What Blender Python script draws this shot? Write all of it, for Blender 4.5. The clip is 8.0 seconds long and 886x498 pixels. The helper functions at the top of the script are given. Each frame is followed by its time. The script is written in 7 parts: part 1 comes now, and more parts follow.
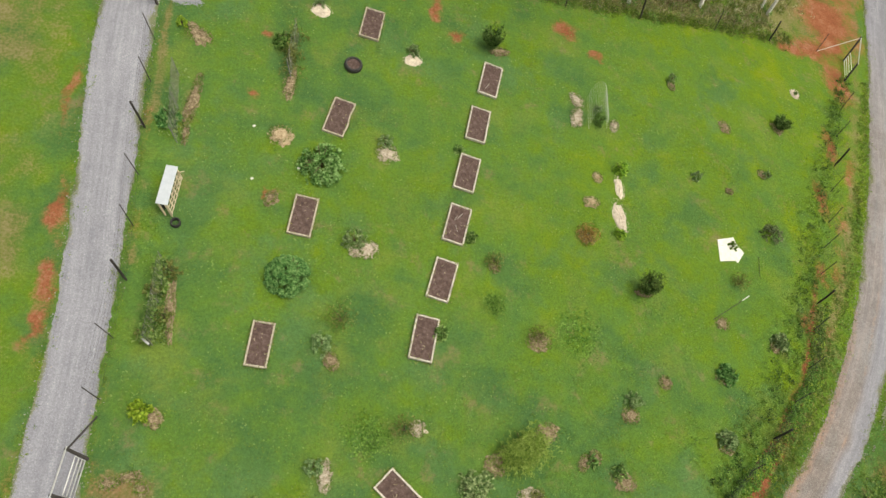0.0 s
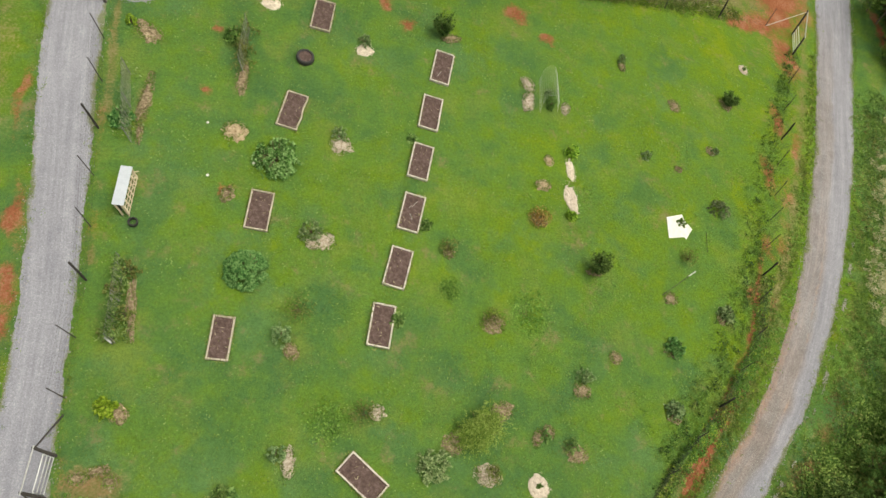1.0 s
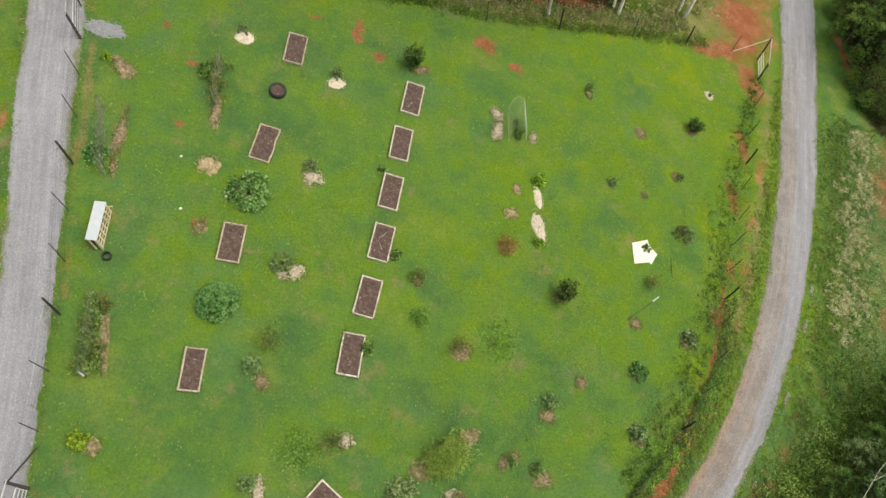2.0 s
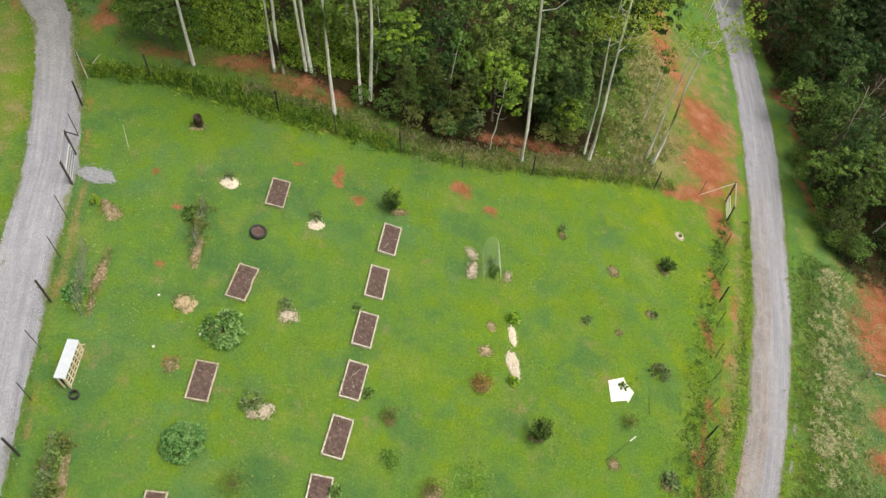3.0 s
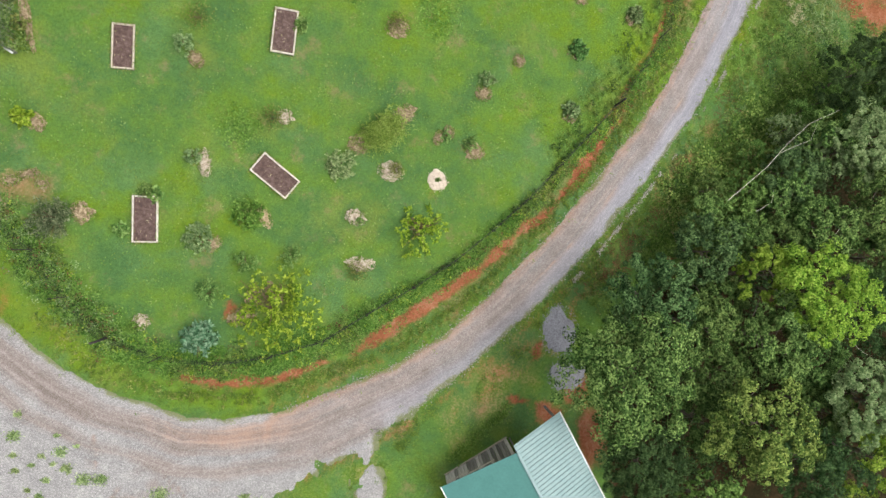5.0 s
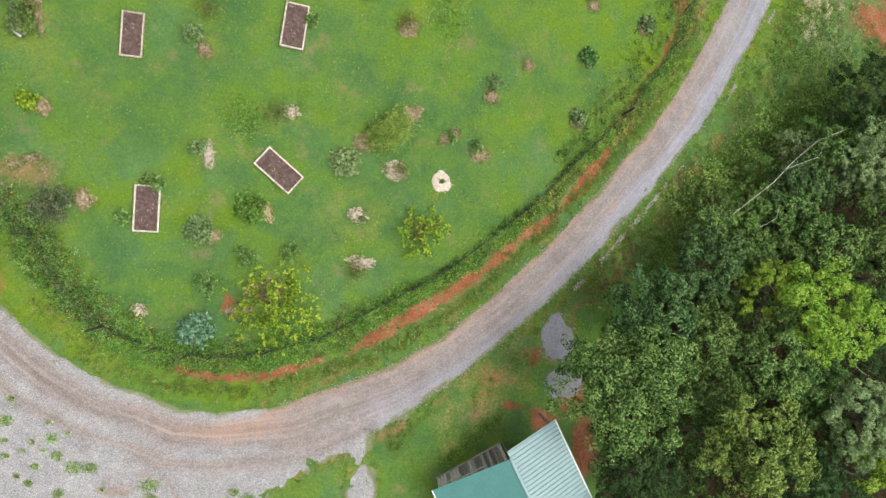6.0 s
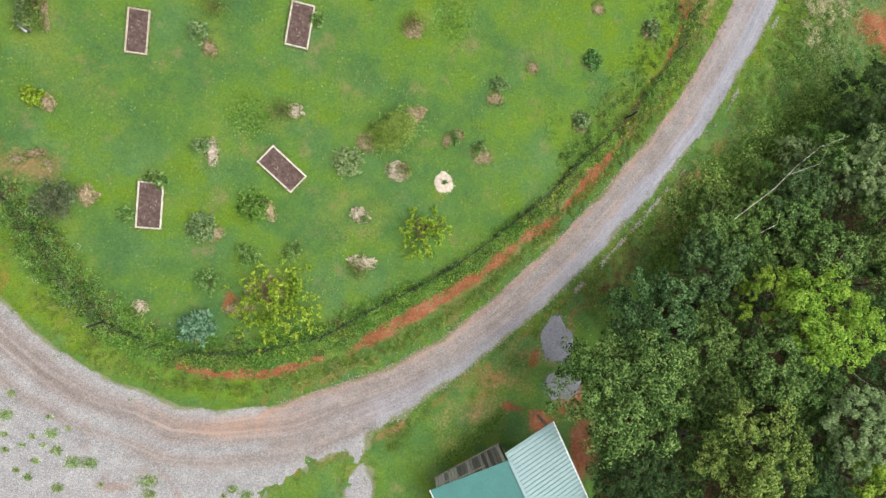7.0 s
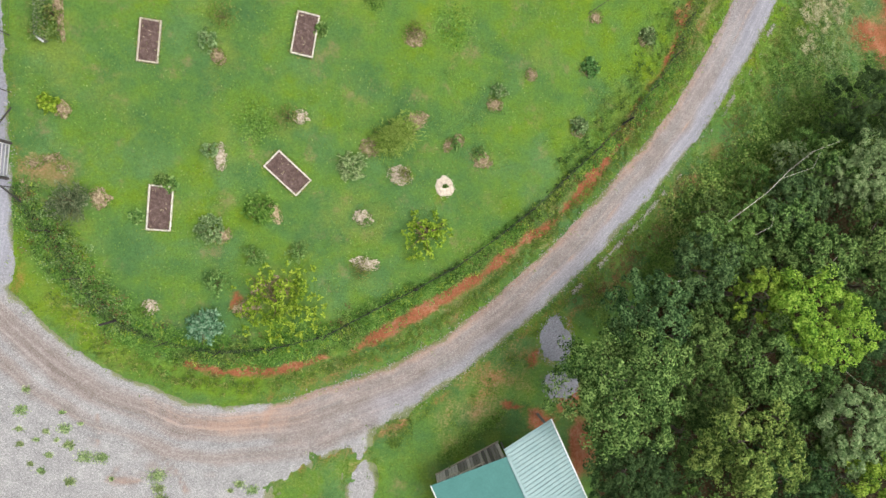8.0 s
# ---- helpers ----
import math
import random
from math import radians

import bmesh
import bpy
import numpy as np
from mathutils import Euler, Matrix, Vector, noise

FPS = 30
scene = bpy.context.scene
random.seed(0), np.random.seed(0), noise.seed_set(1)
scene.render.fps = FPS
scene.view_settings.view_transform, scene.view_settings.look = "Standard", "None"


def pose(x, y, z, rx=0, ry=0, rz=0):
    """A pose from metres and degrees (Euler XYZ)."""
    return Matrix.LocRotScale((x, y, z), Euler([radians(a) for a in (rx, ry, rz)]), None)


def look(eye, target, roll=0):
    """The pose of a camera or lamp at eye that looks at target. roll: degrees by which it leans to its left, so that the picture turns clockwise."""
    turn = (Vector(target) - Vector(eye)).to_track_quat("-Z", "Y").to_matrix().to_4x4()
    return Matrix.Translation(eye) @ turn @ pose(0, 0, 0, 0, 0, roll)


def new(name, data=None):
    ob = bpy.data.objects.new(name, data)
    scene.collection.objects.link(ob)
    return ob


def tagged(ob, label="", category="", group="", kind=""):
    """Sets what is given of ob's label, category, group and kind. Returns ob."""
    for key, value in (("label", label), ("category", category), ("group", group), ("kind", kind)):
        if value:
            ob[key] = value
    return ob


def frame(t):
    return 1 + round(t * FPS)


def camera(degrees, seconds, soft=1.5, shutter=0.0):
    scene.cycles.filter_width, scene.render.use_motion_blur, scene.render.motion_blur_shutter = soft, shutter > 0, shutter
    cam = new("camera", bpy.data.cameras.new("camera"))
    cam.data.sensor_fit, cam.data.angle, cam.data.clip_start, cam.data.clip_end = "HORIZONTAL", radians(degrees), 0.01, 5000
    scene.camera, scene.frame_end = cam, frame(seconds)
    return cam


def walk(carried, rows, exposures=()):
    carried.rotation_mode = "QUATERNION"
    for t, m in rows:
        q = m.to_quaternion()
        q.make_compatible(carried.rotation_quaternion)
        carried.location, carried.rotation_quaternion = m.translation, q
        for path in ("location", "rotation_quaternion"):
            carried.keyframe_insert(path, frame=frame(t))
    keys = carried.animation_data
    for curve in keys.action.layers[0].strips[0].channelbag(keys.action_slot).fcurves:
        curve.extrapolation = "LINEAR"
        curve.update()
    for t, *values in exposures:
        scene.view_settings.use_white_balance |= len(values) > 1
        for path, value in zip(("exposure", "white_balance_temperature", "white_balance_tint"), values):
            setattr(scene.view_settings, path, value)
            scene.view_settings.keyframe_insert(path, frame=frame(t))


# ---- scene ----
# ---- camera and its flight ----
cam = camera(64.52, 8.0)
# seconds, place in metres, turn in degrees
ROWS = [
    (0.0, 0.000, 0.000, 35.081, 27.642, -1.478, -0.775),
    (0.5, 0.748, 0.166, 35.846, 25.395, -1.798, -2.267),
    (1.0, 1.463, 0.271, 36.641, 25.325, -2.002, -3.207),
    (1.2, 1.724, 0.387, 36.890, 25.307, -2.125, -3.507),
    (2.3, 3.084, 1.019, 38.676, 26.988, -2.829, -3.978),
    (2.5, 3.311, 1.062, 38.852, 31.957, -2.982, -3.958),
    (2.7, 3.604, 0.843, 38.932, 36.861, -2.980, -3.947),
    (2.9, 3.971, 0.525, 38.919, 38.648, -2.861, -4.005),
    (3.0, 4.183, 0.420, 38.863, 37.215, -2.705, -4.074),
    (3.1, 4.348, 0.334, 38.835, 35.067, -2.616, -4.161),
    (3.2, 4.482, 0.256, 38.851, 32.554, -2.545, -4.156),
    (3.5, 4.851, 0.033, 39.058, 24.653, -2.671, -4.166),
    (3.6, 4.990, -0.013, 39.139, 21.806, -2.642, -4.195),
    (3.7, 5.123, -0.037, 39.232, 19.127, -2.655, -4.186),
    (3.8, 5.247, -0.029, 39.314, 16.241, -2.702, -4.125),
    (4.0, 5.458, 0.045, 39.457, 10.617, -2.791, -4.205),
    (4.1, 5.509, 0.106, 39.476, 7.858, -3.013, -4.264),
    (4.5, 5.524, 0.359, 39.497, 0.172, -3.542, -4.297),
    (4.7, 5.495, 0.436, 39.494, 0.087, -3.672, -4.385),
    (5.8, 5.475, 0.449, 39.304, 0.111, -3.648, -2.046),
    (6.0, 5.504, 0.455, 39.265, 0.092, -3.546, -1.671),
    (6.5, 5.462, 0.563, 39.282, -0.057, -3.550, -1.047),
    (7.0, 5.391, 0.614, 39.378, -0.114, -3.590, -0.811),
    (7.5, 5.508, 0.522, 39.872, 0.100, -3.333, -0.785),
    (8.0, 5.765, 0.233, 40.522, 0.556, -2.907, -0.815),
]
walk(cam, [(t, pose(x, y, z, rx, ry, rz)) for t, x, y, z, rx, ry, rz in ROWS],
     [(0.0, 0.12, 7300, 6), (1.2, 0.10, 7300, 5), (2.6, 0.10, 7250, 6), (3.1, 0.33, 7100, 9), (3.5, 0.24, 7000, 10), (4.0, 0.17, 7100, 10), (4.5, 0.33, 6700, 11), (6.0, 0.39, 6550, 11), (8.0, 0.40, 6550, 11)])

# ---- world and light: a bright overcast day ----
SUN_UP, SUN_ROUND = radians(64), radians(102)
world = bpy.data.worlds.new("overcast")
scene.world = world
world.use_nodes = True
wn = world.node_tree.nodes
sky = wn.new("ShaderNodeTexSky")
sky.sky_type, sky.sun_disc = "NISHITA", False
sky.sun_elevation, sky.sun_rotation = SUN_UP, SUN_ROUND
sky.dust_density, sky.air_density = 5.0, 1.0
pale = wn.new("ShaderNodeHueSaturation")
pale.inputs["Saturation"].default_value = 0.08
world.node_tree.links.new(sky.outputs[0], pale.inputs["Color"])
world.node_tree.links.new(pale.outputs[0], wn["Background"].inputs[0])
wn["Background"].inputs[1].default_value = 0.15
sun = new("sun", bpy.data.lights.new("sun", "SUN"))
sun.data.energy, sun.data.angle, sun.data.color = 1.3, radians(36), (1.0, 0.95, 0.85)
sun.matrix_world = look((math.sin(SUN_ROUND) * math.cos(SUN_UP) * 90, math.cos(SUN_ROUND) * math.cos(SUN_UP) * 90, math.sin(SUN_UP) * 90), (0, 0, 0))
scene.view_settings.exposure = 0.56

# ---- the lie of the land ----
def lie(x, y):
    """Height of the sloping ground."""
    x, y = np.asarray(x, float), np.asarray(y, float)
    u, v = np.clip(x, -24, 42), np.clip(y, -16, 52) - 15
    z = -0.21985 * u + 0.03257 * v - 0.0010836 * u * u - 0.0022307 * u * v + 0.00067296 * v * v
    du, dv = 40 * np.tanh((x - u) / 40), 40 * np.tanh((y - 15 - v) / 40)
    return z + du * (-0.21985 - 0.0021672 * u - 0.0022307 * v) * 0.6 + dv * (0.03257 - 0.0022307 * u + 0.0013459 * v) * 0.6


def up_here(x, y):
    n = Vector((float(lie(x - 0.5, y) - lie(x + 0.5, y)), float(lie(x, y - 0.5) - lie(x, y + 0.5)), 1.0))
    return n.normalized()


def laid(x, y, turn=0.0, lift=0.0, tilt=1.0):
    """A pose on the ground at x, y, tilted with the slope and turned about its own up."""
    q = Vector((0, 0, 1)).rotation_difference(Vector((0, 0, 1)).lerp(up_here(x, y), tilt))
    return Matrix.Translation((x, y, float(lie(x, y)) + lift)) @ q.to_matrix().to_4x4() @ Matrix.Rotation(radians(turn), 4, "Z")


_table = np.random.default_rng(2).uniform(-1, 1, (256, 256))


def lumps(x, y, size, seed=0.0):
    """Smooth random noise of about -1 to 1 over arrays x, y, with lumps of that size and finer ones on them."""
    out = np.zeros(np.shape(x))
    for k in range(3):
        u = np.asarray(x, float) * (2 ** k) / size + seed * 31.7 + k * 11.3
        v = np.asarray(y, float) * (2 ** k) / size - seed * 17.9 + k * 5.7
        i, j = np.floor(u).astype(int), np.floor(v).astype(int)
        fu, fv = u - i, v - j
        fu, fv = fu * fu * (3 - 2 * fu), fv * fv * (3 - 2 * fv)
        i, j, i1, j1 = i % 256, j % 256, (i + 1) % 256, (j + 1) % 256
        out += (_table[i, j] * (1 - fu) * (1 - fv) + _table[i1, j] * fu * (1 - fv) + _table[i, j1] * (1 - fu) * fv + _table[i1, j1] * fu * fv) * 0.55 ** k
    return out


def along(line, x, y, sided=False):
    """How far inside a band (x, y, half width) points lie, and how far along it (and from its inner edge)."""
    best, far, done = np.full(np.shape(x), -1e9), np.zeros(np.shape(x)), 0.0
    side = np.zeros(np.shape(x))
    for (ax, ay, aw), (bx, by, bw) in zip(line[:-1], line[1:]):
        dx, dy = bx - ax, by - ay
        n = math.hypot(dx, dy)
        t = np.clip(((x - ax) * dx + (y - ay) * dy) / (n * n), 0, 1)
        d = aw + (bw - aw) * t - np.hypot(x - ax - t * dx, y - ay - t * dy)
        far = np.where(d > best, done + t * n, far)
        if sided:
            s = ((x - ax) * dy - (y - ay) * dx) / n
            side = np.where(d > best, aw + (bw - aw) * t - s, side)
        best = np.maximum(best, d)
        done += n
    return (best, far, side) if sided else (best, far)


def within(poly, x, y):
    """Signed distance into a polygon."""
    d, inside = np.full(np.shape(x), 1e9), np.zeros(np.shape(x), bool)
    for (ax, ay), (bx, by) in zip(poly, poly[1:] + poly[:1]):
        dx, dy = bx - ax, by - ay
        t = np.clip(((x - ax) * dx + (y - ay) * dy) / (dx * dx + dy * dy), 0, 1)
        d = np.minimum(d, np.hypot(x - ax - t * dx, y - ay - t * dy))
        if dy:
            inside ^= ((ay > y) != (by > y)) & (x < ax + (y - ay) * dx / dy)
    return np.where(inside, d, -d)


def soft(d, w):
    return np.clip(d / w * 0.5 + 0.5, 0, 1)


DRIVE = [(56, 96, 2.2), (50, 77, 2.1), (48.5, 68, 1.9), (46.6, 59.7, 2.0), (44.5, 51.8, 2.0), (41.6, 43, 1.95), (39.0, 36.3, 1.9), (36.1, 29, 1.8),
         (33.4, 23.4, 1.7), (31, 18.6, 1.55), (28.9, 15, 1.5), (27, 12.2, 1.4), (24.9, 9.2, 1.35), (22.4, 6.4, 1.3), (19.6, 3.5, 1.35), (16.7, 0.65, 1.3),
         (14.8, -1.0, 1.3), (11.6, -3.6, 1.25), (8.6, -5.7, 1.25), (5.2, -7.6, 1.5), (1.9, -8.8, 1.7), (-1, -9.6, 1.7)]
LANE = [(-28, 60, 1.6), (-23.5, 53, 1.6), (-21.3, 49.5, 1.5), (-19.5, 46.5, 1.35), (-18.7, 43, 1.2), (-17.9, 39.5, 1.5), (-17.2, 34, 1.55), (-17.1, 28, 1.5),
        (-16.7, 21, 1.4), (-16.4, 14.1, 1.25), (-16.4, 9.5, 1.3), (-16.4, 4.8, 1.4), (-16.8, 0, 1.8)]
YARD = [(-18.6, 2), (-15.1, -1.5), (-14.4, -2.3), (-12.2, -4.6), (-10.1, -6.1), (-8.2, -6.8), (-6.5, -7.8), (-4.6, -8.1), (-0.9, -8), (1.9, -7.1),
        (3.6, -9.8), (3.1, -10.5), (2.1, -10.8), (0, -11.7), (-1.3, -12.7), (-2.2, -13.2), (-2.6, -30), (-40, -30), (-40, -6), (-24, -2)]
RUTS = [[(-8.0, -10.8, 0.05), (-7.5, -11.2, 0.07), (-7.2, -11.6, 0.08), (-6.9, -12.2, 0.10), (-6.7, -12.7, 0.10)],
        [(-10.7, -11.7, 0.10), (-10.1, -11.8, 0.22), (-9.2, -12.0, 0.12)],
        [(-11.2, -9.8, 0.06), (-11.1, -8.9, 0.08), (-11.2, -8.2, 0.06)], [(-10.2, -11.1, 0.05), (-10.6, -11.7, 0.08)]]
SPUR = [(2.7, -10, 0.75), (2.75, -11.3, 0.55), (2.9, -13.0, 0.8), (3, -20, 1.3)]
YARD_EDGE = [(x, y, 0.0) for x, y in YARD[:10]]
RED_BANK = [(-6.7, -5.6, 0.12), (-4.7, -6.2, 0.28), (-2.1, -6.2, 0.26), (-0.4, -6.0, 0.22), (1.0, -5.5, 0.10), (1.8, -5.45, -0.1), (2.55, -5.35, 0.22), (4.0, -4.45, 0.36), (5.8, -3.5, 0.42), (7.3, -2.65, 0.42),
            (8.5, -2.05, 0.44), (9.7, -1.3, 0.40), (10.5, -1.0, 0.08), (10.9, -0.65, 0.30), (11.85, 0.15, 0.36), (12.5, 0.75, 0.16), (13.5, 1.44, 0.34), (14.6, 1.85, 0.32), (15.6, 2.75, 0.10),
            (17.3, 4.5, 0.55), (18.1, 5.8, 0.55), (19.0, 7.2, 0.45), (20.9, 9.0, 0.50), (22.8, 12.0, 0.10), (24.7, 15.5, 0.25), (26.4, 20.0, 0.12)]
FENCE_SOUTH = [(-15.0, 4.4), (-14.6, 3.4), (-13.3, 2.0), (-12.1, -0.4), (-9.8, -3.4), (-6.4, -4.8), (-3.0, -5.1), (1.0, -4.3), (5.2, -2.2), (7.1, -1.4),
               (9.5, 0.0), (12.0, 1.8), (14.8, 3.9), (16.5, 5.7), (19.3, 7.9), (23.4, 12.6), (25.7, 17.7)]


def gravel_depth(x, y):
    a, fa = along(DRIVE, x, y)
    b, fb = along(LANE, x, y)
    c, _ = along(SPUR, x, y)
    return np.maximum(np.maximum(a, b), np.maximum(c, within(YARD, x, y)))


# ---- materials ----
def material(name, rough=0.8, metal=0.0):
    m = bpy.data.materials.new(name)
    m.use_nodes = True
    b = m.node_tree.nodes["Principled BSDF"]
    b.inputs["Roughness"].default_value, b.inputs["Metallic"].default_value = rough, metal
    return m, m.node_tree.nodes, m.node_tree.links, b


def noise_node(n, l, scale, detail=4.0, rough=0.6, at=None, stretch=None):
    t = n.new("ShaderNodeTexNoise")
    t.inputs["Scale"].default_value, t.inputs["Detail"].default_value, t.inputs["Roughness"].default_value = scale, detail, rough
    if stretch:
        mp = n.new("ShaderNodeMapping")
        mp.inputs["Scale"].default_value = stretch
        l.new(at, mp.inputs[0])
        at = mp.outputs[0]
    if at:
        l.new(at, t.inputs["Vector"])
    return t.outputs["Fac"]


def where(n, kind="Object"):
    if kind == "World":
        return n.new("ShaderNodeNewGeometry").outputs["Position"]
    return n.new("ShaderNodeTexCoord").outputs[kind]


def ramp(n, l, fac, stops):
    r = n.new("ShaderNodeValToRGB")
    while len(r.color_ramp.elements) < len(stops):
        r.color_ramp.elements.new(0.5)
    for e, (p, c) in zip(r.color_ramp.elements, stops):
        e.position, e.color = p, (*c, 1)
    l.new(fac, r.inputs[0])
    return r.outputs[0]


def mixed(n, l, fac, a, b, kind="MIX"):
    m = n.new("ShaderNodeMix")
    m.data_type, m.blend_type = "RGBA", kind
    for sock, v in ((m.inputs[0], fac), (m.inputs[6], a), (m.inputs[7], b)):
        if isinstance(v, bpy.types.NodeSocket):
            l.new(v, sock)
        else:
            sock.default_value = (*v, 1) if isinstance(v, tuple) else v
    return m.outputs[2]


def sums(n, l, kind, a, b, c=None):
    m = n.new("ShaderNodeMath")
    m.operation = kind
    for sock, v in zip(m.inputs, (a, b, c)):
        if isinstance(v, bpy.types.NodeSocket):
            l.new(v, sock)
        elif v is not None:
            sock.default_value = v
    return m.outputs[0]


def edge(n, l, v, lo, hi):
    m = n.new("ShaderNodeMapRange")
    m.interpolation_type = "SMOOTHSTEP"
    m.inputs[1].default_value, m.inputs[2].default_value = lo, hi
    l.new(v, m.inputs[0])
    return m.outputs[0]


def relief(n, l, b, height, strength=0.5, distance=0.03):
    k = n.new("ShaderNodeBump")
    k.inputs["Strength"].default_value, k.inputs["Distance"].default_value = strength, distance
    l.new(height, k.inputs["Height"])
    l.new(k.outputs[0], b.inputs["Normal"])


def attribute(n, name):
    a = n.new("ShaderNodeAttribute")
    a.attribute_name = name
    return a.outputs["Fac"]


def simple(name, dark, light, scale=6.0, rough=0.8, metal=0.0, stretch=None, bump=0.3, third=None, vary=0.0, spec=None):
    """A surface between two colours in a grain of two scales."""
    m, n, l, b = material(name, rough, metal)
    at = where(n)
    f1 = noise_node(n, l, scale, 5, 0.65, at, stretch)
    f2 = noise_node(n, l, scale * 7, 3, 0.6, at, stretch)
    f = sums(n, l, "MULTIPLY_ADD", f2, 0.45, sums(n, l, "MULTIPLY", f1, 0.6))
    stops = [(0.36, dark), (0.66, light)] if third is None else [(0.36, dark), (0.51, third), (0.66, light)]
    c = ramp(n, l, f, stops)
    if vary:
        info = n.new("ShaderNodeObjectInfo")
        hv = n.new("ShaderNodeHueSaturation")
        l.new(sums(n, l, "MULTIPLY_ADD", info.outputs["Random"], vary, 1 - vary / 2), hv.inputs["Value"])
        l.new(c, hv.inputs["Color"])
        c = hv.outputs[0]
    l.new(c, b.inputs["Base Color"])
    if spec is not None:
        b.inputs["Specular IOR Level"].default_value = spec
    relief(n, l, b, f, bump, 0.02)
    return m


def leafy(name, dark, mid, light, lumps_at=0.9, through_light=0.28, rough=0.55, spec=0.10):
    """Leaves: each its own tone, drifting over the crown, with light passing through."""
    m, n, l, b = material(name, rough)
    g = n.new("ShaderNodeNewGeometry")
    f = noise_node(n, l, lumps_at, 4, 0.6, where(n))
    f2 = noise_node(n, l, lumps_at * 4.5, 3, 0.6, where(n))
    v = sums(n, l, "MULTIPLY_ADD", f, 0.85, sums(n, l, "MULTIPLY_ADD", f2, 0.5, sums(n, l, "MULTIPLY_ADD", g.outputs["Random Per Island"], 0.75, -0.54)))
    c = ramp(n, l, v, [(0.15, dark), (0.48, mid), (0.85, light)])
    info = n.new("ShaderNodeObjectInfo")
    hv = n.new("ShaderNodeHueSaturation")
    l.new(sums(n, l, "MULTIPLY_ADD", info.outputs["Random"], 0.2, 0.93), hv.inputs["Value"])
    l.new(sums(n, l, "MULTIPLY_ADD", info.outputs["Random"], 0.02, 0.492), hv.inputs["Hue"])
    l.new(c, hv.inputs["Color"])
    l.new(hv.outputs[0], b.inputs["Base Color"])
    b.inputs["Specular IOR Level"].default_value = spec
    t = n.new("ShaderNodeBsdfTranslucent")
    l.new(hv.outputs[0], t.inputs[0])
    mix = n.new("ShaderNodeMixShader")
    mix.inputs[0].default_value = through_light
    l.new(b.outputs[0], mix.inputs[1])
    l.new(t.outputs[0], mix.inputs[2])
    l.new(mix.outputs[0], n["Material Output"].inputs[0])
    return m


def ground_material():
    m, n, l, b = material("grassland", 0.95)
    b.inputs["Specular IOR Level"].default_value = 0.04
    at = where(n, "World")
    big = noise_node(n, l, 0.16, 5, 0.62, at)
    mid = noise_node(n, l, 0.7, 4, 0.5, at)
    fine = noise_node(n, l, 7.0, 5, 0.75, at)
    blade = noise_node(n, l, 34.0, 3, 0.7, at)
    small = noise_node(n, l, 2.6, 4, 0.7, at)
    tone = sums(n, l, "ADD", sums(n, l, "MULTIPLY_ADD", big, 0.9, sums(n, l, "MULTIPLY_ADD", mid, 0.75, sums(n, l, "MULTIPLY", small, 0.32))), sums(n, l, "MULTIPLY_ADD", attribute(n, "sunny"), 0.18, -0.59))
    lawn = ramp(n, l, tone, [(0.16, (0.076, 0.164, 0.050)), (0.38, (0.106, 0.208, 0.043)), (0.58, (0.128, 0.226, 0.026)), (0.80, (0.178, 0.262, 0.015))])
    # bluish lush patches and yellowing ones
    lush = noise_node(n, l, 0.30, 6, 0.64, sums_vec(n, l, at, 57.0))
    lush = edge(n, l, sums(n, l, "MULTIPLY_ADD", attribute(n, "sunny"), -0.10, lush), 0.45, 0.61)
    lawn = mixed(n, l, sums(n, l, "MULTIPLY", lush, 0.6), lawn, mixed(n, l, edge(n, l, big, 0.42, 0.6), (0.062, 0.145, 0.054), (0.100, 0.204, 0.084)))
    worn = noise_node(n, l, 0.30, 6, 0.68, sums_vec(n, l, at, -43.0))
    lawn = mixed(n, l, sums(n, l, "MULTIPLY", edge(n, l, worn, 0.50, 0.70), 0.62), lawn, (0.185, 0.252, 0.050))
    speck = sums(n, l, "MULTIPLY_ADD", fine, 1.2, sums(n, l, "MULTIPLY_ADD", blade, 1.2, -0.18))
    vm = n.new("ShaderNodeHueSaturation")
    l.new(speck, vm.inputs["Value"])
    l.new(lawn, vm.inputs["Color"])
    lawn = vm.outputs[0]
    # thin straw-coloured spots
    thin = noise_node(n, l, 0.55, 6, 0.75, sums_vec(n, l, at, 31.0))
    lawn = mixed(n, l, sums(n, l, "MULTIPLY", edge(n, l, thin, 0.55, 0.74), 0.7), lawn, (0.28, 0.22, 0.12))
    dry_c = ramp(n, l, sums(n, l, "MULTIPLY_ADD", fine, 0.7, sums(n, l, "MULTIPLY", mid, 0.35)), [(0.3, (0.095, 0.130, 0.032)), (0.5, (0.185, 0.190, 0.064)), (0.7, (0.31, 0.265, 0.14))])
    d = edge(n, l, sums(n, l, "ADD", attribute(n, "dry"), sums(n, l, "MULTIPLY_ADD", sums(n, l, "ADD", mid, fine), 0.9, -0.9)), 0.3, 0.75)
    lawn = mixed(n, l, d, lawn, dry_c)
    # brown leaf litter, coloured extra dark to stand in for shade under crowns
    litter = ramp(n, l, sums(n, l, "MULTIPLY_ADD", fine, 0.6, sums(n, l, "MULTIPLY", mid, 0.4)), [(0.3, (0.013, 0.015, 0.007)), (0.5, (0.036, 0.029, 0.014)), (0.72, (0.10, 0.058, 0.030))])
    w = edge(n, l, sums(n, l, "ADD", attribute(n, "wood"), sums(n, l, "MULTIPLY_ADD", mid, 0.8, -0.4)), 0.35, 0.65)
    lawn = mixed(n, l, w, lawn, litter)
    clay_c = ramp(n, l, sums(n, l, "MULTIPLY_ADD", fine, 0.6, sums(n, l, "MULTIPLY", mid, 0.4)), [(0.3, (0.17, 0.056, 0.028)), (0.5, (0.32, 0.120, 0.060)), (0.72, (0.47, 0.27, 0.18))])
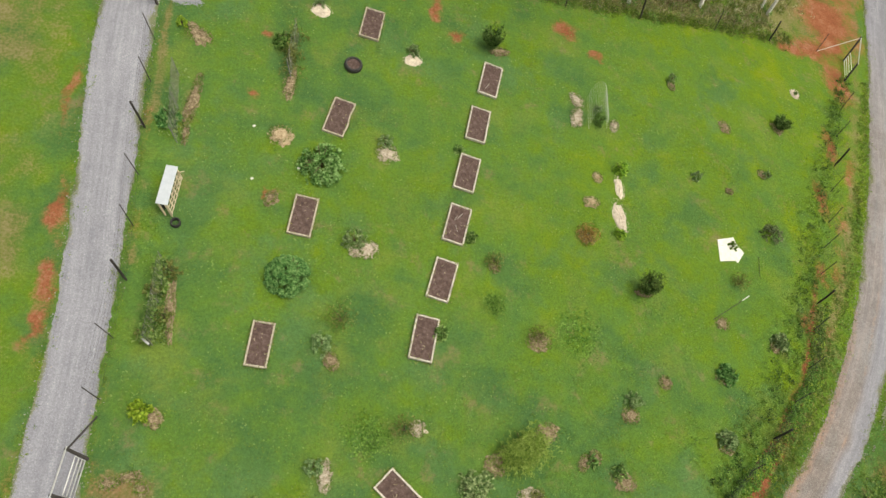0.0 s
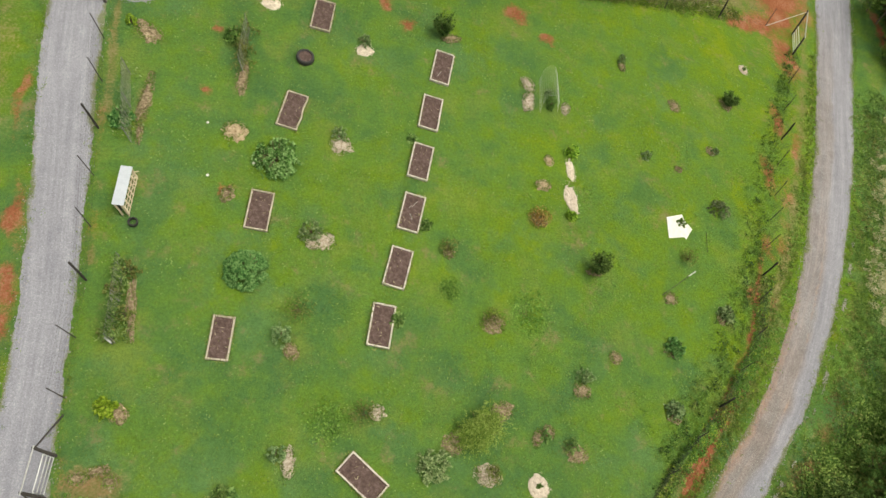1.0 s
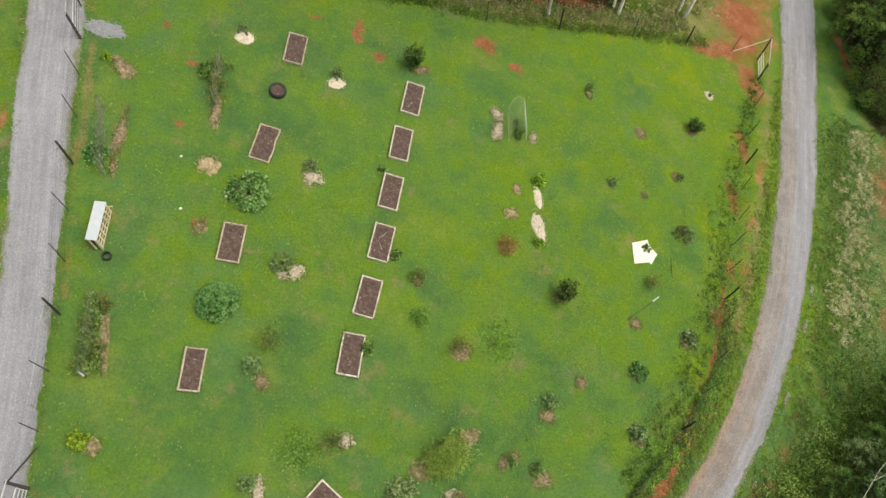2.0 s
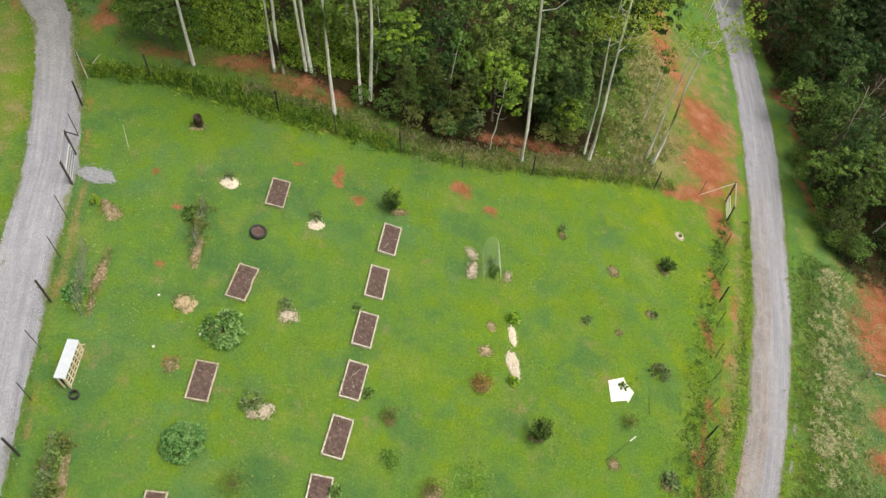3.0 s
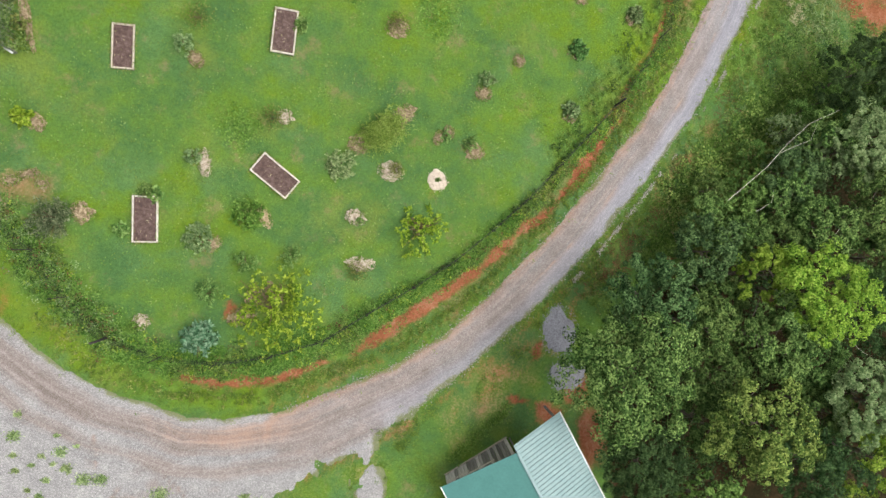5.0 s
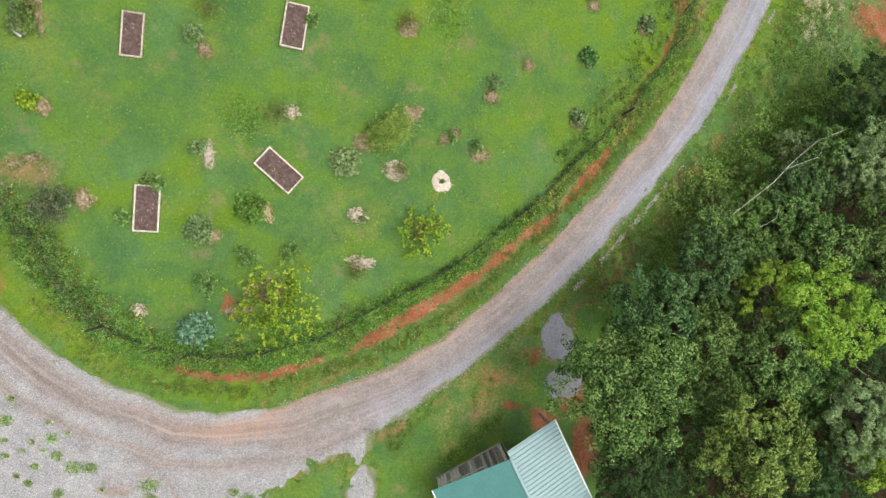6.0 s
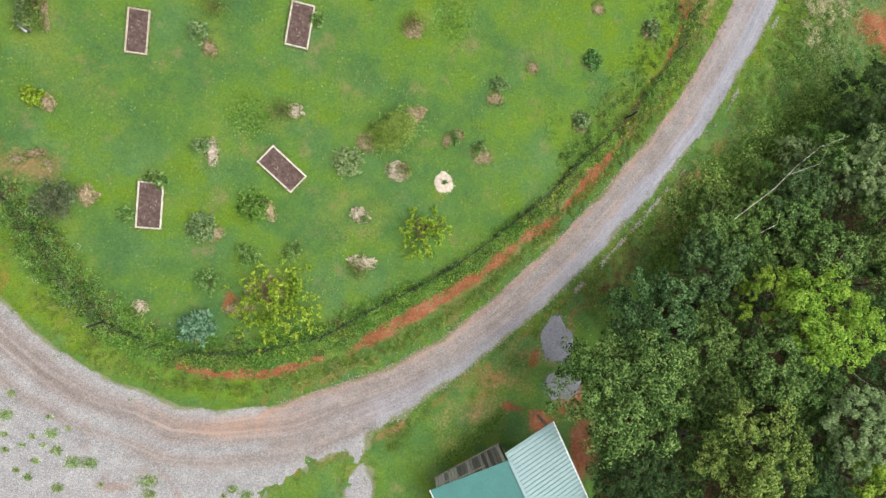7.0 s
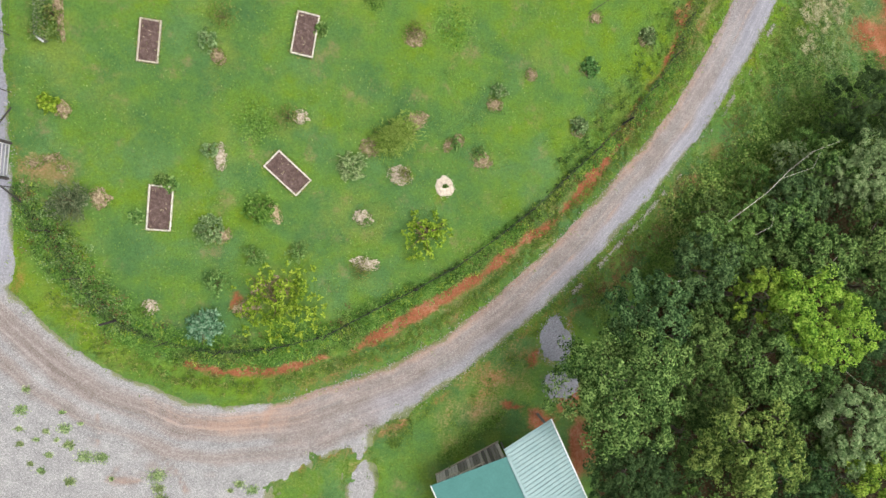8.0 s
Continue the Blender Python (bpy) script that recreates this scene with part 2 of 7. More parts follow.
    c = edge(n, l, sums(n, l, "ADD", attribute(n, "clay"), sums(n, l, "MULTIPLY_ADD", sums(n, l, "ADD", sums(n, l, "ADD", mid, fine), sums(n, l, "ADD", blade, small)), 0.75, -1.5)), 0.22, 0.85)
    col = mixed(n, l, c, lawn, clay_c)
    l.new(col, b.inputs["Base Color"])
    relief(n, l, b, sums(n, l, "ADD", fine, blade), 0.9, 0.06)
    return m


def sums_vec(n, l, v, off):
    a = n.new("ShaderNodeVectorMath")
    a.operation = "ADD"
    a.inputs[1].default_value = (off, off * 0.7, 0)
    l.new(v, a.inputs[0])
    return a.outputs[0]


def gravel_material():
    m, n, l, b = material("gravel", 0.92)
    b.inputs["Specular IOR Level"].default_value = 0.2
    at = where(n, "World")
    stones = n.new("ShaderNodeTexVoronoi")
    stones.inputs["Scale"].default_value = 22.0
    l.new(at, stones.inputs["Vector"])
    cell = n.new("ShaderNodeSeparateColor")
    l.new(stones.outputs["Color"], cell.inputs[0])
    fine = noise_node(n, l, 26.0, 4, 0.7, at)
    mid = noise_node(n, l, 1.1, 5, 0.65, at)
    big = noise_node(n, l, 0.35, 5, 0.6, at)
    run = n.new("ShaderNodeCombineXYZ")
    l.new(sums(n, l, "MULTIPLY", attribute(n, "across"), 2.2), run.inputs[0])
    l.new(sums(n, l, "MULTIPLY", attribute(n, "ahead"), 0.10), run.inputs[1])
    streak = noise_node(n, l, 1.0, 4, 0.55, run.outputs[0])
    rut = n.new("ShaderNodeCombineXYZ")
    l.new(sums(n, l, "MULTIPLY", attribute(n, "across"), 6.5), rut.inputs[0])
    l.new(sums(n, l, "MULTIPLY", attribute(n, "ahead"), 0.16), rut.inputs[1])
    streak = sums(n, l, "MULTIPLY_ADD", noise_node(n, l, 1.0, 3, 0.55, rut.outputs[0]), 0.55, sums(n, l, "MULTIPLY_ADD", streak, 0.75, -0.15))
    g = sums(n, l, "MULTIPLY_ADD", cell.outputs[0], 0.30, sums(n, l, "MULTIPLY_ADD", fine, 0.40, sums(n, l, "MULTIPLY_ADD", mid, 0.35, sums(n, l, "MULTIPLY_ADD", streak, 0.22, -0.16))))
    pebble = edge(n, l, noise_node(n, l, 18.0, 2, 0.5, at), 0.62, 0.70)
    g = sums(n, l, "MULTIPLY_ADD", pebble, 0.34, g)
    loose = ramp(n, l, g, [(0.2, (0.140, 0.140, 0.145)), (0.5, (0.285, 0.283, 0.287)), (0.8, (0.49, 0.485, 0.48))])
    packed = ramp(n, l, sums(n, l, "MULTIPLY_ADD", streak, 0.42, sums(n, l, "MULTIPLY_ADD", g, 0.6, -0.02)), [(0.32, (0.142, 0.116, 0.104)), (0.5, (0.245, 0.211, 0.199)), (0.68, (0.362, 0.331, 0.318))])
    dust = ramp(n, l, sums(n, l, "MULTIPLY_ADD", streak, 0.5, sums(n, l, "MULTIPLY", g, 0.5)), [(0.25, (0.27, 0.148, 0.10)), (0.75, (0.44, 0.31, 0.245))])
    p = edge(n, l, sums(n, l, "ADD", attribute(n, "track"), sums(n, l, "MULTIPLY_ADD", sums(n, l, "ADD", streak, big), 1.3, -1.3)), 0.1, 0.9)
    col = mixed(n, l, p, loose, packed)
    r = edge(n, l, sums(n, l, "ADD", attribute(n, "red"), sums(n, l, "MULTIPLY_ADD", sums(n, l, "ADD", mid, streak), 0.9, -0.9)), 0.2, 1.0)
    col = mixed(n, l, sums(n, l, "MULTIPLY", r, 0.8), col, dust)
    slate_shade = ramp(n, l, sums(n, l, "MULTIPLY_ADD", streak, 0.45, sums(n, l, "MULTIPLY", g, 0.6)), [(0.25, (0.168, 0.170, 0.200)), (0.52, (0.268, 0.272, 0.318)), (0.78, (0.44, 0.445, 0.495))])
    col = mixed(n, l, attribute(n, "slate_shade"), col, slate_shade)
    # thin grass and dust where the gravel runs out
    rim = edge(n, l, sums(n, l, "ADD", attribute(n, "rim"), sums(n, l, "MULTIPLY_ADD", sums(n, l, "ADD", fine, mid), 1.2, -1.2)), 0.36, 0.56)
    grassy = ramp(n, l, sums(n, l, "MULTIPLY_ADD", fine, 0.7, sums(n, l, "MULTIPLY", mid, 0.3)), [(0.3, (0.07, 0.12, 0.03)), (0.5, (0.135, 0.165, 0.055)), (0.7, (0.26, 0.24, 0.15))])
    col = mixed(n, l, sums(n, l, "MULTIPLY", rim, 0.85), col, grassy)
    l.new(col, b.inputs["Base Color"])
    relief(n, l, b, g, 0.7, 0.03)
    return m


GRASS, GRAVEL = ground_material(), gravel_material()
SOIL = simple("garden soil", (0.050, 0.034, 0.032), (0.17, 0.122, 0.112), 6, 0.95, bump=0.9, third=(0.085, 0.052, 0.044))
STRAW = simple("straw mulch", (0.19, 0.13, 0.06), (0.58, 0.48, 0.33), 7, 0.9, bump=0.8, third=(0.43, 0.33, 0.21))
PALE_MULCH = simple("pale dry mulch", (0.14, 0.10, 0.06), (0.66, 0.60, 0.51), 7, 0.9, bump=0.9, third=(0.44, 0.37, 0.29))
WHITE_MULCH = simple("bleached white mulch", (0.34, 0.28, 0.21), (0.68, 0.60, 0.51), 7, 0.9, bump=0.9, third=(0.54, 0.465, 0.385))
BARK_MULCH = simple("bark mulch", (0.07, 0.058, 0.028), (0.50, 0.41, 0.28), 7, 0.95, bump=0.9, third=(0.24, 0.18, 0.108))
CREAM_MULCH = simple("cream dry mulch", (0.32, 0.26, 0.19), (0.80, 0.73, 0.62), 6, 0.9, bump=0.8, third=(0.62, 0.54, 0.44))
BOARD_PALE = simple("pale bed board", (0.13, 0.11, 0.085), (0.78, 0.74, 0.67), 5, 0.7, stretch=(1, 4, 4), bump=0.3, third=(0.56, 0.52, 0.45))
BOARD_WARM = simple("weathered bed board", (0.17, 0.14, 0.10), (0.66, 0.60, 0.50), 4, 0.75, stretch=(1, 4, 4), bump=0.3, third=(0.44, 0.385, 0.31))
TIMBER = simple("raw timber", (0.58, 0.47, 0.31), (0.82, 0.72, 0.55), 6, 0.7, stretch=(6, 6, 1), bump=0.3)
POST_DARK = simple("dark treated post", (0.016, 0.014, 0.013), (0.05, 0.044, 0.04), 9, 0.8, stretch=(4, 4, 1), bump=0.4)
STEEL = simple("dull steel", (0.09, 0.095, 0.10), (0.22, 0.22, 0.22), 8, 0.5, 0.6, bump=0.1)
WIRE = simple("fence wire", (0.012, 0.013, 0.013), (0.035, 0.035, 0.035), 8, 0.6, 0.0, bump=0.1)
GALVANISED = simple("galvanised tube", (0.55, 0.56, 0.57), (0.80, 0.81, 0.82), 7, 0.4, 0.3, bump=0.1)
WHITE_SHEET = simple("white roof sheet", (0.42, 0.47, 0.53), (0.54, 0.58, 0.64), 2, 0.45, bump=0.1)
RUBBER = simple("tyre rubber", (0.014, 0.014, 0.015), (0.05, 0.048, 0.046), 8, 0.75, bump=0.4)
BARREL = simple("rusty barrel", (0.012, 0.011, 0.011), (0.055, 0.026, 0.018), 5, 0.6, 0.2, bump=0.3)
MAT_WHITE = simple("white ground sheet", (0.62, 0.62, 0.56), (0.82, 0.81, 0.76), 3, 0.8, bump=0.3)
GREY_BOARD = simple("weathered barn board", (0.12, 0.115, 0.11), (0.66, 0.63, 0.62), 3, 0.85, stretch=(6, 6, 0.8), bump=0.5, third=(0.36, 0.34, 0.335), vary=1.3)
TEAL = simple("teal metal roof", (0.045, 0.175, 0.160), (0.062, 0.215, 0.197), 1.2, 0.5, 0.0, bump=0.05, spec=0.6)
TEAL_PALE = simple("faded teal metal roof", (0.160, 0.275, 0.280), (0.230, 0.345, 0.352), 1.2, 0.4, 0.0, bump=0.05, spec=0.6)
TRIM = simple("white metal trim", (0.70, 0.71, 0.72), (0.84, 0.85, 0.85), 3, 0.45, bump=0.05)
BARK_PALE = simple("pale poplar bark", (0.30, 0.30, 0.27), (0.84, 0.83, 0.79), 2.2, 0.9, stretch=(3, 3, 0.7), bump=0.6, third=(0.60, 0.59, 0.55))
BARK_DARK = simple("dark bark", (0.05, 0.04, 0.032), (0.20, 0.165, 0.135), 4, 0.95, stretch=(3, 3, 0.7), bump=0.8)
STICK = simple("bleached dead wood", (0.34, 0.31, 0.27), (0.62, 0.59, 0.54), 5, 0.9, stretch=(4, 4, 1), bump=0.4)
STEM = simple("brown stem", (0.06, 0.04, 0.02), (0.20, 0.14, 0.08), 9, 0.9, bump=0.3)
GRAVEL_STONE = simple("loose gravel stone", (0.20, 0.185, 0.175), (0.42, 0.40, 0.38), 9, 0.9, bump=0.3)
PALE_STONE = simple("pale loose stone", (0.24, 0.23, 0.20), (0.52, 0.50, 0.45), 9, 0.9, bump=0.6)
BLUE_STONE = simple("blue grey crushed stone", (0.12, 0.125, 0.15), (0.36, 0.37, 0.41), 11, 0.9, bump=0.8)

LEAF = leafy("mid green leaves", (0.034, 0.082, 0.016), (0.088, 0.175, 0.036), (0.225, 0.350, 0.090), through_light=0.14)
LEAF_GARDEN = leafy("garden shrub leaves", (0.065, 0.145, 0.034), (0.150, 0.270, 0.070), (0.310, 0.440, 0.150))
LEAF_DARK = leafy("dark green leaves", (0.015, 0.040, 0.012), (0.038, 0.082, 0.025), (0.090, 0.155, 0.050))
LEAF_BRIGHT = leafy("bright green leaves", (0.060, 0.140, 0.022), (0.125, 0.245, 0.040), (0.235, 0.360, 0.085))
LEAF_YELLOW = leafy("yellow green leaves", (0.080, 0.165, 0.016), (0.230, 0.350, 0.030), (0.440, 0.540, 0.080))
LEAF_BLUE = leafy("blue green leaves", (0.055, 0.155, 0.076), (0.160, 0.340, 0.195), (0.370, 0.550, 0.380))
LEAF_LIME = leafy("lime green leaves", (0.062, 0.145, 0.015), (0.210, 0.360, 0.036), (0.420, 0.560, 0.095))
LEAF_GREEN_BUSH = leafy("deep green bush leaves", (0.036, 0.120, 0.028), (0.105, 0.250, 0.066), (0.250, 0.420, 0.150))
LEAF_SAGE = leafy("sage green leaves", (0.090, 0.165, 0.060), (0.190, 0.295, 0.115), (0.370, 0.470, 0.230))
LEAF_SQUASH = leafy("broad bright leaves", (0.060, 0.170, 0.036), (0.165, 0.345, 0.095), (0.350, 0.550, 0.220))
LEAF_WEEP = leafy("arching grassy leaves", (0.090, 0.150, 0.026), (0.215, 0.315, 0.055), (0.390, 0.480, 0.130))
LEAF_TIPS = leafy("pale sage leaf tips", (0.110, 0.190, 0.060), (0.270, 0.370, 0.150), (0.480, 0.560, 0.300))
LEAF_PINE = leafy("dark conifer needles", (0.010, 0.026, 0.010), (0.026, 0.058, 0.020), (0.075, 0.120, 0.042))
LEAF_HEMLOCK = leafy("olive conifer needles", (0.030, 0.058, 0.014), (0.080, 0.130, 0.030), (0.190, 0.240, 0.070))
LEAF_GREY = leafy("grey green leaves", (0.055, 0.085, 0.040), (0.135, 0.175, 0.085), (0.290, 0.325, 0.190))
LEAF_OLIVE = leafy("olive leaves", (0.085, 0.115, 0.028), (0.180, 0.215, 0.055), (0.330, 0.345, 0.120))
LEAF_DRY = leafy("dry brown leaves", (0.180, 0.110, 0.030), (0.420, 0.280, 0.080), (0.600, 0.450, 0.180))
LEAF_RUST = leafy("rusty weed leaves", (0.070, 0.035, 0.018), (0.150, 0.075, 0.040), (0.260, 0.150, 0.080))
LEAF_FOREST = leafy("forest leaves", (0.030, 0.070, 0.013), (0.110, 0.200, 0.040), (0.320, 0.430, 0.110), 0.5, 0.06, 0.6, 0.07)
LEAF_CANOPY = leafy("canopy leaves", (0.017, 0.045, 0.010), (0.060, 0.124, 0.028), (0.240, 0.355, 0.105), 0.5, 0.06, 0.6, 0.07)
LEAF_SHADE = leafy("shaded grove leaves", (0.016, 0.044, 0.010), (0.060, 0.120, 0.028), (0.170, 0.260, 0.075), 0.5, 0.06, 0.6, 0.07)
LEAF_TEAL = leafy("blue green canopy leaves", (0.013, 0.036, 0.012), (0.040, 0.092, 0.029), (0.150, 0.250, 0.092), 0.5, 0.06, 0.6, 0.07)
GRASS_BLADE = leafy("grass blades", (0.075, 0.135, 0.030), (0.130, 0.205, 0.034), (0.210, 0.280, 0.050), 0.5, 0.3, 0.7)
STRAW_BLADE = leafy("dry grass blades", (0.170, 0.160, 0.080), (0.330, 0.290, 0.170), (0.500, 0.450, 0.310), 0.7, 0.2, 0.8)

PALE_BLADE = leafy("bleached grass blades", (0.260, 0.280, 0.120), (0.450, 0.450, 0.240), (0.620, 0.600, 0.400), 0.7, 0.2, 0.8)

# ---- building helpers ----
rng = np.random.default_rng(7)


def mesh_of(name, verts, faces):
    """A mesh from arrays of points and of faces that all have the same number of corners."""
    verts, faces = np.asarray(verts, np.float32), np.asarray(faces, np.int32)
    me = bpy.data.meshes.new(name)
    k = faces.shape[1]
    me.vertices.add(len(verts))
    me.vertices.foreach_set("co", verts.ravel())
    me.loops.add(faces.size)
    me.loops.foreach_set("vertex_index", faces.ravel())
    me.polygons.add(len(faces))
    me.polygons.foreach_set("loop_start", np.arange(0, faces.size, k, dtype=np.int32))
    me.polygons.foreach_set("loop_total", np.full(len(faces), k, np.int32))
    me.update(calc_edges=True)
    return me


def smooth(me):
    me.polygons.foreach_set("use_smooth", np.ones(len(me.polygons), bool))
    return me


def thing(name, m, label, category, group="", kind=""):
    ob = new(name)
    ob.empty_display_size = 0.2
    ob.matrix_world = m
    return tagged(ob, label, category, group, kind)


def part(name, data, mat, parent, label="", at=None, kind=""):
    """Link a bmesh or mesh as one mesh object under a thing or a part."""
    if isinstance(data, bmesh.types.BMesh):
        me = bpy.data.meshes.new(name)
        data.to_mesh(me)
        data.free()
    else:
        me = data
    if mat and not me.materials:
        me.materials.append(mat)
    ob = new(name, me)
    ob.parent = parent
    if at is not None:
        ob.matrix_local = at
    return tagged(ob, label, kind=kind)


def lone(name, data, mat, label, category, group="", kind="", at=None):
    ob = part(name, data, mat, None, label, at)
    return tagged(ob, "", category, group, kind)


def box(size, at=(0, 0, 0), bevel=0.0, bm=None, turn=None):
    bm2 = bmesh.new()
    bmesh.ops.create_cube(bm2, size=1.0)
    bmesh.ops.scale(bm2, vec=size, verts=bm2.verts)
    if bevel:
        bmesh.ops.bevel(bm2, geom=bm2.edges[:], offset=bevel, segments=1, affect="EDGES")
    if turn is not None:
        bmesh.ops.transform(bm2, matrix=turn, verts=bm2.verts)
    bmesh.ops.translate(bm2, vec=at, verts=bm2.verts)
    if bm is None:
        return bm2
    me = bpy.data.meshes.new("tmp")
    bm2.to_mesh(me)
    bm2.free()
    bm.from_mesh(me)
    bpy.data.meshes.remove(me)
    return bm


def rod(points, radii, sides=7, cap=True):
    """Points and faces of a round bar along points, as arrays (quads)."""
    pts = [Vector(p) for p in points]
    V, F = [], []
    for i, p in enumerate(pts):
        d = (pts[min(i + 1, len(pts) - 1)] - pts[max(i - 1, 0)]).normalized()
        q = d.to_track_quat("Z", "Y")
        for k in range(sides):
            a = 2 * math.pi * k / sides
            V.append(p + q @ Vector((math.cos(a) * radii[i], math.sin(a) * radii[i], 0)))
    for i in range(len(pts) - 1):
        for k in range(sides):
            a, b = i * sides + k, i * sides + (k + 1) % sides
            F.append((a, b, b + sides, a + sides))
    if cap:
        for base, p in ((0, pts[0]), ((len(pts) - 1) * sides, pts[-1])):
            c = len(V)
            V.append(p)
            for k in range(0, sides):
                F.append((base + k, base + (k + 1) % sides, c, c))
    return np.array([tuple(v) for v in V]), np.array(F)


def joined(pieces):
    """Join (points, faces) pieces into one pair."""
    V, F, n = [], [], 0
    for v, f in pieces:
        V.append(v)
        F.append(np.asarray(f) + n)
        n += len(v)
    return np.concatenate(V), np.concatenate(F)


def tube_mesh(name, pieces):
    """A mesh from rods; the caps' doubled corners become triangles."""
    v, f = joined(pieces)
    me = bpy.data.meshes.new(name)
    me.from_pydata(v.tolist(), [], [tuple(q) if q[2] != q[3] else tuple(q[:3]) for q in f.tolist()])
    return smooth(me)


def bar(name, a, b, r, mat, parent, label="", sides=7, r2=None):
    return part(name, tube_mesh(name, [rod([a, b], [r, r if r2 is None else r2], sides)]), mat, parent, label)


def leaf_mesh(name, P, N, length, width, r=None, droop=0.25, stir=0.5):
    """Many single leaves: a folded four-cornered blade at each point P, facing about N."""
    r = r or rng
    n = len(P)
    N = N + r.normal(0, stir, (n, 3))
    N /= np.linalg.norm(N, axis=1, keepdims=True) + 1e-9
    T = np.cross(N, r.normal(0, 1, (n, 3)))
    T /= np.linalg.norm(T, axis=1, keepdims=True) + 1e-9
    S = np.cross(N, T)
    L = (length * r.uniform(0.65, 1.25, n))[:, None]
    W = (width * r.uniform(0.7, 1.2, n))[:, None]
    a, c = P - T * L * 0.5 - N * L * droop * 0.3, P + T * L * 0.5 - N * L * droop
    b, d = P + S * W * 0.5 - T * L * 0.05, P - S * W * 0.5 - T * L * 0.05
    V = np.stack([a, b, c, d], 1).reshape(-1, 3)
    return mesh_of(name, V, np.arange(4 * n).reshape(n, 4))


def ball(r, n, low=-0.35):
    """Random directions, upper ones preferred."""
    z = r.uniform(low, 1, n)
    a = r.uniform(0, 2 * math.pi, n)
    s = np.sqrt(np.maximum(0, 1 - z * z))
    return np.stack([s * np.cos(a), s * np.sin(a), z], 1)


def billows(r, lobes, subs, leaves, sub_size=0.42, flat=0.8, low=-0.35):
    """Leaf places and facings on the bulging clumps of a crown. lobes: rows x, y, z, radius."""
    P, N = [], []
    for x, y, z, rad in lobes:
        D = ball(r, subs, low)
        C = np.array([x, y, z]) + D * rad * np.array([1, 1, flat]) * r.uniform(0.7, 1.0, (subs, 1))
        R = rad * sub_size * r.uniform(0.7, 1.25, subs)
        E = ball(r, subs * leaves, -0.5)
        i = np.repeat(np.arange(subs), leaves)
        P.append(C[i] + E * R[i][:, None] * r.uniform(0.72, 1.08, (len(i), 1)))
        N.append(E * 0.9 + D[i] * 0.7 + np.array([0, 0, 0.5]))
    return np.concatenate(P), np.concatenate(N)


def blades(name, P, length, width, r, lean=0.7):
    """Upright blades of grass standing at points P."""
    n = len(P)
    T = np.array([0, 0, 1.0]) + r.normal(0, lean, (n, 3)) * np.array([1, 1, 0.3])
    T /= np.linalg.norm(T, axis=1, keepdims=True)
    a = r.uniform(0, 6.28, n)
    S = np.stack([np.cos(a), np.sin(a), np.zeros(n)], 1) * (width * r.uniform(0.6, 1.3, n))[:, None] * 0.5
    L = T * (length * r.uniform(0.5, 1.25, n))[:, None]
    bend = np.stack([np.cos(a + 1.5), np.sin(a + 1.5), -np.full(n, 0.6)], 1) * (length * 0.22 * r.uniform(0, 1, n))[:, None]
    V = np.stack([P - S * 0.6, P + S * 0.6, P + L * 0.6 + S, P + L + bend], 1).reshape(-1, 3)
    return mesh_of(name, V, np.arange(4 * n).reshape(n, 4))


def conifer_crown(name, r, height, radius, tiers=17, sprays=11, needles=26, leaf=0.24, low=0.06):
    """Drooping layered sprays of needles round a stem."""
    P, N = [], []
    for k in range(tiers):
        f = (k + 0.5) / tiers
        z = height * (low + (1 - low) * f)
        reach = radius * (1 - f) ** 0.75 * r.uniform(0.85, 1.1) + 0.12
        for j in range(max(4, int(sprays * (1.1 - 0.6 * f)))):
            a = r.uniform(0, 6.28)
            q = np.sqrt(r.uniform(0.03, 1, needles)) * reach * r.uniform(0.65, 1.12)
            w = r.normal(0, 0.16, needles) * (0.25 + q)
            drop = z + 0.10 * q - 0.16 * q * q / max(reach, 0.3) + r.normal(0, 0.05, needles) - 0.25 * np.abs(w)
            P.append(np.stack([np.cos(a) * q - np.sin(a) * w, np.sin(a) * q + np.cos(a) * w, drop], 1))
            N.append(np.tile([math.cos(a) * 0.45, math.sin(a) * 0.45, 1.0], (needles, 1)))
    return leaf_mesh(name, np.concatenate(P), np.concatenate(N), leaf, leaf * 0.3, r, 0.3, 0.35)


def rosettes(name, C, A, leaves, length, width, r, open_=0.75):
    """Leaves radiating from clump centres C along their axes A."""
    i = np.repeat(np.arange(len(C)), leaves)
    n = len(i)
    D = A[i] * 0.6 + r.normal(0, open_, (n, 3))
    D /= np.linalg.norm(D, axis=1, keepdims=True)
    S = np.cross(D, A[i] + r.normal(0, 0.3, (n, 3)))
    S /= np.linalg.norm(S, axis=1, keepdims=True) + 1e-9
    L = (length * r.uniform(0.6, 1.25, n))[:, None]
    W = (width * r.uniform(0.7, 1.25, n))[:, None] * 0.5
    P = C[i]
    mid = P + D * L * 0.55
    tip = P + D * L - A[i] * L * 0.12
    return mesh_of(name, np.stack([P, mid + S * W, tip, mid - S * W], 1).reshape(-1, 3), np.arange(4 * n).reshape(n, 4))

# ---- ground: one sheet to the horizon ----
def spread(lo, hi, step, reach, grow=1.22):
    mid = list(np.arange(lo, hi + step / 2, step))
    out, d, a, b = [], step, lo, hi
    while a > -reach:
        d *= grow
        a -= d
        mid.insert(0, a)
    d = step
    while b < reach:
        d *= grow
        b += d
        mid.append(b)
    return np.array(mid)


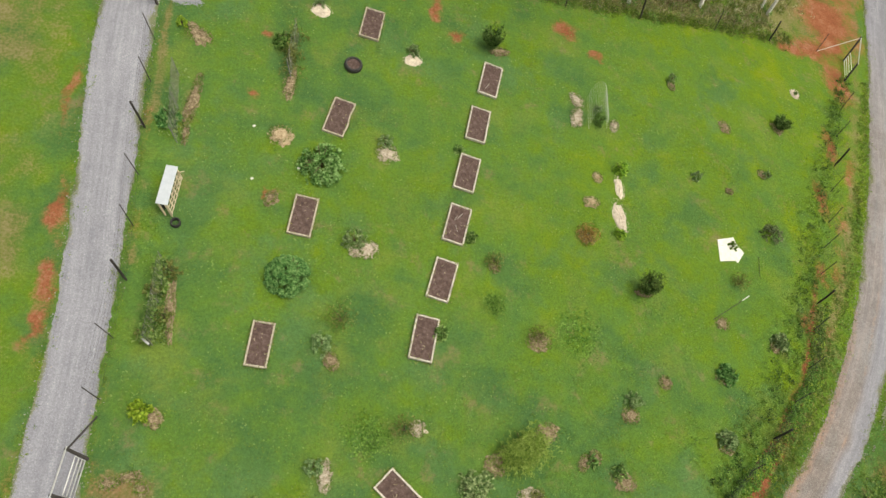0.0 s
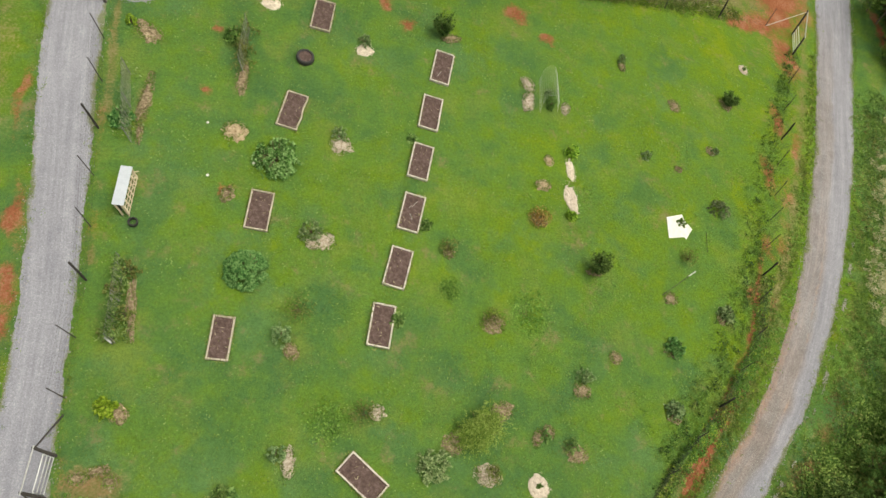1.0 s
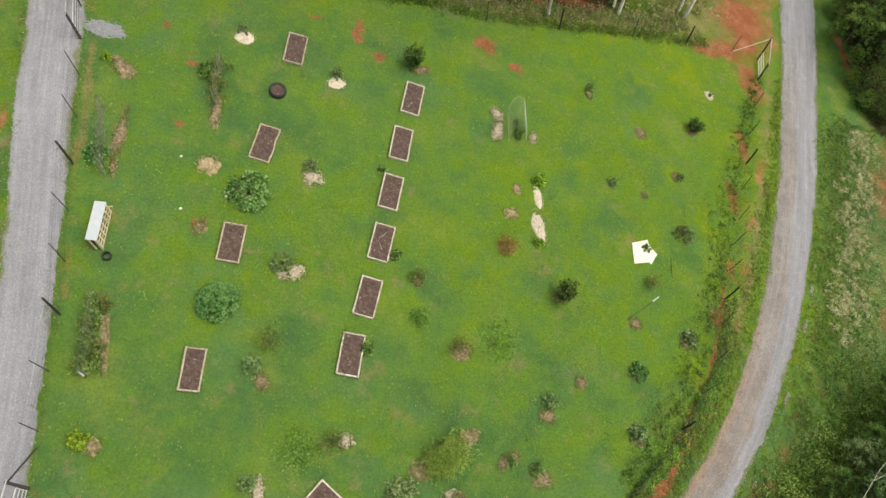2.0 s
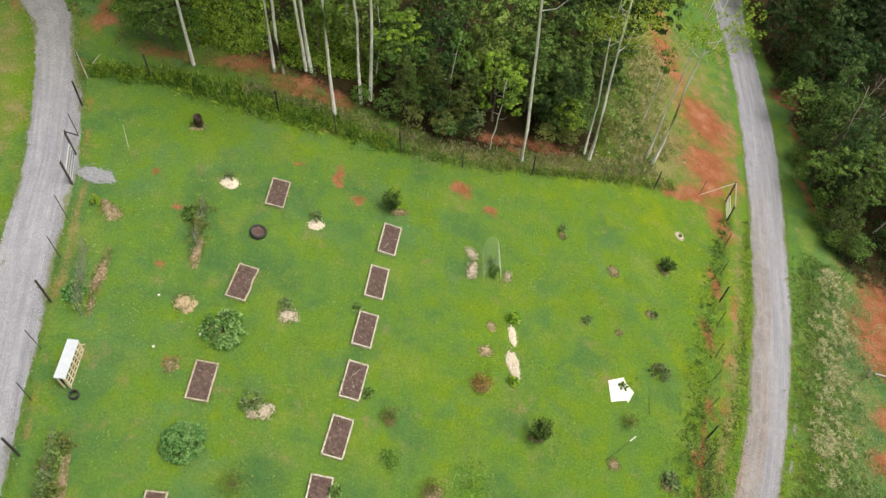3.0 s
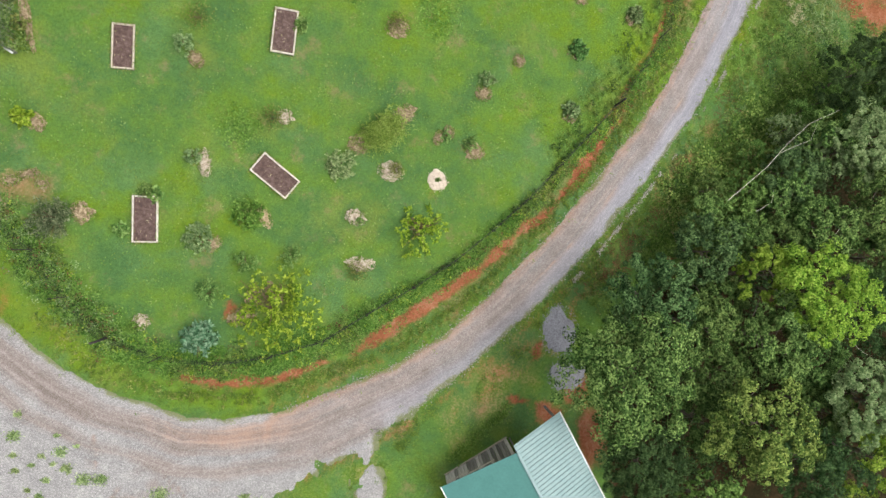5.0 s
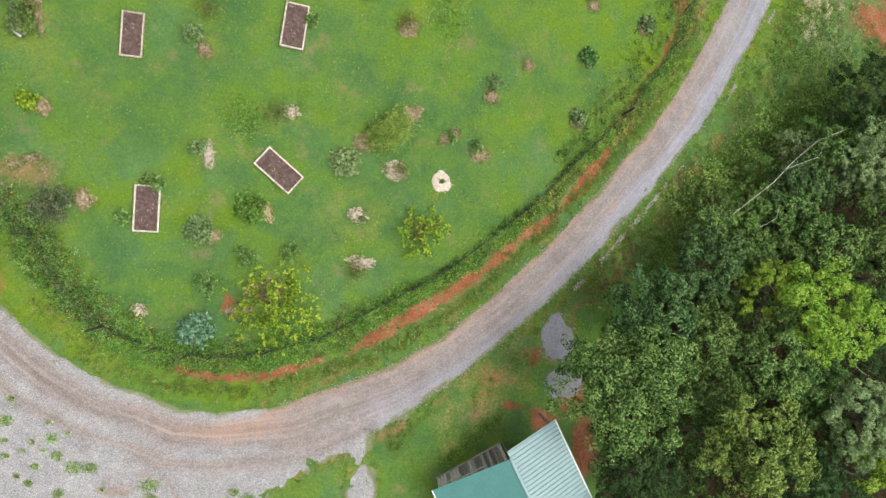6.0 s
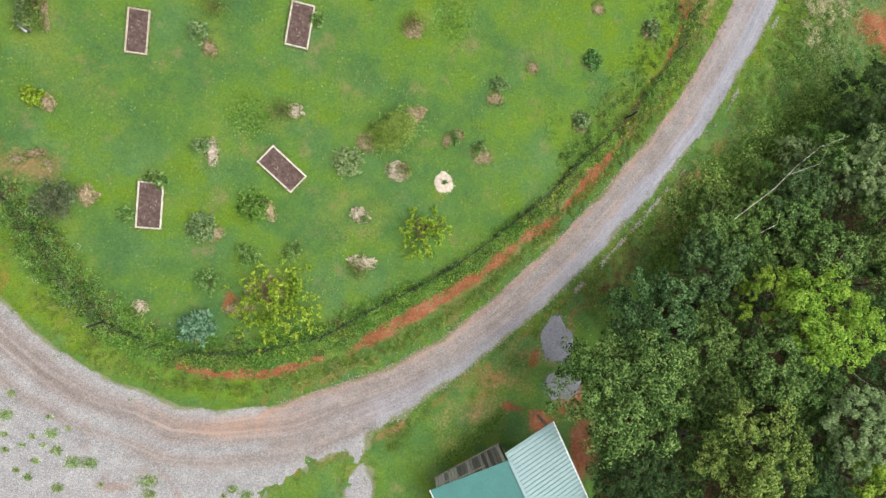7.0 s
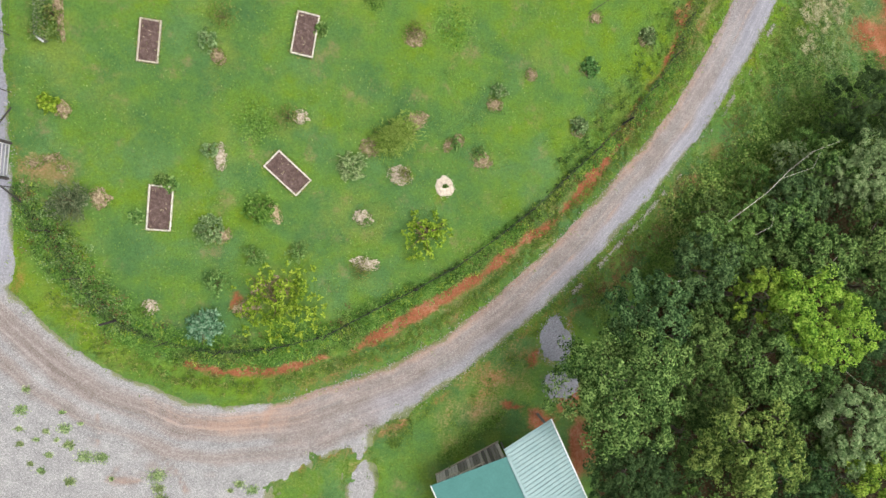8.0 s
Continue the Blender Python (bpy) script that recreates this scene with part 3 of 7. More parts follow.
def grid_mesh(name, xs, ys, height, keep=None):
    X, Y = np.meshgrid(xs, ys, indexing="ij")
    Z = height(X, Y)
    nx, ny = len(xs), len(ys)
    i = np.arange(nx * ny).reshape(nx, ny)
    F = np.stack([i[:-1, :-1], i[1:, :-1], i[1:, 1:], i[:-1, 1:]], -1).reshape(-1, 4)
    V = np.stack([X, Y, Z], -1).reshape(-1, 3)
    if keep is not None:
        k = keep(X, Y).ravel()
        F = F[k[F].any(1)]
        used = np.unique(F)
        back = np.full(len(V), -1)
        back[used] = np.arange(len(used))
        V, F = V[used], back[F]
    return smooth(mesh_of(name, V, F)), V[:, 0], V[:, 1]


def attach(me, name, values):
    me.attributes.new(name, "FLOAT", "POINT").data.foreach_set("value", np.asarray(values, np.float32))


def oval(x, y, cx, cy, rx, ry, turn=0.0):
    c, s = math.cos(radians(turn)), math.sin(radians(turn))
    u, v = (x - cx) * c + (y - cy) * s, -(x - cx) * s + (y - cy) * c
    return np.clip(1.25 - np.hypot(u / rx, v / ry), 0, 1)


WOOD_STRIP = [(-6.0, 43.2, 0.6), (1.0, 42.2, 0.7), (5.0, 41.3, 0.9), (11.0, 40.9, 1.0), (16.5, 41.7, 1.1), (23.0, 42.8, 1.1), (29.0, 43.9, 1.0)]
CLAY_SPOTS = [(0.9, 36.0, 0.5, 1.1), (2.2, 34.2, 0.8, 0.9), (10.1, 37.0, 1.3, 1.1), (12.4, 35.0, 0.8, 0.35), (-1.7, 36.6, 0.7, 0.4), (-10.9, 34.3, 0.5, 0.5),
              (-9.3, 31.5, 0.45, 0.4), (-9.9, 27.2, 0.5, 0.5), (-8.3, 20.4, 0.3, 0.6), (0.5, 40.6, 1.3, 0.6), (33.6, 42.3, 3.6, 1.7), (34.6, 39.0, 1.6, 3.6), (31.2, 31.6, 0.8, 2.6), (28.9, 26.4, 0.6, 2.4), (30.8, 41.5, 2.6, 0.9)]
CLAY_DIM = [(24.5, 16.2, 0.7, 1.2), (26.8, 20.0, 0.6, 1.5), (-19.0, 25.5, 0.45, 3.4), (-5.9, 45.7, 4.4, 1.7), (-2.4, 44.4, 3.2, 1.9), (17.8, 43.6, 4.0, 1.6), (-11.5, 45.2, 3.2, 1.1), (0.2, 43.8, 2.6, 1.4), (-16.5, 48.0, 1.0, 3.0), (15.2, 42.4, 1.7, 0.8), (13.2, 43.2, 1.6, 0.9)]
CLAY_BARE = [(-18.35, 18.6, 0.65, 1.6), (-18.3, 14.9, 0.45, 1.7), (-18.45, 12.4, 0.5, 1.3), (40.8, 16.4, 2.4, 1.7), (43.4, 19.6, 2.0, 2.6), (37.0, 64.0, 1.5, 7.0), (38.5, 73.0, 1.3, 5.0), (36.2, 46.5, 4.4, 5.0), (38.4, 54.0, 4.2, 6.5), (35.6, 43.6, 2.6, 2.6), (36.8, 65.0, 2.2, 6.0), (47.6, 45.0, 0.8, 4.0), (50.6, 54.0, 0.8, 5.0), (49.0, 31.0, 3.5, 5.0), (46.5, 27.0, 3.2, 6.5)]
CLAY_BARN = [(45.5, 18.5, 4.0, 4.0), (42.8, 15.8, 2.6, 2.2), (52.0, 62.0, 2.2, 2.6), (14.2, -10.2, 1.3, 0.8), (12.2, -9.2, 1.2, 0.5), (15.9, -9.0, 1.0, 1.5), (16.6, -12.0, 1.0, 2.4), (13.4, -6.4, 0.6, 0.6), (-4.0, -2.2, 0.5, 0.5), (4.9, -2.8, 0.6, 0.35), (22.6, -1.6, 1.2, 0.9)]


def paint_land(me, x, y):
    a = along(RED_BANK, x, y)[0]
    clay = soft(a + 0.12 * lumps(x, y, 0.7, 2), 0.25) * 1.1
    for spots, k in ((CLAY_SPOTS, 0.92), (CLAY_DIM, 0.7), (CLAY_BARE, 1.0), (CLAY_BARN, 1.0)):
        for cx, cy, rx, ry in spots:
            clay = np.maximum(clay, oval(x + 0.35 * lumps(x, y, 0.9, 3), y + 0.35 * lumps(x, y, 0.9, 7), cx, cy, rx, ry) * k)
    clay = np.maximum(clay, 0.36 * oval(x, y, -13.4, 5.2, 2.0, 1.2))
    verge = along(DRIVE, x, y)[0]
    side = np.clip(1 - np.abs(verge + 0.5) / 0.9, 0, 1) * np.clip((12 - y) / 20, 0.25, 0.75)
    clay = np.maximum(clay, side * 0.62 * soft(lumps(x, y, 1.8, 5) + 0.35, 0.5))
    clay = np.maximum(clay, 0.5 * np.clip(1 - np.abs(along(LANE, x, y)[0] + 0.35) / 0.6, 0, 1) * soft(lumps(x, y, 2.1, 3) + 0.1, 0.6))
    clay = clay * (1 - 0.15 * soft(lumps(x, y, 2.0, 19) - 0.15, 0.5) * (x > 30))
    inner_side = x < np.interp(y, [p[1] for p in DRIVE[::-1]], [p[0] for p in DRIVE[::-1]])
    inner = np.clip(1 - np.abs(verge + 1.3) / 1.2, 0, 1) * inner_side
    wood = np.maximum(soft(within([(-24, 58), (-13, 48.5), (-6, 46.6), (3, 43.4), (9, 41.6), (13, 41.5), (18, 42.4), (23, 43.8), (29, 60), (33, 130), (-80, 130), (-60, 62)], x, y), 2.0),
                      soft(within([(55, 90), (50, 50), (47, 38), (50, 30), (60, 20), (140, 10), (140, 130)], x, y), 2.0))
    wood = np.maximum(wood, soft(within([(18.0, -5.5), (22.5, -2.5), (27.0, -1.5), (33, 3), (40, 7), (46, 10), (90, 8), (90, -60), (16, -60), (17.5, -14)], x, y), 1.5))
    dry = 0.46 * np.clip(1.3 - np.abs(x - 42.5 - (y - 25) * 0.5) / 5.0, 0, 1) * ((y > 8) & (y < 40))
    dry = np.maximum(dry, 0.85 * oval(x, y, 30.5, 49, 6.5, 10))
    dry = np.maximum(dry, 0.78 * soft(along(WOOD_STRIP, x, y)[0], 0.7))
    dry = np.maximum(dry, 0.80 * oval(x, y, 33.5, 62, 6.0, 13))
    dry = np.maximum(dry, 0.62 * oval(x, y, 39.5, 64, 5.0, 14) * (verge < -1.4))
    outer = np.clip(1 - np.abs(verge + 1.5) / 1.8, 0, 1) * (along(RED_BANK, x, y)[0] < -3.0)
    dry = np.maximum(dry, 0.36 * outer * (y < 30))
    clay = np.maximum(clay, 0.50 * outer * soft(lumps(x, y, 0.9, 6) + 0.1, 0.6) * ((y < 8) & (x > 8)))
    dry = np.maximum(dry, 0.62 * inner * np.clip((y + 12) / 12, 0.5, 1))
    clay = np.maximum(clay, 0.62 * np.clip(1 - np.abs(verge + 1.7) / 1.1, 0, 1) * inner_side * soft(lumps(x, y, 1.1, 27) + 0.05, 0.5) * np.clip((y - 3) / 4, 0, 1) * np.clip((34 - y) / 4, 0, 1))
    dry = np.maximum(dry, 0.50 * oval(x, y, 10.5, -7.8, 7.5, 4.0, 35))
    dry = np.maximum(dry, 0.58 * np.clip((-18.6 - x) / 1.5, 0, 1) * (0.6 + 0.4 * soft(lumps(x, y, 3.0, 5), 0.6)))
    dry = np.maximum(dry, 0.9 * oval(x, y, -13.2, 5.0, 1.9, 1.2))
    dry = np.maximum(dry, 0.55 * oval(x, y, -13.2, 25.8, 0.7, 2.6))
    dry = np.maximum(dry, 0.5 * oval(x, y, -1.8, -1.8, 2.4, 2.0))
    dry = np.maximum(dry, 0.85 * np.clip(1 - np.abs(x + 14.75 + 0.02 * (y - 20)) / 0.55, 0, 1) * ((y > 16) & (y < 33)) * soft(lumps(x, y, 1.6, 8) - 0.05, 0.4))
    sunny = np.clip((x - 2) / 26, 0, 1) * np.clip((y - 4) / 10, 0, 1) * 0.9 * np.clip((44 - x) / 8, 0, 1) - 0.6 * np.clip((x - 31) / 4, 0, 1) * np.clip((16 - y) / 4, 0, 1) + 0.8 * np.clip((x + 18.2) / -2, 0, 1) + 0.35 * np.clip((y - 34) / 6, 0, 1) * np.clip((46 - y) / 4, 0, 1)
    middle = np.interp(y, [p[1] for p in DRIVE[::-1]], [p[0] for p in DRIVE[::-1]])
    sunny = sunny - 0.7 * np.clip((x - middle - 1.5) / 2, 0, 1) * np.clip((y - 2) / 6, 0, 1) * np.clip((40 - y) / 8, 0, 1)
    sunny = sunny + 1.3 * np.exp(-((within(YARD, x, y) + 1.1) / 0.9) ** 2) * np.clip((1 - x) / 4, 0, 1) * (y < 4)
    # mid-lawn brightness painted into the grass colour, standing in for lens falloff around it
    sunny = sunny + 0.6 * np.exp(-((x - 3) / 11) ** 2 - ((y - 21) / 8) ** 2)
    attach(me, "clay", clay)
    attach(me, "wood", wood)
    attach(me, "dry", dry)
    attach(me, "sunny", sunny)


def land_height(x, y):
    bank = np.clip(1 - np.abs(along(RED_BANK, x, y)[0] + 0.2) / 1.0, 0, 1)
    return lie(x, y) + 0.035 * lumps(x, y, 1.6, 1) + 0.015 * lumps(x, y, 0.5, 4) - 0.10 * bank


ground_me, gx, gy = grid_mesh("ground", spread(-24, 50, 0.3, 700), spread(-17, 62, 0.3, 700), land_height)
paint_land(ground_me, gx, gy)
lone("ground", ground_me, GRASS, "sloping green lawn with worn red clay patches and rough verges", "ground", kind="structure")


def gravel_height(x, y):
    d = gravel_depth(x, y) + 0.05 * lumps(x, y, 1.1, 6) + 0.06 * lumps(x, y, 0.3, 8) + 0.55 * lumps(x, y, 0.7, 11) * soft(-9.2 - y, 0.8) * soft(x + 4.0, 1.0)
    return land_height(x, y) + np.clip(d * 0.22, -0.10, 0.045)


road_me, rx_, ry_ = grid_mesh("gravel_road", np.arange(-40, 58, 0.22), np.arange(-30, 98, 0.22), gravel_height, lambda x, y: gravel_depth(x, y) > -0.45)
dd, fd, sd_ = along(DRIVE, rx_, ry_, True)
dl, fl, sl_ = along(LANE, rx_, ry_, True)
dy_ = within(YARD, rx_, ry_)
best = np.maximum(dd, dl)
track = np.where(dd > dl, 0.75 * soft(sd_ * 0 + (dd + 0.0) - 0.35 + 0.8 * soft(1.3 - sd_, 0.8), 0.5), 0.10 * np.exp(-((dl - 0.62) / 0.35) ** 2)) * (best > -0.2)
ye = -along(YARD_EDGE, rx_, ry_)[0]
curve = np.exp(-((ye - 1.35) / 0.75) ** 2) * np.clip((rx_ + 22) / 6, 0, 1) * (dy_ > -0.5)
track = np.maximum(track, np.maximum(curve, np.exp(-((ye - 2.9) / 0.5) ** 2) * 0.8 * (dy_ > -0.5)))
east = np.clip((dd - 0.0) / 0.4, 0, 1) * 0.24 * np.clip((50 - ry_) / 20, 0, 1)
red = np.maximum(east * np.clip((44 - ry_) / 20, 0, 1) * np.exp(-((dd - 0.9) / 0.5) ** 2), 0.75 * np.exp(-((ye - 1.0) / 0.7) ** 2) * np.exp(-((rx_ + 4.0) / 5.0) ** 2) * (dy_ > -0.5))
red = np.maximum(red, 0.85 * np.clip(1 - np.abs(best - 0.15) / 0.65, 0, 1) * (sd_ < 1.2) * (along(RED_BANK, rx_, ry_)[0] > -2.9) * (dd > -0.3))
seam = np.exp(-((sd_ - 1.5 + 0.12 * lumps(rx_, ry_, 1.6, 33)) / 0.13) ** 2) * soft(lumps(rx_, ry_, 1.8, 35) + 0.35, 0.5)
red = np.maximum(red, 0.75 * seam * (dd > 0) * np.clip((ry_ + 4) / 3, 0, 1) * np.clip((26 - ry_) / 8, 0, 1))
in_yard = dy_ > np.maximum(best, 0.0) - 0.6
attach(road_me, "across", np.where(in_yard, ye, np.where(dd > dl, sd_, sl_ + 30)))
attach(road_me, "ahead", np.where(dd > dl, fd, fl) * (~in_yard) + in_yard * rx_)
# blue grey gravel; north of y 34 it also paints the trees' shade
blue = np.maximum(0.95 * soft(dl - np.maximum(dd, dy_ + 0.5), 1.5) * np.clip((50 - ry_) / 14, 0.15, 1), np.where(dd > dl, np.maximum((0.45 + 0.40 * np.clip((ry_ + 4) / 8, 0, 1)) * soft(sd_ - 1.62 + 0.15 * lumps(rx_, ry_, 1.5, 2), 0.22) * np.clip((0.6 - dy_) / 1.8, 0, 1) * (dd > -0.4), 0.22 * np.clip((ry_ - 8) / 8, 0, 1) + 0.7 * np.clip((ry_ - 34) / 14, 0, 1)), 0))
attach(road_me, "slate_shade", blue)
attach(road_me, "rim", np.clip(0.62 - 1.5 * (gravel_depth(rx_, ry_) + 0.10 * lumps(rx_, ry_, 1.1, 6) + 0.16 * lumps(rx_, ry_, 2.3, 4)), 0, 1))
track = np.maximum(track, 0.55 * soft(lumps(rx_, ry_, 1.3, 41) - 0.45, 0.4) * (dy_ > 3.2))
for rut in RUTS:
    mark = soft(along(rut, rx_, ry_)[0] + 0.05, 0.16)
    track, red = np.maximum(track, 0.9 * mark), np.maximum(red, 0.55 * mark)
attach(road_me, "track", track)
attach(road_me, "red", red)
lone("gravel_road", road_me, GRAVEL, "pale grey gravel drive with packed wheel tracks curving into a yard", "road", kind="structure")


# ---- deer fence with posts, netting and three gates ----
def steps_along(line, gap, first=0.0):
    out, left = [], first
    for (ax, ay), (bx, by) in zip(line[:-1], line[1:]):
        n = math.hypot(bx - ax, by - ay)
        while left <= n:
            out.append((ax + (bx - ax) * left / n, ay + (by - ay) * left / n))
            left += gap
        left -= n
    return out


def stand(x, y, z=0.0):
    return Vector((x, y, float(lie(x, y)) + z))


def netting(posts, top, name="netting", wire=0.0035):
    """Wire mesh hung between posts: level wires and uprights."""
    pieces = []
    for (ax, ay), (bx, by) in zip(posts[:-1], posts[1:]):
        a, b = stand(ax, ay), stand(bx, by)
        n = max(2, int((b - a).length / 0.3))
        for h in np.linspace(0.08, top, 8):
            pieces.append(rod([a + Vector((0, 0, h)), b + Vector((0, 0, h))], [wire, wire], 3, False))
        for k in range(1, n):
            p = a.lerp(b, k / n)
            pieces.append(rod([p, p + Vector((0, 0, top))], [0.0025, 0.0025], 3, False))
    v, f = joined(pieces)
    return mesh_of(name, v, f)


thick_me = tube_mesh("fence_post", [rod([(0, 0, -0.4), (0, 0, 0.4), (0.01, 0, 1.3), (0, 0.01, 2.15)], [0.075, 0.075, 0.07, 0.066], 9)])
thin_me = tube_mesh("steel_post", [rod([(0, 0, -0.4), (0, 0, 2.05)], [0.024, 0.024], 5), rod([(0.03, 0, 0.0), (0.03, 0, 2.0)], [0.012, 0.012], 4)])


def fence(label, posts, thick_every, shift=0, top=1.95, wire=0.0035):
    f = thing("deer_fence", Matrix.Identity(4), label, "fence", "garden fence", "structure")
    for i, (x, y) in enumerate(posts):
        thick = (i + shift) % thick_every == 0
        lean = Matrix.Rotation(radians(rng.uniform(-2.0, 2.0)), 4, "X") @ Matrix.Rotation(radians(rng.uniform(-2.0, 2.0)), 4, "Y")
        m = Matrix.Translation(stand(x, y)) @ lean
        if thick:
            part("fence_post", thick_me, POST_DARK, f, "", m)
        else:
            part("steel_post", thin_me, POST_DARK, f, "thin dark steel post", m)
    part("netting", netting(posts, top, "netting", wire), WIRE, f, "fine dark wire netting")
    return f


WEST = [(-14.95, 9.1), (-14.85, 12.05), (-14.74, 15.05), (-14.88, 18.0), (-15.08, 21.0), (-15.17, 23.9), (-15.3, 26.9), (-15.5, 29.8)]
fence("tall dark wire fence on thin posts along the gravel lane", WEST, 3, 1)
fence("tall wire fence on dark posts by the gate at the lane", [(-16.07, 36.3), (-16.3, 38.9), (-16.5, 41.6)], 2, 1)
NORTH = [(-16.5, 41.6), (-12.5, 42.4), (-7.6, 41.9), (-3.6, 41.3), (0.6, 40.3), (5.5, 39.6), (10.4, 39.2), (16.5, 40.0), (23.2, 41.0), (28.5, 41.6), (33.5, 42.2)]
fence("tall wire fence on dark posts before the woods", NORTH, 2, 1)
EAST = [(35.5, 39.5), (33.9, 36.0), (32.4, 32.9), (31.15, 29.8), (29.9, 27.2), (28.8, 24.4), (27.7, 22.2), (26.7, 20.0), (25.7, 17.7)]
fence("tall wire fence on dark posts in the weeds beside the drive", EAST, 5, 2)
SOUTH = steps_along(FENCE_SOUTH, 2.9, 0.3)
fence("wire fence sunk in brambles round the lower garden", SOUTH, 6, 3, 1.35, 0.0045)


def gate(label, a, b, foot_a, foot_b, high=2.15, brace=POST_DARK, taller=0.0):
    """A tubular gate between two dark posts, with a white rail across their tops and slanting braces."""
    g = thing("garden_gate", Matrix.Identity(4), label, "gate", "garden gates")
    A, B = stand(*a), stand(*b)
    for p, up in ((A, high + taller), (B, high)):
        part("gate_post", tube_mesh("gate_post", [rod([p - Vector((0, 0, 0.4)), p + Vector((0, 0, up))], [0.085, 0.075], 9)]), POST_DARK, g, "dark round gate post")
    T = Vector((0, 0, high - 0.02))
    d = (B - A).normalized()
    bar("top_rail", A + T + Vector((0, 0, taller)) - d * 0.1, B + T + d * 0.1, 0.036, GALVANISED, g, "white rail over the gate")
    for foot, p in ((foot_a, A + Vector((0, 0, taller))), (foot_b, B)):
        if foot:
            bar("brace", stand(*foot, 0.05), p + Vector((0, 0, high - 0.12)), 0.045 if brace is POST_DARK else 0.03, brace, g, "slanting wooden brace")
    a1, b1 = A.lerp(B, 0.06), A.lerp(B, 0.94)
    leaf = part("gate_leaf", tube_mesh("gate_leaf", [rod([a1 + Vector((0, 0, 0.12)), a1 + Vector((0, 0, 1.1)), a1.lerp(b1, 0.03) + Vector((0, 0, 1.15)), a1.lerp(b1, 0.97) + Vector((0, 0, 1.15)), b1 + Vector((0, 0, 1.1)), b1 + Vector((0, 0, 0.12))], [0.028] * 6, 7)]), GALVANISED, g, "white tubular gate leaf")
    for h in (0.14, 0.45, 0.78):
        bar("gate_tube", a1 + Vector((0, 0, h)), b1 + Vector((0, 0, h)), 0.028, GALVANISED, leaf)
    return g


gate("white tubular gate between dark posts on the lane", (-14.98, 6.45), (-15.2, 4.6), (-14.9, 8.3), (-14.5, 3.3))
gate("white tubular gate standing by a gravel apron", (-15.7, 32.35), (-15.95, 34.75), None, (-16.07, 36.3))
gate("white tubular gate at the red clay corner", (36.4, 42.1), (35.6, 39.6), (33.6, 42.22), None, 2.15, STICK, 0.7)


# ---- trees ----
def trunk_mesh(name, r, height, base, lean, limbs, crown_low, wobble=0.25, limb_reach=2.5, sides=9):
    k = 7
    xs = np.cumsum(r.normal(0, wobble, k)) * 0.5
    ys = np.cumsum(r.normal(0, wobble, k)) * 0.5
    pts = [(lean[0] * height * i / (k - 1) + xs[i] - xs[0], lean[1] * height * i / (k - 1) + ys[i] - ys[0], height * i / (k - 1) - (0.5 if i == 0 else 0)) for i in range(k)]
    radii = [base * (1.25 if i == 0 else 1 - 0.72 * i / (k - 1)) for i in range(k)]
    pieces = [rod(pts, radii, sides)]
    for j in range(limbs):
        t = crown_low + (0.98 - crown_low) * (j + r.uniform(0, 0.8)) / max(1, limbs)
        f = min(t * (k - 1), k - 1.01)
        i = int(f)
        p = Vector(pts[i]).lerp(Vector(pts[i + 1]), f - i)
        a = r.uniform(0, 6.28)
        reach = limb_reach * r.uniform(0.6, 1.1) * (1.15 - 0.6 * t)
        q1 = p + Vector((math.cos(a), math.sin(a), 0.45)) * reach * 0.5
        q2 = p + Vector((math.cos(a + 0.25), math.sin(a + 0.25), 0.7)) * reach
        rr = base * (1 - 0.72 * t) * 0.5
        pieces.append(rod([p, q1, q2], [rr, rr * 0.6, rr * 0.2], 5, False))
    return tube_mesh(name, pieces), Vector(pts[-1])


def broad_crown(name, r, radius, high, mid, lobes, subs, leaves, leaf, low_cut=-0.15):
    """A billowing broadleaf crown about the height mid."""
    D = ball(r, lobes, low_cut)
    R = radius * r.uniform(0.24, 0.42, lobes)
    rows = np.concatenate([np.array([0, 0, mid]) + D * np.array([radius, radius, high]) * r.uniform(0.72, 1.0, (lobes, 1)), R[:, None]], 1)
    P, N = billows(r, rows, subs, leaves, 0.22, 0.85, -0.1)
    return leaf_mesh(name, P, N, leaf, leaf * 0.45, r, 0.25, 0.6)


def tree(name, x, y, trunk, crown, bark, leaf, label, turn=0.0, size=1.0, group="woodland trees", sink=0.0):
    t = thing(name, Matrix.Translation(stand(x, y, -sink)) @ Matrix.Rotation(radians(turn), 4, "Z") @ Matrix.Scale(size, 4), label, "tree", group)
    part("trunk", trunk, bark, t)
    part("crown", crown, leaf, t)
    return t


def tinted(me, mat):
    c = me.copy()
    c.materials.clear()
    c.materials.append(mat)
    return c


# crowns that are shared between trees
tr = np.random.default_rng(21)


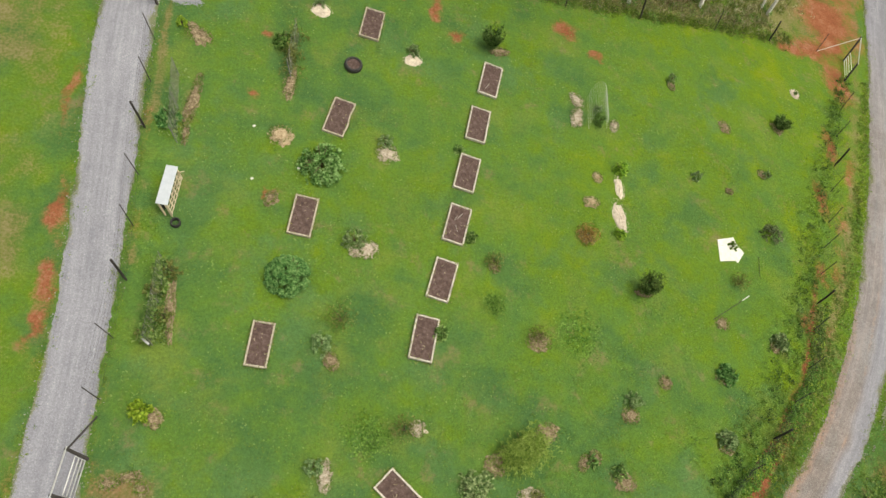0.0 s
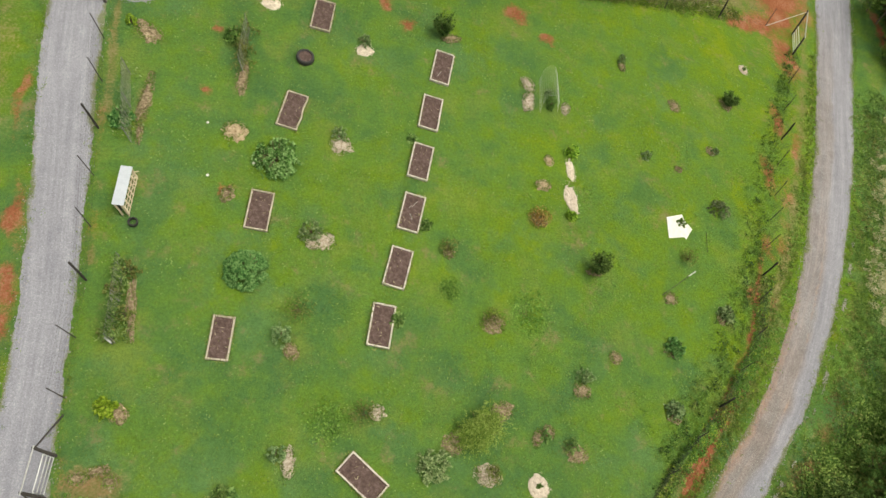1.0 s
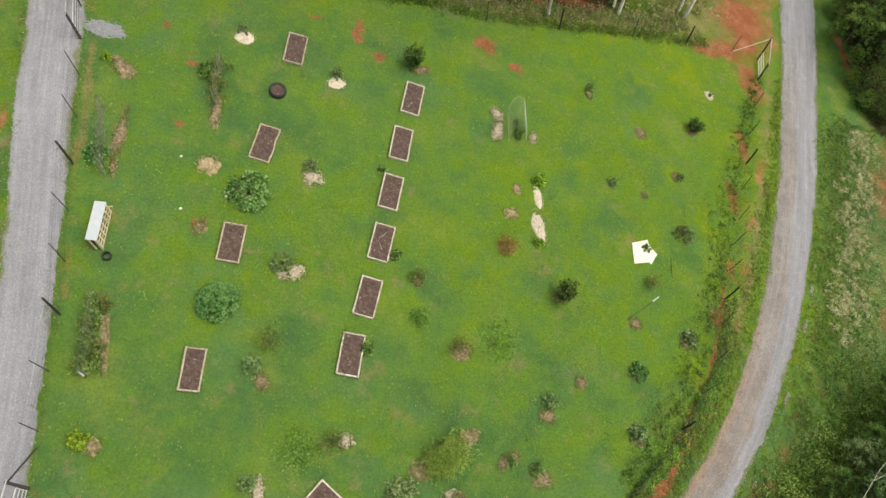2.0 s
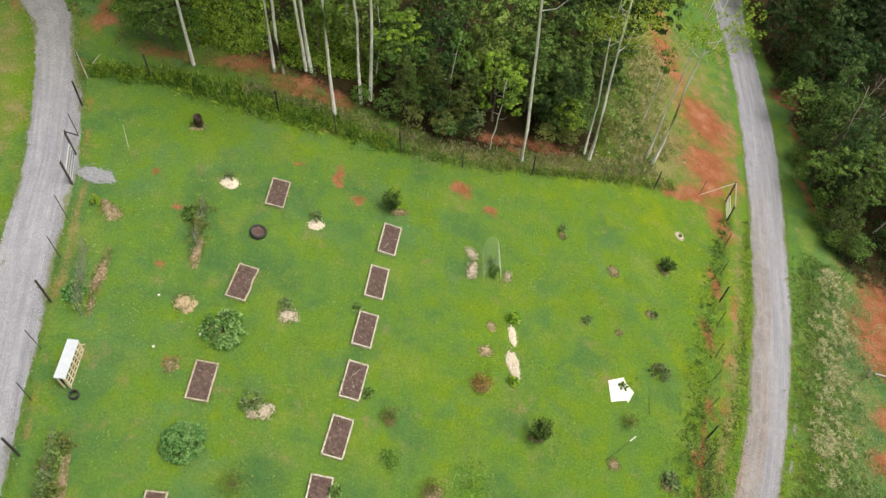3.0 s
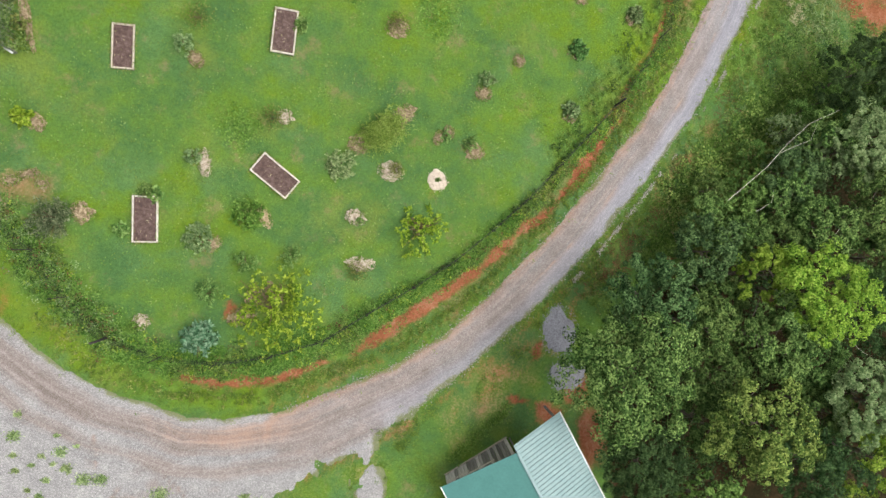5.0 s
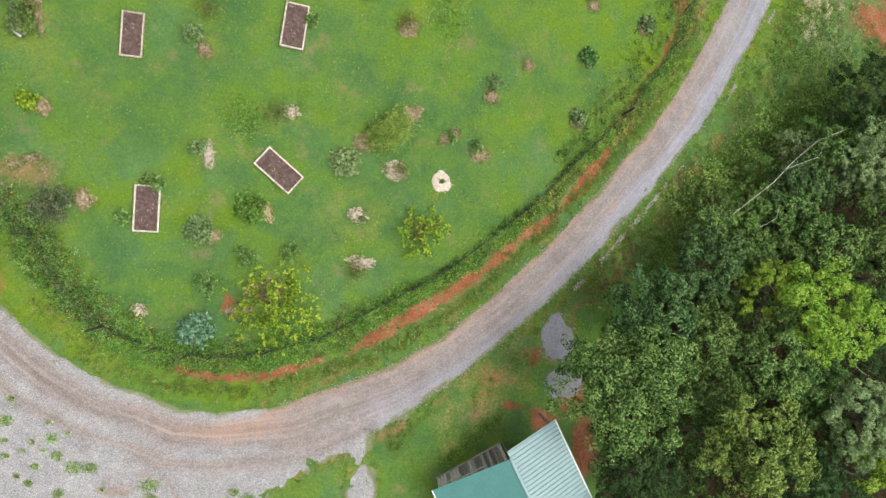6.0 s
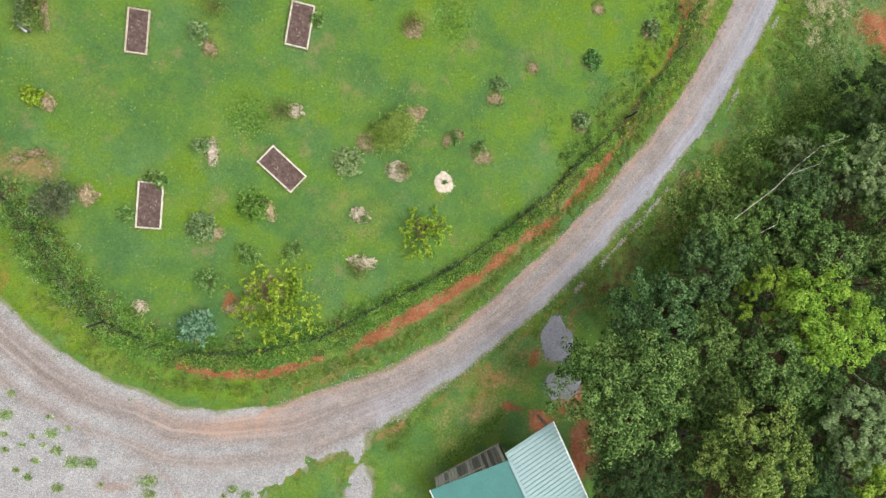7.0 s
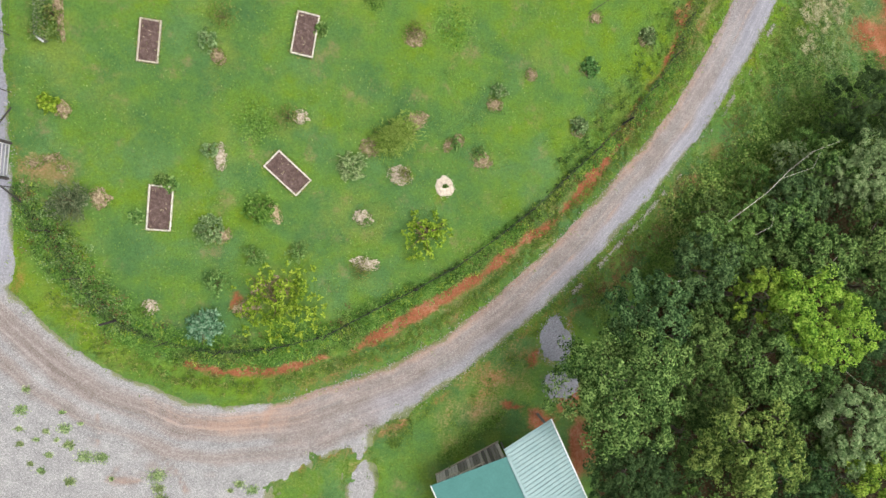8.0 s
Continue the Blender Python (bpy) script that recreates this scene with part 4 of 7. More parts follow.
def clump_crown(name, r, radius, high, mid, boughs, clumps, leaves, leaf, low=-0.05, bough=(0.26, 0.42), clump=0.34):
    """A crown of domed boughs, each of rounded leaf clumps, with dark gaps between them."""
    D = []
    while len(D) < boughs:
        c = ball(r, 12, low)
        D.append(c[0] if not D else c[np.argmax(np.min(np.linalg.norm(c[:, None] - np.array(D)[None], axis=2), axis=1))])
    D = np.array(D)
    R = radius * r.uniform(*bough, boughs)
    B = np.array([0, 0, mid]) + D * np.array([radius, radius, high]) * r.uniform(0.55, 0.95, (boughs, 1))
    i = np.repeat(np.arange(boughs), clumps)
    E = ball(r, len(i), -0.15)
    C = B[i] + E * R[i][:, None] * np.array([1, 1, 0.6]) * r.uniform(0.55, 1.05, (len(i), 1))
    Q = clump * R[i] * r.uniform(0.4, 1.3, len(i))
    k = np.repeat(np.arange(len(i)), leaves)
    G = ball(r, len(k), -0.3)
    P = C[k] + G * Q[k][:, None] * np.array([1, 1, 0.7]) * r.uniform(0.7, 1.1, (len(k), 1))
    N = G * 0.8 + E[k] * 0.5 + D[i][k] * 0.35 + np.array([0, 0, 0.55])
    return leaf_mesh(name, P, N, leaf, leaf * 0.5, r, 0.3, 0.38)


near_trunks = [trunk_mesh("trunk", tr, 9.0, 0.24, (tr.uniform(-0.04, 0.04), tr.uniform(-0.04, 0.04)), 9, 0.35, 0.2, 3.4)[0] for _ in range(3)]
mid_crowns = [clump_crown("crown", tr, 2.7, 3.6, 5.2, 22, 10, 26, 0.25, -0.65, (0.25, 0.38), 0.25) for _ in range(4)]
far_crowns = [clump_crown("crown", tr, 2.9, 3.5, 5.4, 20, 7, 11, 0.42, -0.4) for _ in range(2)]
mid_trunks = [trunk_mesh("trunk", tr, 7.5, 0.13, (tr.uniform(-0.05, 0.05), tr.uniform(-0.05, 0.05)), 7, 0.25, 0.2, 2.0)[0] for _ in range(4)]
tall_crowns = [broad_crown("crown", tr, 4.0, 4.5, 19.5, 18, 12, 26, 0.40, -0.6) for _ in range(2)]


def tall_tree(x, y, r, height=21.0, base=0.17, lean=(0.0, 0.0), crown=0, leaf=None, label="tall slender poplar with a bare pale trunk", limbs=7):
    me, tip = trunk_mesh("trunk", r, height, base, lean, limbs, 0.62, 0.22, 2.6)
    t = thing("poplar_tree", Matrix.Translation(stand(x, y)), label, "tree", "pale poplars at the wood's edge")
    part("trunk", me, BARK_PALE, t)
    part("crown", tall_crowns[crown], None, t, "", Matrix.Translation((tip.x, tip.y, height - 20.0)))
    return t


tall_crowns.append(broad_crown("crown", tr, 3.4, 4.6, 18.2, 46, 5, 11, 0.17, -0.9))
for me, leaf in zip(tall_crowns, (LEAF, LEAF, LEAF_YELLOW)):
    me.materials.append(leaf)
# pale trunks at the edge of the wood: x, y, girth, lean
pr = np.random.default_rng(5)
POPLARS = [(-9.9, 44.6, 0.15, 0.0), (-4.2, 45.7, 0.15, 0.0), (-3.5, 45.6, 0.16, 0.01), (-1.8, 46.4, 0.15, 0.0), (-1.4, 46.4, 0.17, 0.01), (0.5, 42.2, 0.17, -0.01), (2.5, 44.0, 0.15, -0.01),
           (3.2, 44.6, 0.18, 0.02), (15.7, 41.3, 0.19, -0.03), (22.3, 43.2, 0.17, 0.0), (22.0, 43.9, 0.12, 0.0), (29.2, 44.9, 0.17, 0.03), (28.8, 45.5, 0.11, 0.02)]
for i, (x, y, g, lean) in enumerate(POPLARS):
    tall_tree(x, y, pr, pr.uniform(19, 23) if x < 20 else pr.uniform(17.0, 18.5), g * 0.8, (lean, pr.uniform(-0.01, 0.02)), i % 2 if x < 20 else 2)
for i in range(26):
    x, y = pr.uniform(-24, 30), pr.uniform(50, 84)
    tall_tree(x, y, pr, pr.uniform(18, 23), pr.uniform(0.08, 0.13), (pr.uniform(-0.02, 0.02), 0.0), i % 2, label="tall slender woodland tree deep in the shade")

# slight crooked saplings at the wood's edge
for x, y, h in ((13.0, 41.8, 7.5), (3.7, 47.7, 8.0), (30.1, 51.4, 8.0), (9.3, 44.0, 9.0)):
    s = thing("sapling", Matrix.Translation(stand(x, y)), "thin crooked pale sapling with few leaves", "tree", "saplings")
    me, tip = trunk_mesh("trunk", pr, h, 0.06, (0.02, 0.0), 5, 0.4, 0.3, 1.4, 6)
    part("trunk", me, BARK_PALE, s)
    P, N = billows(pr, [(tip.x, tip.y, h * 0.9, 0.9), (tip.x + 0.5, tip.y, h * 0.7, 0.7)], 8, 16)
    part("crown", leaf_mesh("crown", P, N, 0.28, 0.15, pr), LEAF_BRIGHT, s)

# the wood to the north: thick undergrowth trees
NORTH_WOOD = [(-13.5, 52.5, 0.9), (-17.5, 56, 1.1), (-8.6, 55.5, 0.8), (-4.5, 56.5, 0.9), (0.2, 55, 0.8), (4.6, 49.2, 0.85), (6.4, 45.3, 0.75), (8.6, 47.0, 0.9), (10.6, 44.6, 0.8),
              (13.2, 46.6, 0.9), (16.8, 47.5, 1.0), (18.8, 45.4, 0.85), (20.6, 48.6, 1.0), (23.6, 50.6, 1.05), (15.0, 52.0, 1.2), (9.5, 52.0, 1.15), (25.8, 55.5, 1.2), (20.5, 55.5, 1.25)]
wood_meshes = {}


def wood_tree(x, y, size, i, leaf, label="leafy broadleaf tree crowded at the wood's edge", far=False):
    k = (i % 2 + 4 if far else i % 4, leaf.name)
    if k not in wood_meshes:
        wood_meshes[k] = tinted((mid_crowns + far_crowns)[k[0]], leaf)
    return tree("woodland_tree", x, y, mid_trunks[i % 4], wood_meshes[k], BARK_DARK, None, label, i * 73 % 360, size, sink=0.4)


cone_crowns = [conifer_crown("crown", tr, 8.5, 2.3) for _ in range(3)]
cone_trunk = trunk_mesh("trunk", tr, 8.2, 0.12, (0.0, 0.0), 0, 0.2, 0.05)[0]
cone_meshes = {}


def conifer(x, y, size, i, leaf, label):
    k = (i % 3, leaf.name)
    if k not in cone_meshes:
        cone_meshes[k] = tinted(cone_crowns[k[0]], leaf)
    return tree("conifer_tree", x, y, cone_trunk, cone_meshes[k], BARK_DARK, None, label, i * 51 % 360, size)


# trees farther back get darker leaves, painting the wood's inner shade
for i, (x, y, s) in enumerate(NORTH_WOOD):
    wood_tree(x, y, s, i, (LEAF_SHADE, LEAF_DARK, LEAF_FOREST, LEAF_SHADE)[i % 4] if y > 49.5 else (LEAF_HEMLOCK, LEAF_FOREST, LEAF, LEAF_DARK)[i % 4])
for i, (x, y, s) in enumerate(((6.0, 43.6, 0.75), (8.2, 44.2, 0.8), (10.6, 43.4, 0.6), (19.2, 46.4, 1.0), (21.2, 46.6, 0.95), (23.2, 48.6, 0.9), (17.2, 49.0, 1.1), (12.2, 47.6, 0.9))):
    conifer(x, y, s, i, (LEAF_HEMLOCK, LEAF_HEMLOCK, LEAF_OLIVE, LEAF, LEAF, LEAF_HEMLOCK)[i % 6], "feathery olive green conifer at the wood's edge")
for i, (x, y, sz) in enumerate(((-11.6, 45.6, 0.7), (-0.8, 49.0, 0.75), (2.6, 48.6, 0.8), (5.2, 47.2, 0.8), (7.0, 44.6, 0.5), (14.0, 50.0, 0.95), (20.9, 51.5, 1.05), (19.9, 46.6, 0.6), (-6.5, 54.0, 1.0), (3.0, 54.0, 1.1), (12.0, 56.0, 1.2))):
    wood_tree(x, y, sz, i + 1, (LEAF, LEAF_BRIGHT, LEAF_FOREST)[i % 3])
# deepest trees: the gloom inside the wood is put into their leaf colour
for i in range(34):
    x, y = pr.uniform(-34, 31), pr.uniform(57, 92)
    wood_tree(x, y, pr.uniform(1.1, 1.6), i, (LEAF_DARK, LEAF_PINE)[i % 2], label="leafy broadleaf tree inside the dark wood", far=True)
for i, (x, y, s) in enumerate(((6.6, 42.3, 0.34), (8.9, 42.0, 0.40), (11.0, 42.6, 0.36), (4.6, 43.0, 0.36), (18.0, 43.6, 0.36), (20.2, 44.0, 0.40), (24.5, 46.0, 0.42), (8.4, 43.3, 0.5))):
    wood_tree(x, y, s, i, (LEAF_OLIVE, LEAF_OLIVE, LEAF_DARK, LEAF, LEAF_OLIVE)[i % 5], "low bushy tree in front of the wood")
for i, (x, y, s) in enumerate(((13.6, 45.2, 0.95), (5.6, 47.6, 0.85), (-12.2, 49.2, 0.8), (1.2, 52.6, 0.8))):
    wood_tree(x, y, s, i, LEAF_LIME, "lime green young tree at the wood's edge")
for i, (x, y, s) in enumerate(((-18.5, 53.0, 1.2), (-24.0, 58.0, 1.3), (-13.0, 46.2, 0.55), (-10.0, 46.5, 0.45))):
    wood_tree(x, y, s, i + 1, LEAF_BRIGHT, "light green broadleaf tree beside the lane's bend")

for x, y, s, leaf, label in ((9.2, 41.9, 0.36, LEAF_GREEN_BUSH, "blue green leafy bush before the wood"), (11.6, 42.6, 0.40, LEAF_SAGE, "pale sage bush before the wood"), (2.6, 43.6, 0.32, LEAF_BRIGHT, "bright green bush beside the pale trunks"), (19.8, 45.2, 0.62, LEAF_LIME, "lime green young tree at the wood's edge")):
    wood_tree(x, y, s, int(x), leaf, label)

# the dark wood across the drive
EAST_WOOD = [(50.2, 57.0, 0.8), (52.2, 63.0, 0.9), (53.2, 71.0, 1.1), (48.6, 51.0, 0.6), (47.6, 46.2, 0.7), (48.0, 41.0, 0.9), (49.6, 43.5, 1.15), (50.4, 47.5, 1.2), (51.6, 51.0, 1.2), (53.0, 55.6, 1.3), (54.6, 61.5, 1.3), (56.0, 68.0, 1.4), (56.0, 46.0, 1.5), (59.0, 52.0, 1.5), (61.0, 59.0, 1.6),
             (55.5, 39.0, 1.3), (60.5, 42.5, 1.5), (47.8, 38.4, 0.55), (48.6, 37.6, 0.45), (62.5, 68.0, 1.7), (58.0, 34.0, 1.2), (63.0, 37.0, 1.5), (66.0, 48.0, 1.8)]
for i, (x, y, s) in enumerate(EAST_WOOD):
    if i % 2:
        conifer(x, y, s * 1.05, i, (LEAF_DARK, LEAF_SHADE, LEAF_HEMLOCK)[i // 2 % 3], "dark feathery conifer in the wood across the drive")
    else:
        wood_tree(x, y, s, i + 2, (LEAF_FOREST, LEAF)[i // 2 % 2] if x < 51 else (LEAF_SHADE, LEAF_DARK)[i // 2 % 2], "dark broadleaf tree in the wood across the drive")
for i in range(16):
    wood_tree(pr.uniform(54, 76), pr.uniform(66, 96), pr.uniform(1.1, 1.6), i, LEAF_DARK, "dark broadleaf tree in the wood across the drive", True)
for i in range(22):
    wood_tree(pr.uniform(58, 92), pr.uniform(0, 92), pr.uniform(1.3, 1.8), i, LEAF_PINE, "dark broadleaf tree in the wood across the drive", True)

for i, (x, y, s) in enumerate(((55.7, 57.7, 0.7), (46.6, 38.6, 0.32), (48.4, 37.0, 0.36), (51.6, 63.2, 0.4), (57.5, 49.0, 0.9), (47.6, 44.0, 0.34), (53.5, 44.5, 0.8), (46.9, 47.6, 0.3), (48.4, 50.6, 0.34), (46.4, 41.6, 0.3))):
    wood_tree(x, y, s, i, (LEAF_FOREST, LEAF_BRIGHT)[i % 2], "light green young tree before the dark wood")
for i, (x, y) in enumerate(((52.4, 45.4), (51.6, 49.2), (54.8, 52.0), (56.2, 57.0), (53.4, 41.4), (58.6, 62.0))):
    s = thing("dead_tree", Matrix.Translation(stand(x, y)), "pale leaning dead tree among dark trees", "tree", "dead trees")
    part("trunk", trunk_mesh("trunk", pr, pr.uniform(9, 13), 0.09, (pr.uniform(-0.25, 0.25), pr.uniform(-0.25, 0.1)), 5, 0.4, 0.2, 1.8, 6)[0], STICK, s)

# large crowns beside the barn
GROVE_TALL = [
    (17.2, -7.1, 6.6, 3.7, 2.9, 22, LEAF_CANOPY, "large dark green broadleaf tree beside the barn"),
    (19.6, -3.1, 4.6, 2.3, 2.2, 14, LEAF_TEAL, "blue green broadleaf tree beside the drive"),
    (24.6, -10.9, 7.2, 2.8, 2.8, 16, LEAF_FOREST, "tall domed green broadleaf tree behind the barn"),
    (26.5, -6.3, 6.0, 2.5, 2.4, 15, LEAF_CANOPY, "dense green broadleaf tree among others"),
    (29.5, -3.9, 7.2, 2.9, 2.6, 18, LEAF_LIME, "broadleaf tree with yellow green sunlit leaves"),
    (26.8, -2.5, 5.4, 1.7, 1.8, 10, LEAF_LIME, "slight broadleaf tree with yellow green leaves"),
    (32.4, -10.5, 6.2, 2.6, 2.3, 15, LEAF_SAGE, "pale sage green broadleaf tree in the grove"),
    (23.4, -0.8, 4.4, 2.2, 2.2, 13, LEAF_TEAL, "dark broadleaf tree at the edge of the grove"),
    (22.9, -5.3, 4.6, 2.0, 2.0, 12, LEAF_CANOPY, "shaded broadleaf tree in the grove"),
    (18.3, -12.7, 4.2, 2.6, 2.0, 13, LEAF_DARK, "low shaded tree close behind the barn"),
    (31.9, 0.1, 4.6, 2.2, 2.2, 13, LEAF_CANOPY, "dark broadleaf tree at the edge of the grove"),
]
GROVE_EDGE = [
    (35.5, 5.0, 5.2, 2.5, 2.2, 14, LEAF_SAGE, "pale sage green broadleaf tree in the grove"),
    (30.6, 3.7, 3.6, 2.0, 1.8, 12, LEAF_TEAL, "dark broadleaf tree at the edge of the grove"),
    (33.5, 5.3, 4.0, 1.9, 1.8, 11, LEAF_CANOPY, "dark broadleaf tree at the edge of the grove"),
    (36.2, 9.8, 4.2, 2.6, 2.4, 13, LEAF_DARK, "dark broadleaf tree at the edge of the grove"),
    (37.0, 0.7, 6.0, 3.4, 2.6, 16, LEAF_CANOPY, "dense green broadleaf tree among others"),
    (35.8, -5.9, 6.2, 2.8, 2.4, 14, LEAF_DARK, "dense green broadleaf tree among others"),
    (28.9, -14.6, 5.0, 3.0, 2.2, 14, LEAF_DARK, "shaded broadleaf tree in the grove"),
    (34.2, -14.8, 6.0, 3.2, 2.4, 15, LEAF_LIME, "broadleaf tree with yellow green sunlit leaves"),
    (41.4, 6.9, 6.0, 3.6, 2.6, 15, LEAF_FOREST, "dense green broadleaf tree among others"),
    (38.9, -11.0, 7.0, 4.0, 2.8, 16, LEAF_FOREST, "dense green broadleaf tree among others"),
]
# fillers between the tall crowns, their shade put into a darker leaf colour
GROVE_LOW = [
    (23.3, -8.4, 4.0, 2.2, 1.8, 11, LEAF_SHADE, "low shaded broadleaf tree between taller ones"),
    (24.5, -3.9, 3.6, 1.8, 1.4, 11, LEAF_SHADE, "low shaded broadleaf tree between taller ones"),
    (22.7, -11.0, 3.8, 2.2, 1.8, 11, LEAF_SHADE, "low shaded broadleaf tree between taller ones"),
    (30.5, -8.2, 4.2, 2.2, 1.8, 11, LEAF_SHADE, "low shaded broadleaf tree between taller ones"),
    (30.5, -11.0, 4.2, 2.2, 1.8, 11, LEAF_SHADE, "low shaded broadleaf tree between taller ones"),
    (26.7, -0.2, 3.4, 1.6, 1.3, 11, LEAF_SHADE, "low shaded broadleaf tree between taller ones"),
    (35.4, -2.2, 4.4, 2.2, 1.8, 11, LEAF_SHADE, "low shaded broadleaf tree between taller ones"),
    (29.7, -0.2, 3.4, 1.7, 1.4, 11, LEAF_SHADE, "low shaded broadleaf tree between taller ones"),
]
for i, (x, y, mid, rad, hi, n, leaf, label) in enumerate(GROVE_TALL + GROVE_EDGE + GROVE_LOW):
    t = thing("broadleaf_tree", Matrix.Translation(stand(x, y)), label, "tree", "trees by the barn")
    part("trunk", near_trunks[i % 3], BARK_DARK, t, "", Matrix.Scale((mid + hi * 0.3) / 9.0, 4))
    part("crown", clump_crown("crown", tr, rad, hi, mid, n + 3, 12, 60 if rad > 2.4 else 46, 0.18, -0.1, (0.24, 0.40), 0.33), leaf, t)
for i, (x, y, s) in enumerate(((24.6, 1.0, 0.62), (27.6, 2.6, 0.55), (30.5, 2.4, 0.7), (34.2, 4.6, 0.75), (22.6, -1.8, 0.5), (37.4, 6.0, 0.8), (33.0, 7.6, 0.42), (41.0, 8.0, 0.8), (43.0, 3.0, 1.2), (22.5, -16.0, 0.9), (45.0, 9.5, 1.0), (29.0, 5.0, 0.4), (25.5, 3.0, 0.42), (31.6, 6.6, 0.45), (35.2, 8.6, 0.5), (38.4, 9.6, 0.55), (26.6, 0.4, 0.6), (29.6, 1.6, 0.62))):
    wood_tree(x, y, s, i, (LEAF_CANOPY, LEAF, LEAF_CANOPY, LEAF_SAGE, LEAF)[i % 5], "bushy young tree in the scrub below the drive")


# ---- rough growth of weeds and grass ----
def scatter(band, per_metre, r):
    """Random places in a band x, y, half width."""
    X, Y = [], []
    for (ax, ay, aw), (bx, by, bw) in zip(band[:-1], band[1:]):
        n = int(math.hypot(bx - ax, by - ay) * per_metre)
        t = r.uniform(0, 1, n)
        a = math.atan2(by - ay, bx - ax) + math.pi / 2
        s = r.normal(0, 0.5, n) * (aw + (bw - aw) * t)
        X.append(ax + (bx - ax) * t + math.cos(a) * s)
        Y.append(ay + (by - ay) * t + math.sin(a) * s)
    return np.concatenate(X), np.concatenate(Y)


def growth(name, x, y, tall, spread_, leaves, size, mat, label, r, thin=0.5):
    """Clumps of leaves standing on the ground at x, y, as one piece of stuff."""
    k = gravel_depth(x, y) < -0.15
    x, y = x[k], y[k]
    n = len(x)
    h = tall * r.uniform(0.35, 1.15, n) * (0.7 + 0.5 * soft(lumps(x, y, 2.2, 9), 0.6))
    i = np.repeat(np.arange(n), leaves)
    D = ball(r, n * leaves, 0.0)
    P = np.stack([x[i], y[i], lie(x[i], y[i])], 1) + D * np.stack([np.full(len(i), spread_), np.full(len(i), spread_), h[i]], 1) * r.uniform(0.5, 1.0, (len(i), 1))
    return lone(name, leaf_mesh(name, P, D * np.array([0.7, 0.7, 0.4]) + np.array([0, 0, 0.9]), size, size * thin, r), mat, label, "weeds", kind="stuff")


def grass(name, x, y, each, tall, wide, mat, label, r, spread_=0.16):
    """Tufts of upright blades at x, y, as one piece of stuff."""
    k = gravel_depth(x, y) < -0.1
    x, y = x[k], y[k]
    i = np.repeat(np.arange(len(x)), each)
    X, Y = x[i] + r.normal(0, spread_, len(i)), y[i] + r.normal(0, spread_, len(i))
    return lone(name, blades(name, np.stack([X, Y, lie(X, Y) - 0.02], 1), tall, wide, r), mat, label, "grass", kind="stuff")


gr = np.random.default_rng(33)
SOUTH_BAND, VINE_BAND = [], []
for (ax, ay), (bx, by) in zip(FENCE_SOUTH, FENCE_SOUTH[1:] + [(26.8, 20.0)]):
    n = math.hypot(bx - ax, by - ay)
    out = min(max((ax - 1.0) / 6.0, 0.0), 1.0)
    SOUTH_BAND.append((ax + (by - ay) / n * (0.1 + 0.28 * out), ay - (bx - ax) / n * (0.1 + 0.28 * out), 0.95 - 0.45 * out))
    VINE_BAND.append((ax, ay, 0.14))
x, y = scatter(SOUTH_BAND, 70, gr)
k = (x < 14) | (gr.uniform(0, 1, len(x)) < 0.6)
x, y = x[k], y[k]
patch = lumps(x, y, 1.8, 21) + gr.uniform(-0.4, 0.4, len(x))
k = patch > -0.1
growth("bramble_hedge", x[k], y[k], 0.45, 0.26, 16, 0.13, LEAF_BRIGHT, "dense bright brambles grown through the wire fence", gr)
k = (patch > -0.7) & (patch <= -0.1)
growth("bramble_hedge", x[k], y[k], 0.5, 0.26, 16, 0.12, LEAF, "green brambles grown through the wire fence", gr)
k = patch <= -0.7
growth("olive_weeds", x[k], y[k], 0.45, 0.25, 14, 0.12, LEAF_OLIVE, "olive and yellowing weeds in the fence line", gr)
x, y = scatter(SOUTH_BAND, 8, gr)
growth("bramble_hedge", x, y, 0.5, 0.25, 16, 0.13, LEAF_LIME, "lime green shoots grown through the wire fence", gr)
x, y = scatter(SOUTH_BAND, 2.5, gr)
growth("dry_weeds", x, y, 0.6, 0.22, 14, 0.10, LEAF_RUST, "rusty dry weeds in the fence line", gr)
x, y = scatter(VINE_BAND, 15, gr)
k = (lumps(x, y, 1.5, 23) > -0.2) & (x < 18)
growth("dark_vine", x[k], y[k], 0.8, 0.12, 12, 0.09, LEAF_DARK, "dark vine climbing the wire fence", gr)
WEST_CORNER = [(-15.0, 4.0, 1.2), (-13.3, 1.6, 1.3), (-12.0, -0.6, 1.2), (-9.6, -3.6, 0.9)]
x, y = scatter(WEST_CORNER, 16, gr)
growth("weed_thicket", x, y, 0.7, 0.25, 14, 0.11, LEAF_SAGE, "grey green weed thicket at the fence corner", gr)
x, y = scatter(WEST_CORNER, 18, gr)
growth("dark_weeds", x, y, 0.85, 0.25, 14, 0.13, LEAF_SHADE, "dark weeds heaped at the fence corner", gr)
x, y = scatter(WEST_CORNER, 6, gr)
growth("dry_weeds", x, y, 0.8, 0.22, 14, 0.11, LEAF_RUST, "rusty dry weeds at the fence corner", gr)
x, y = scatter(WEST_CORNER, 22, gr)
growth("weed_thicket", x, y, 0.75, 0.25, 14, 0.13, LEAF, "green weed thicket at the fence corner", gr)
BANK_BAND = [(-13.8, -1.4, 0.6), (-11.0, -4.6, 0.6), (-7.6, -6.4, 0.5), (-3.0, -7.0, 0.5), (1.5, -6.2, 0.5), (5.5, -4.9, 0.5), (9.5, -2.7, 0.5), (14.0, 1.0, 0.5), (19.0, 5.6, 0.5), (24.0, 11.4, 0.6), (29.0, 20.0, 0.7), (34.0, 30.0, 0.7), (38.0, 40.0, 0.6)]
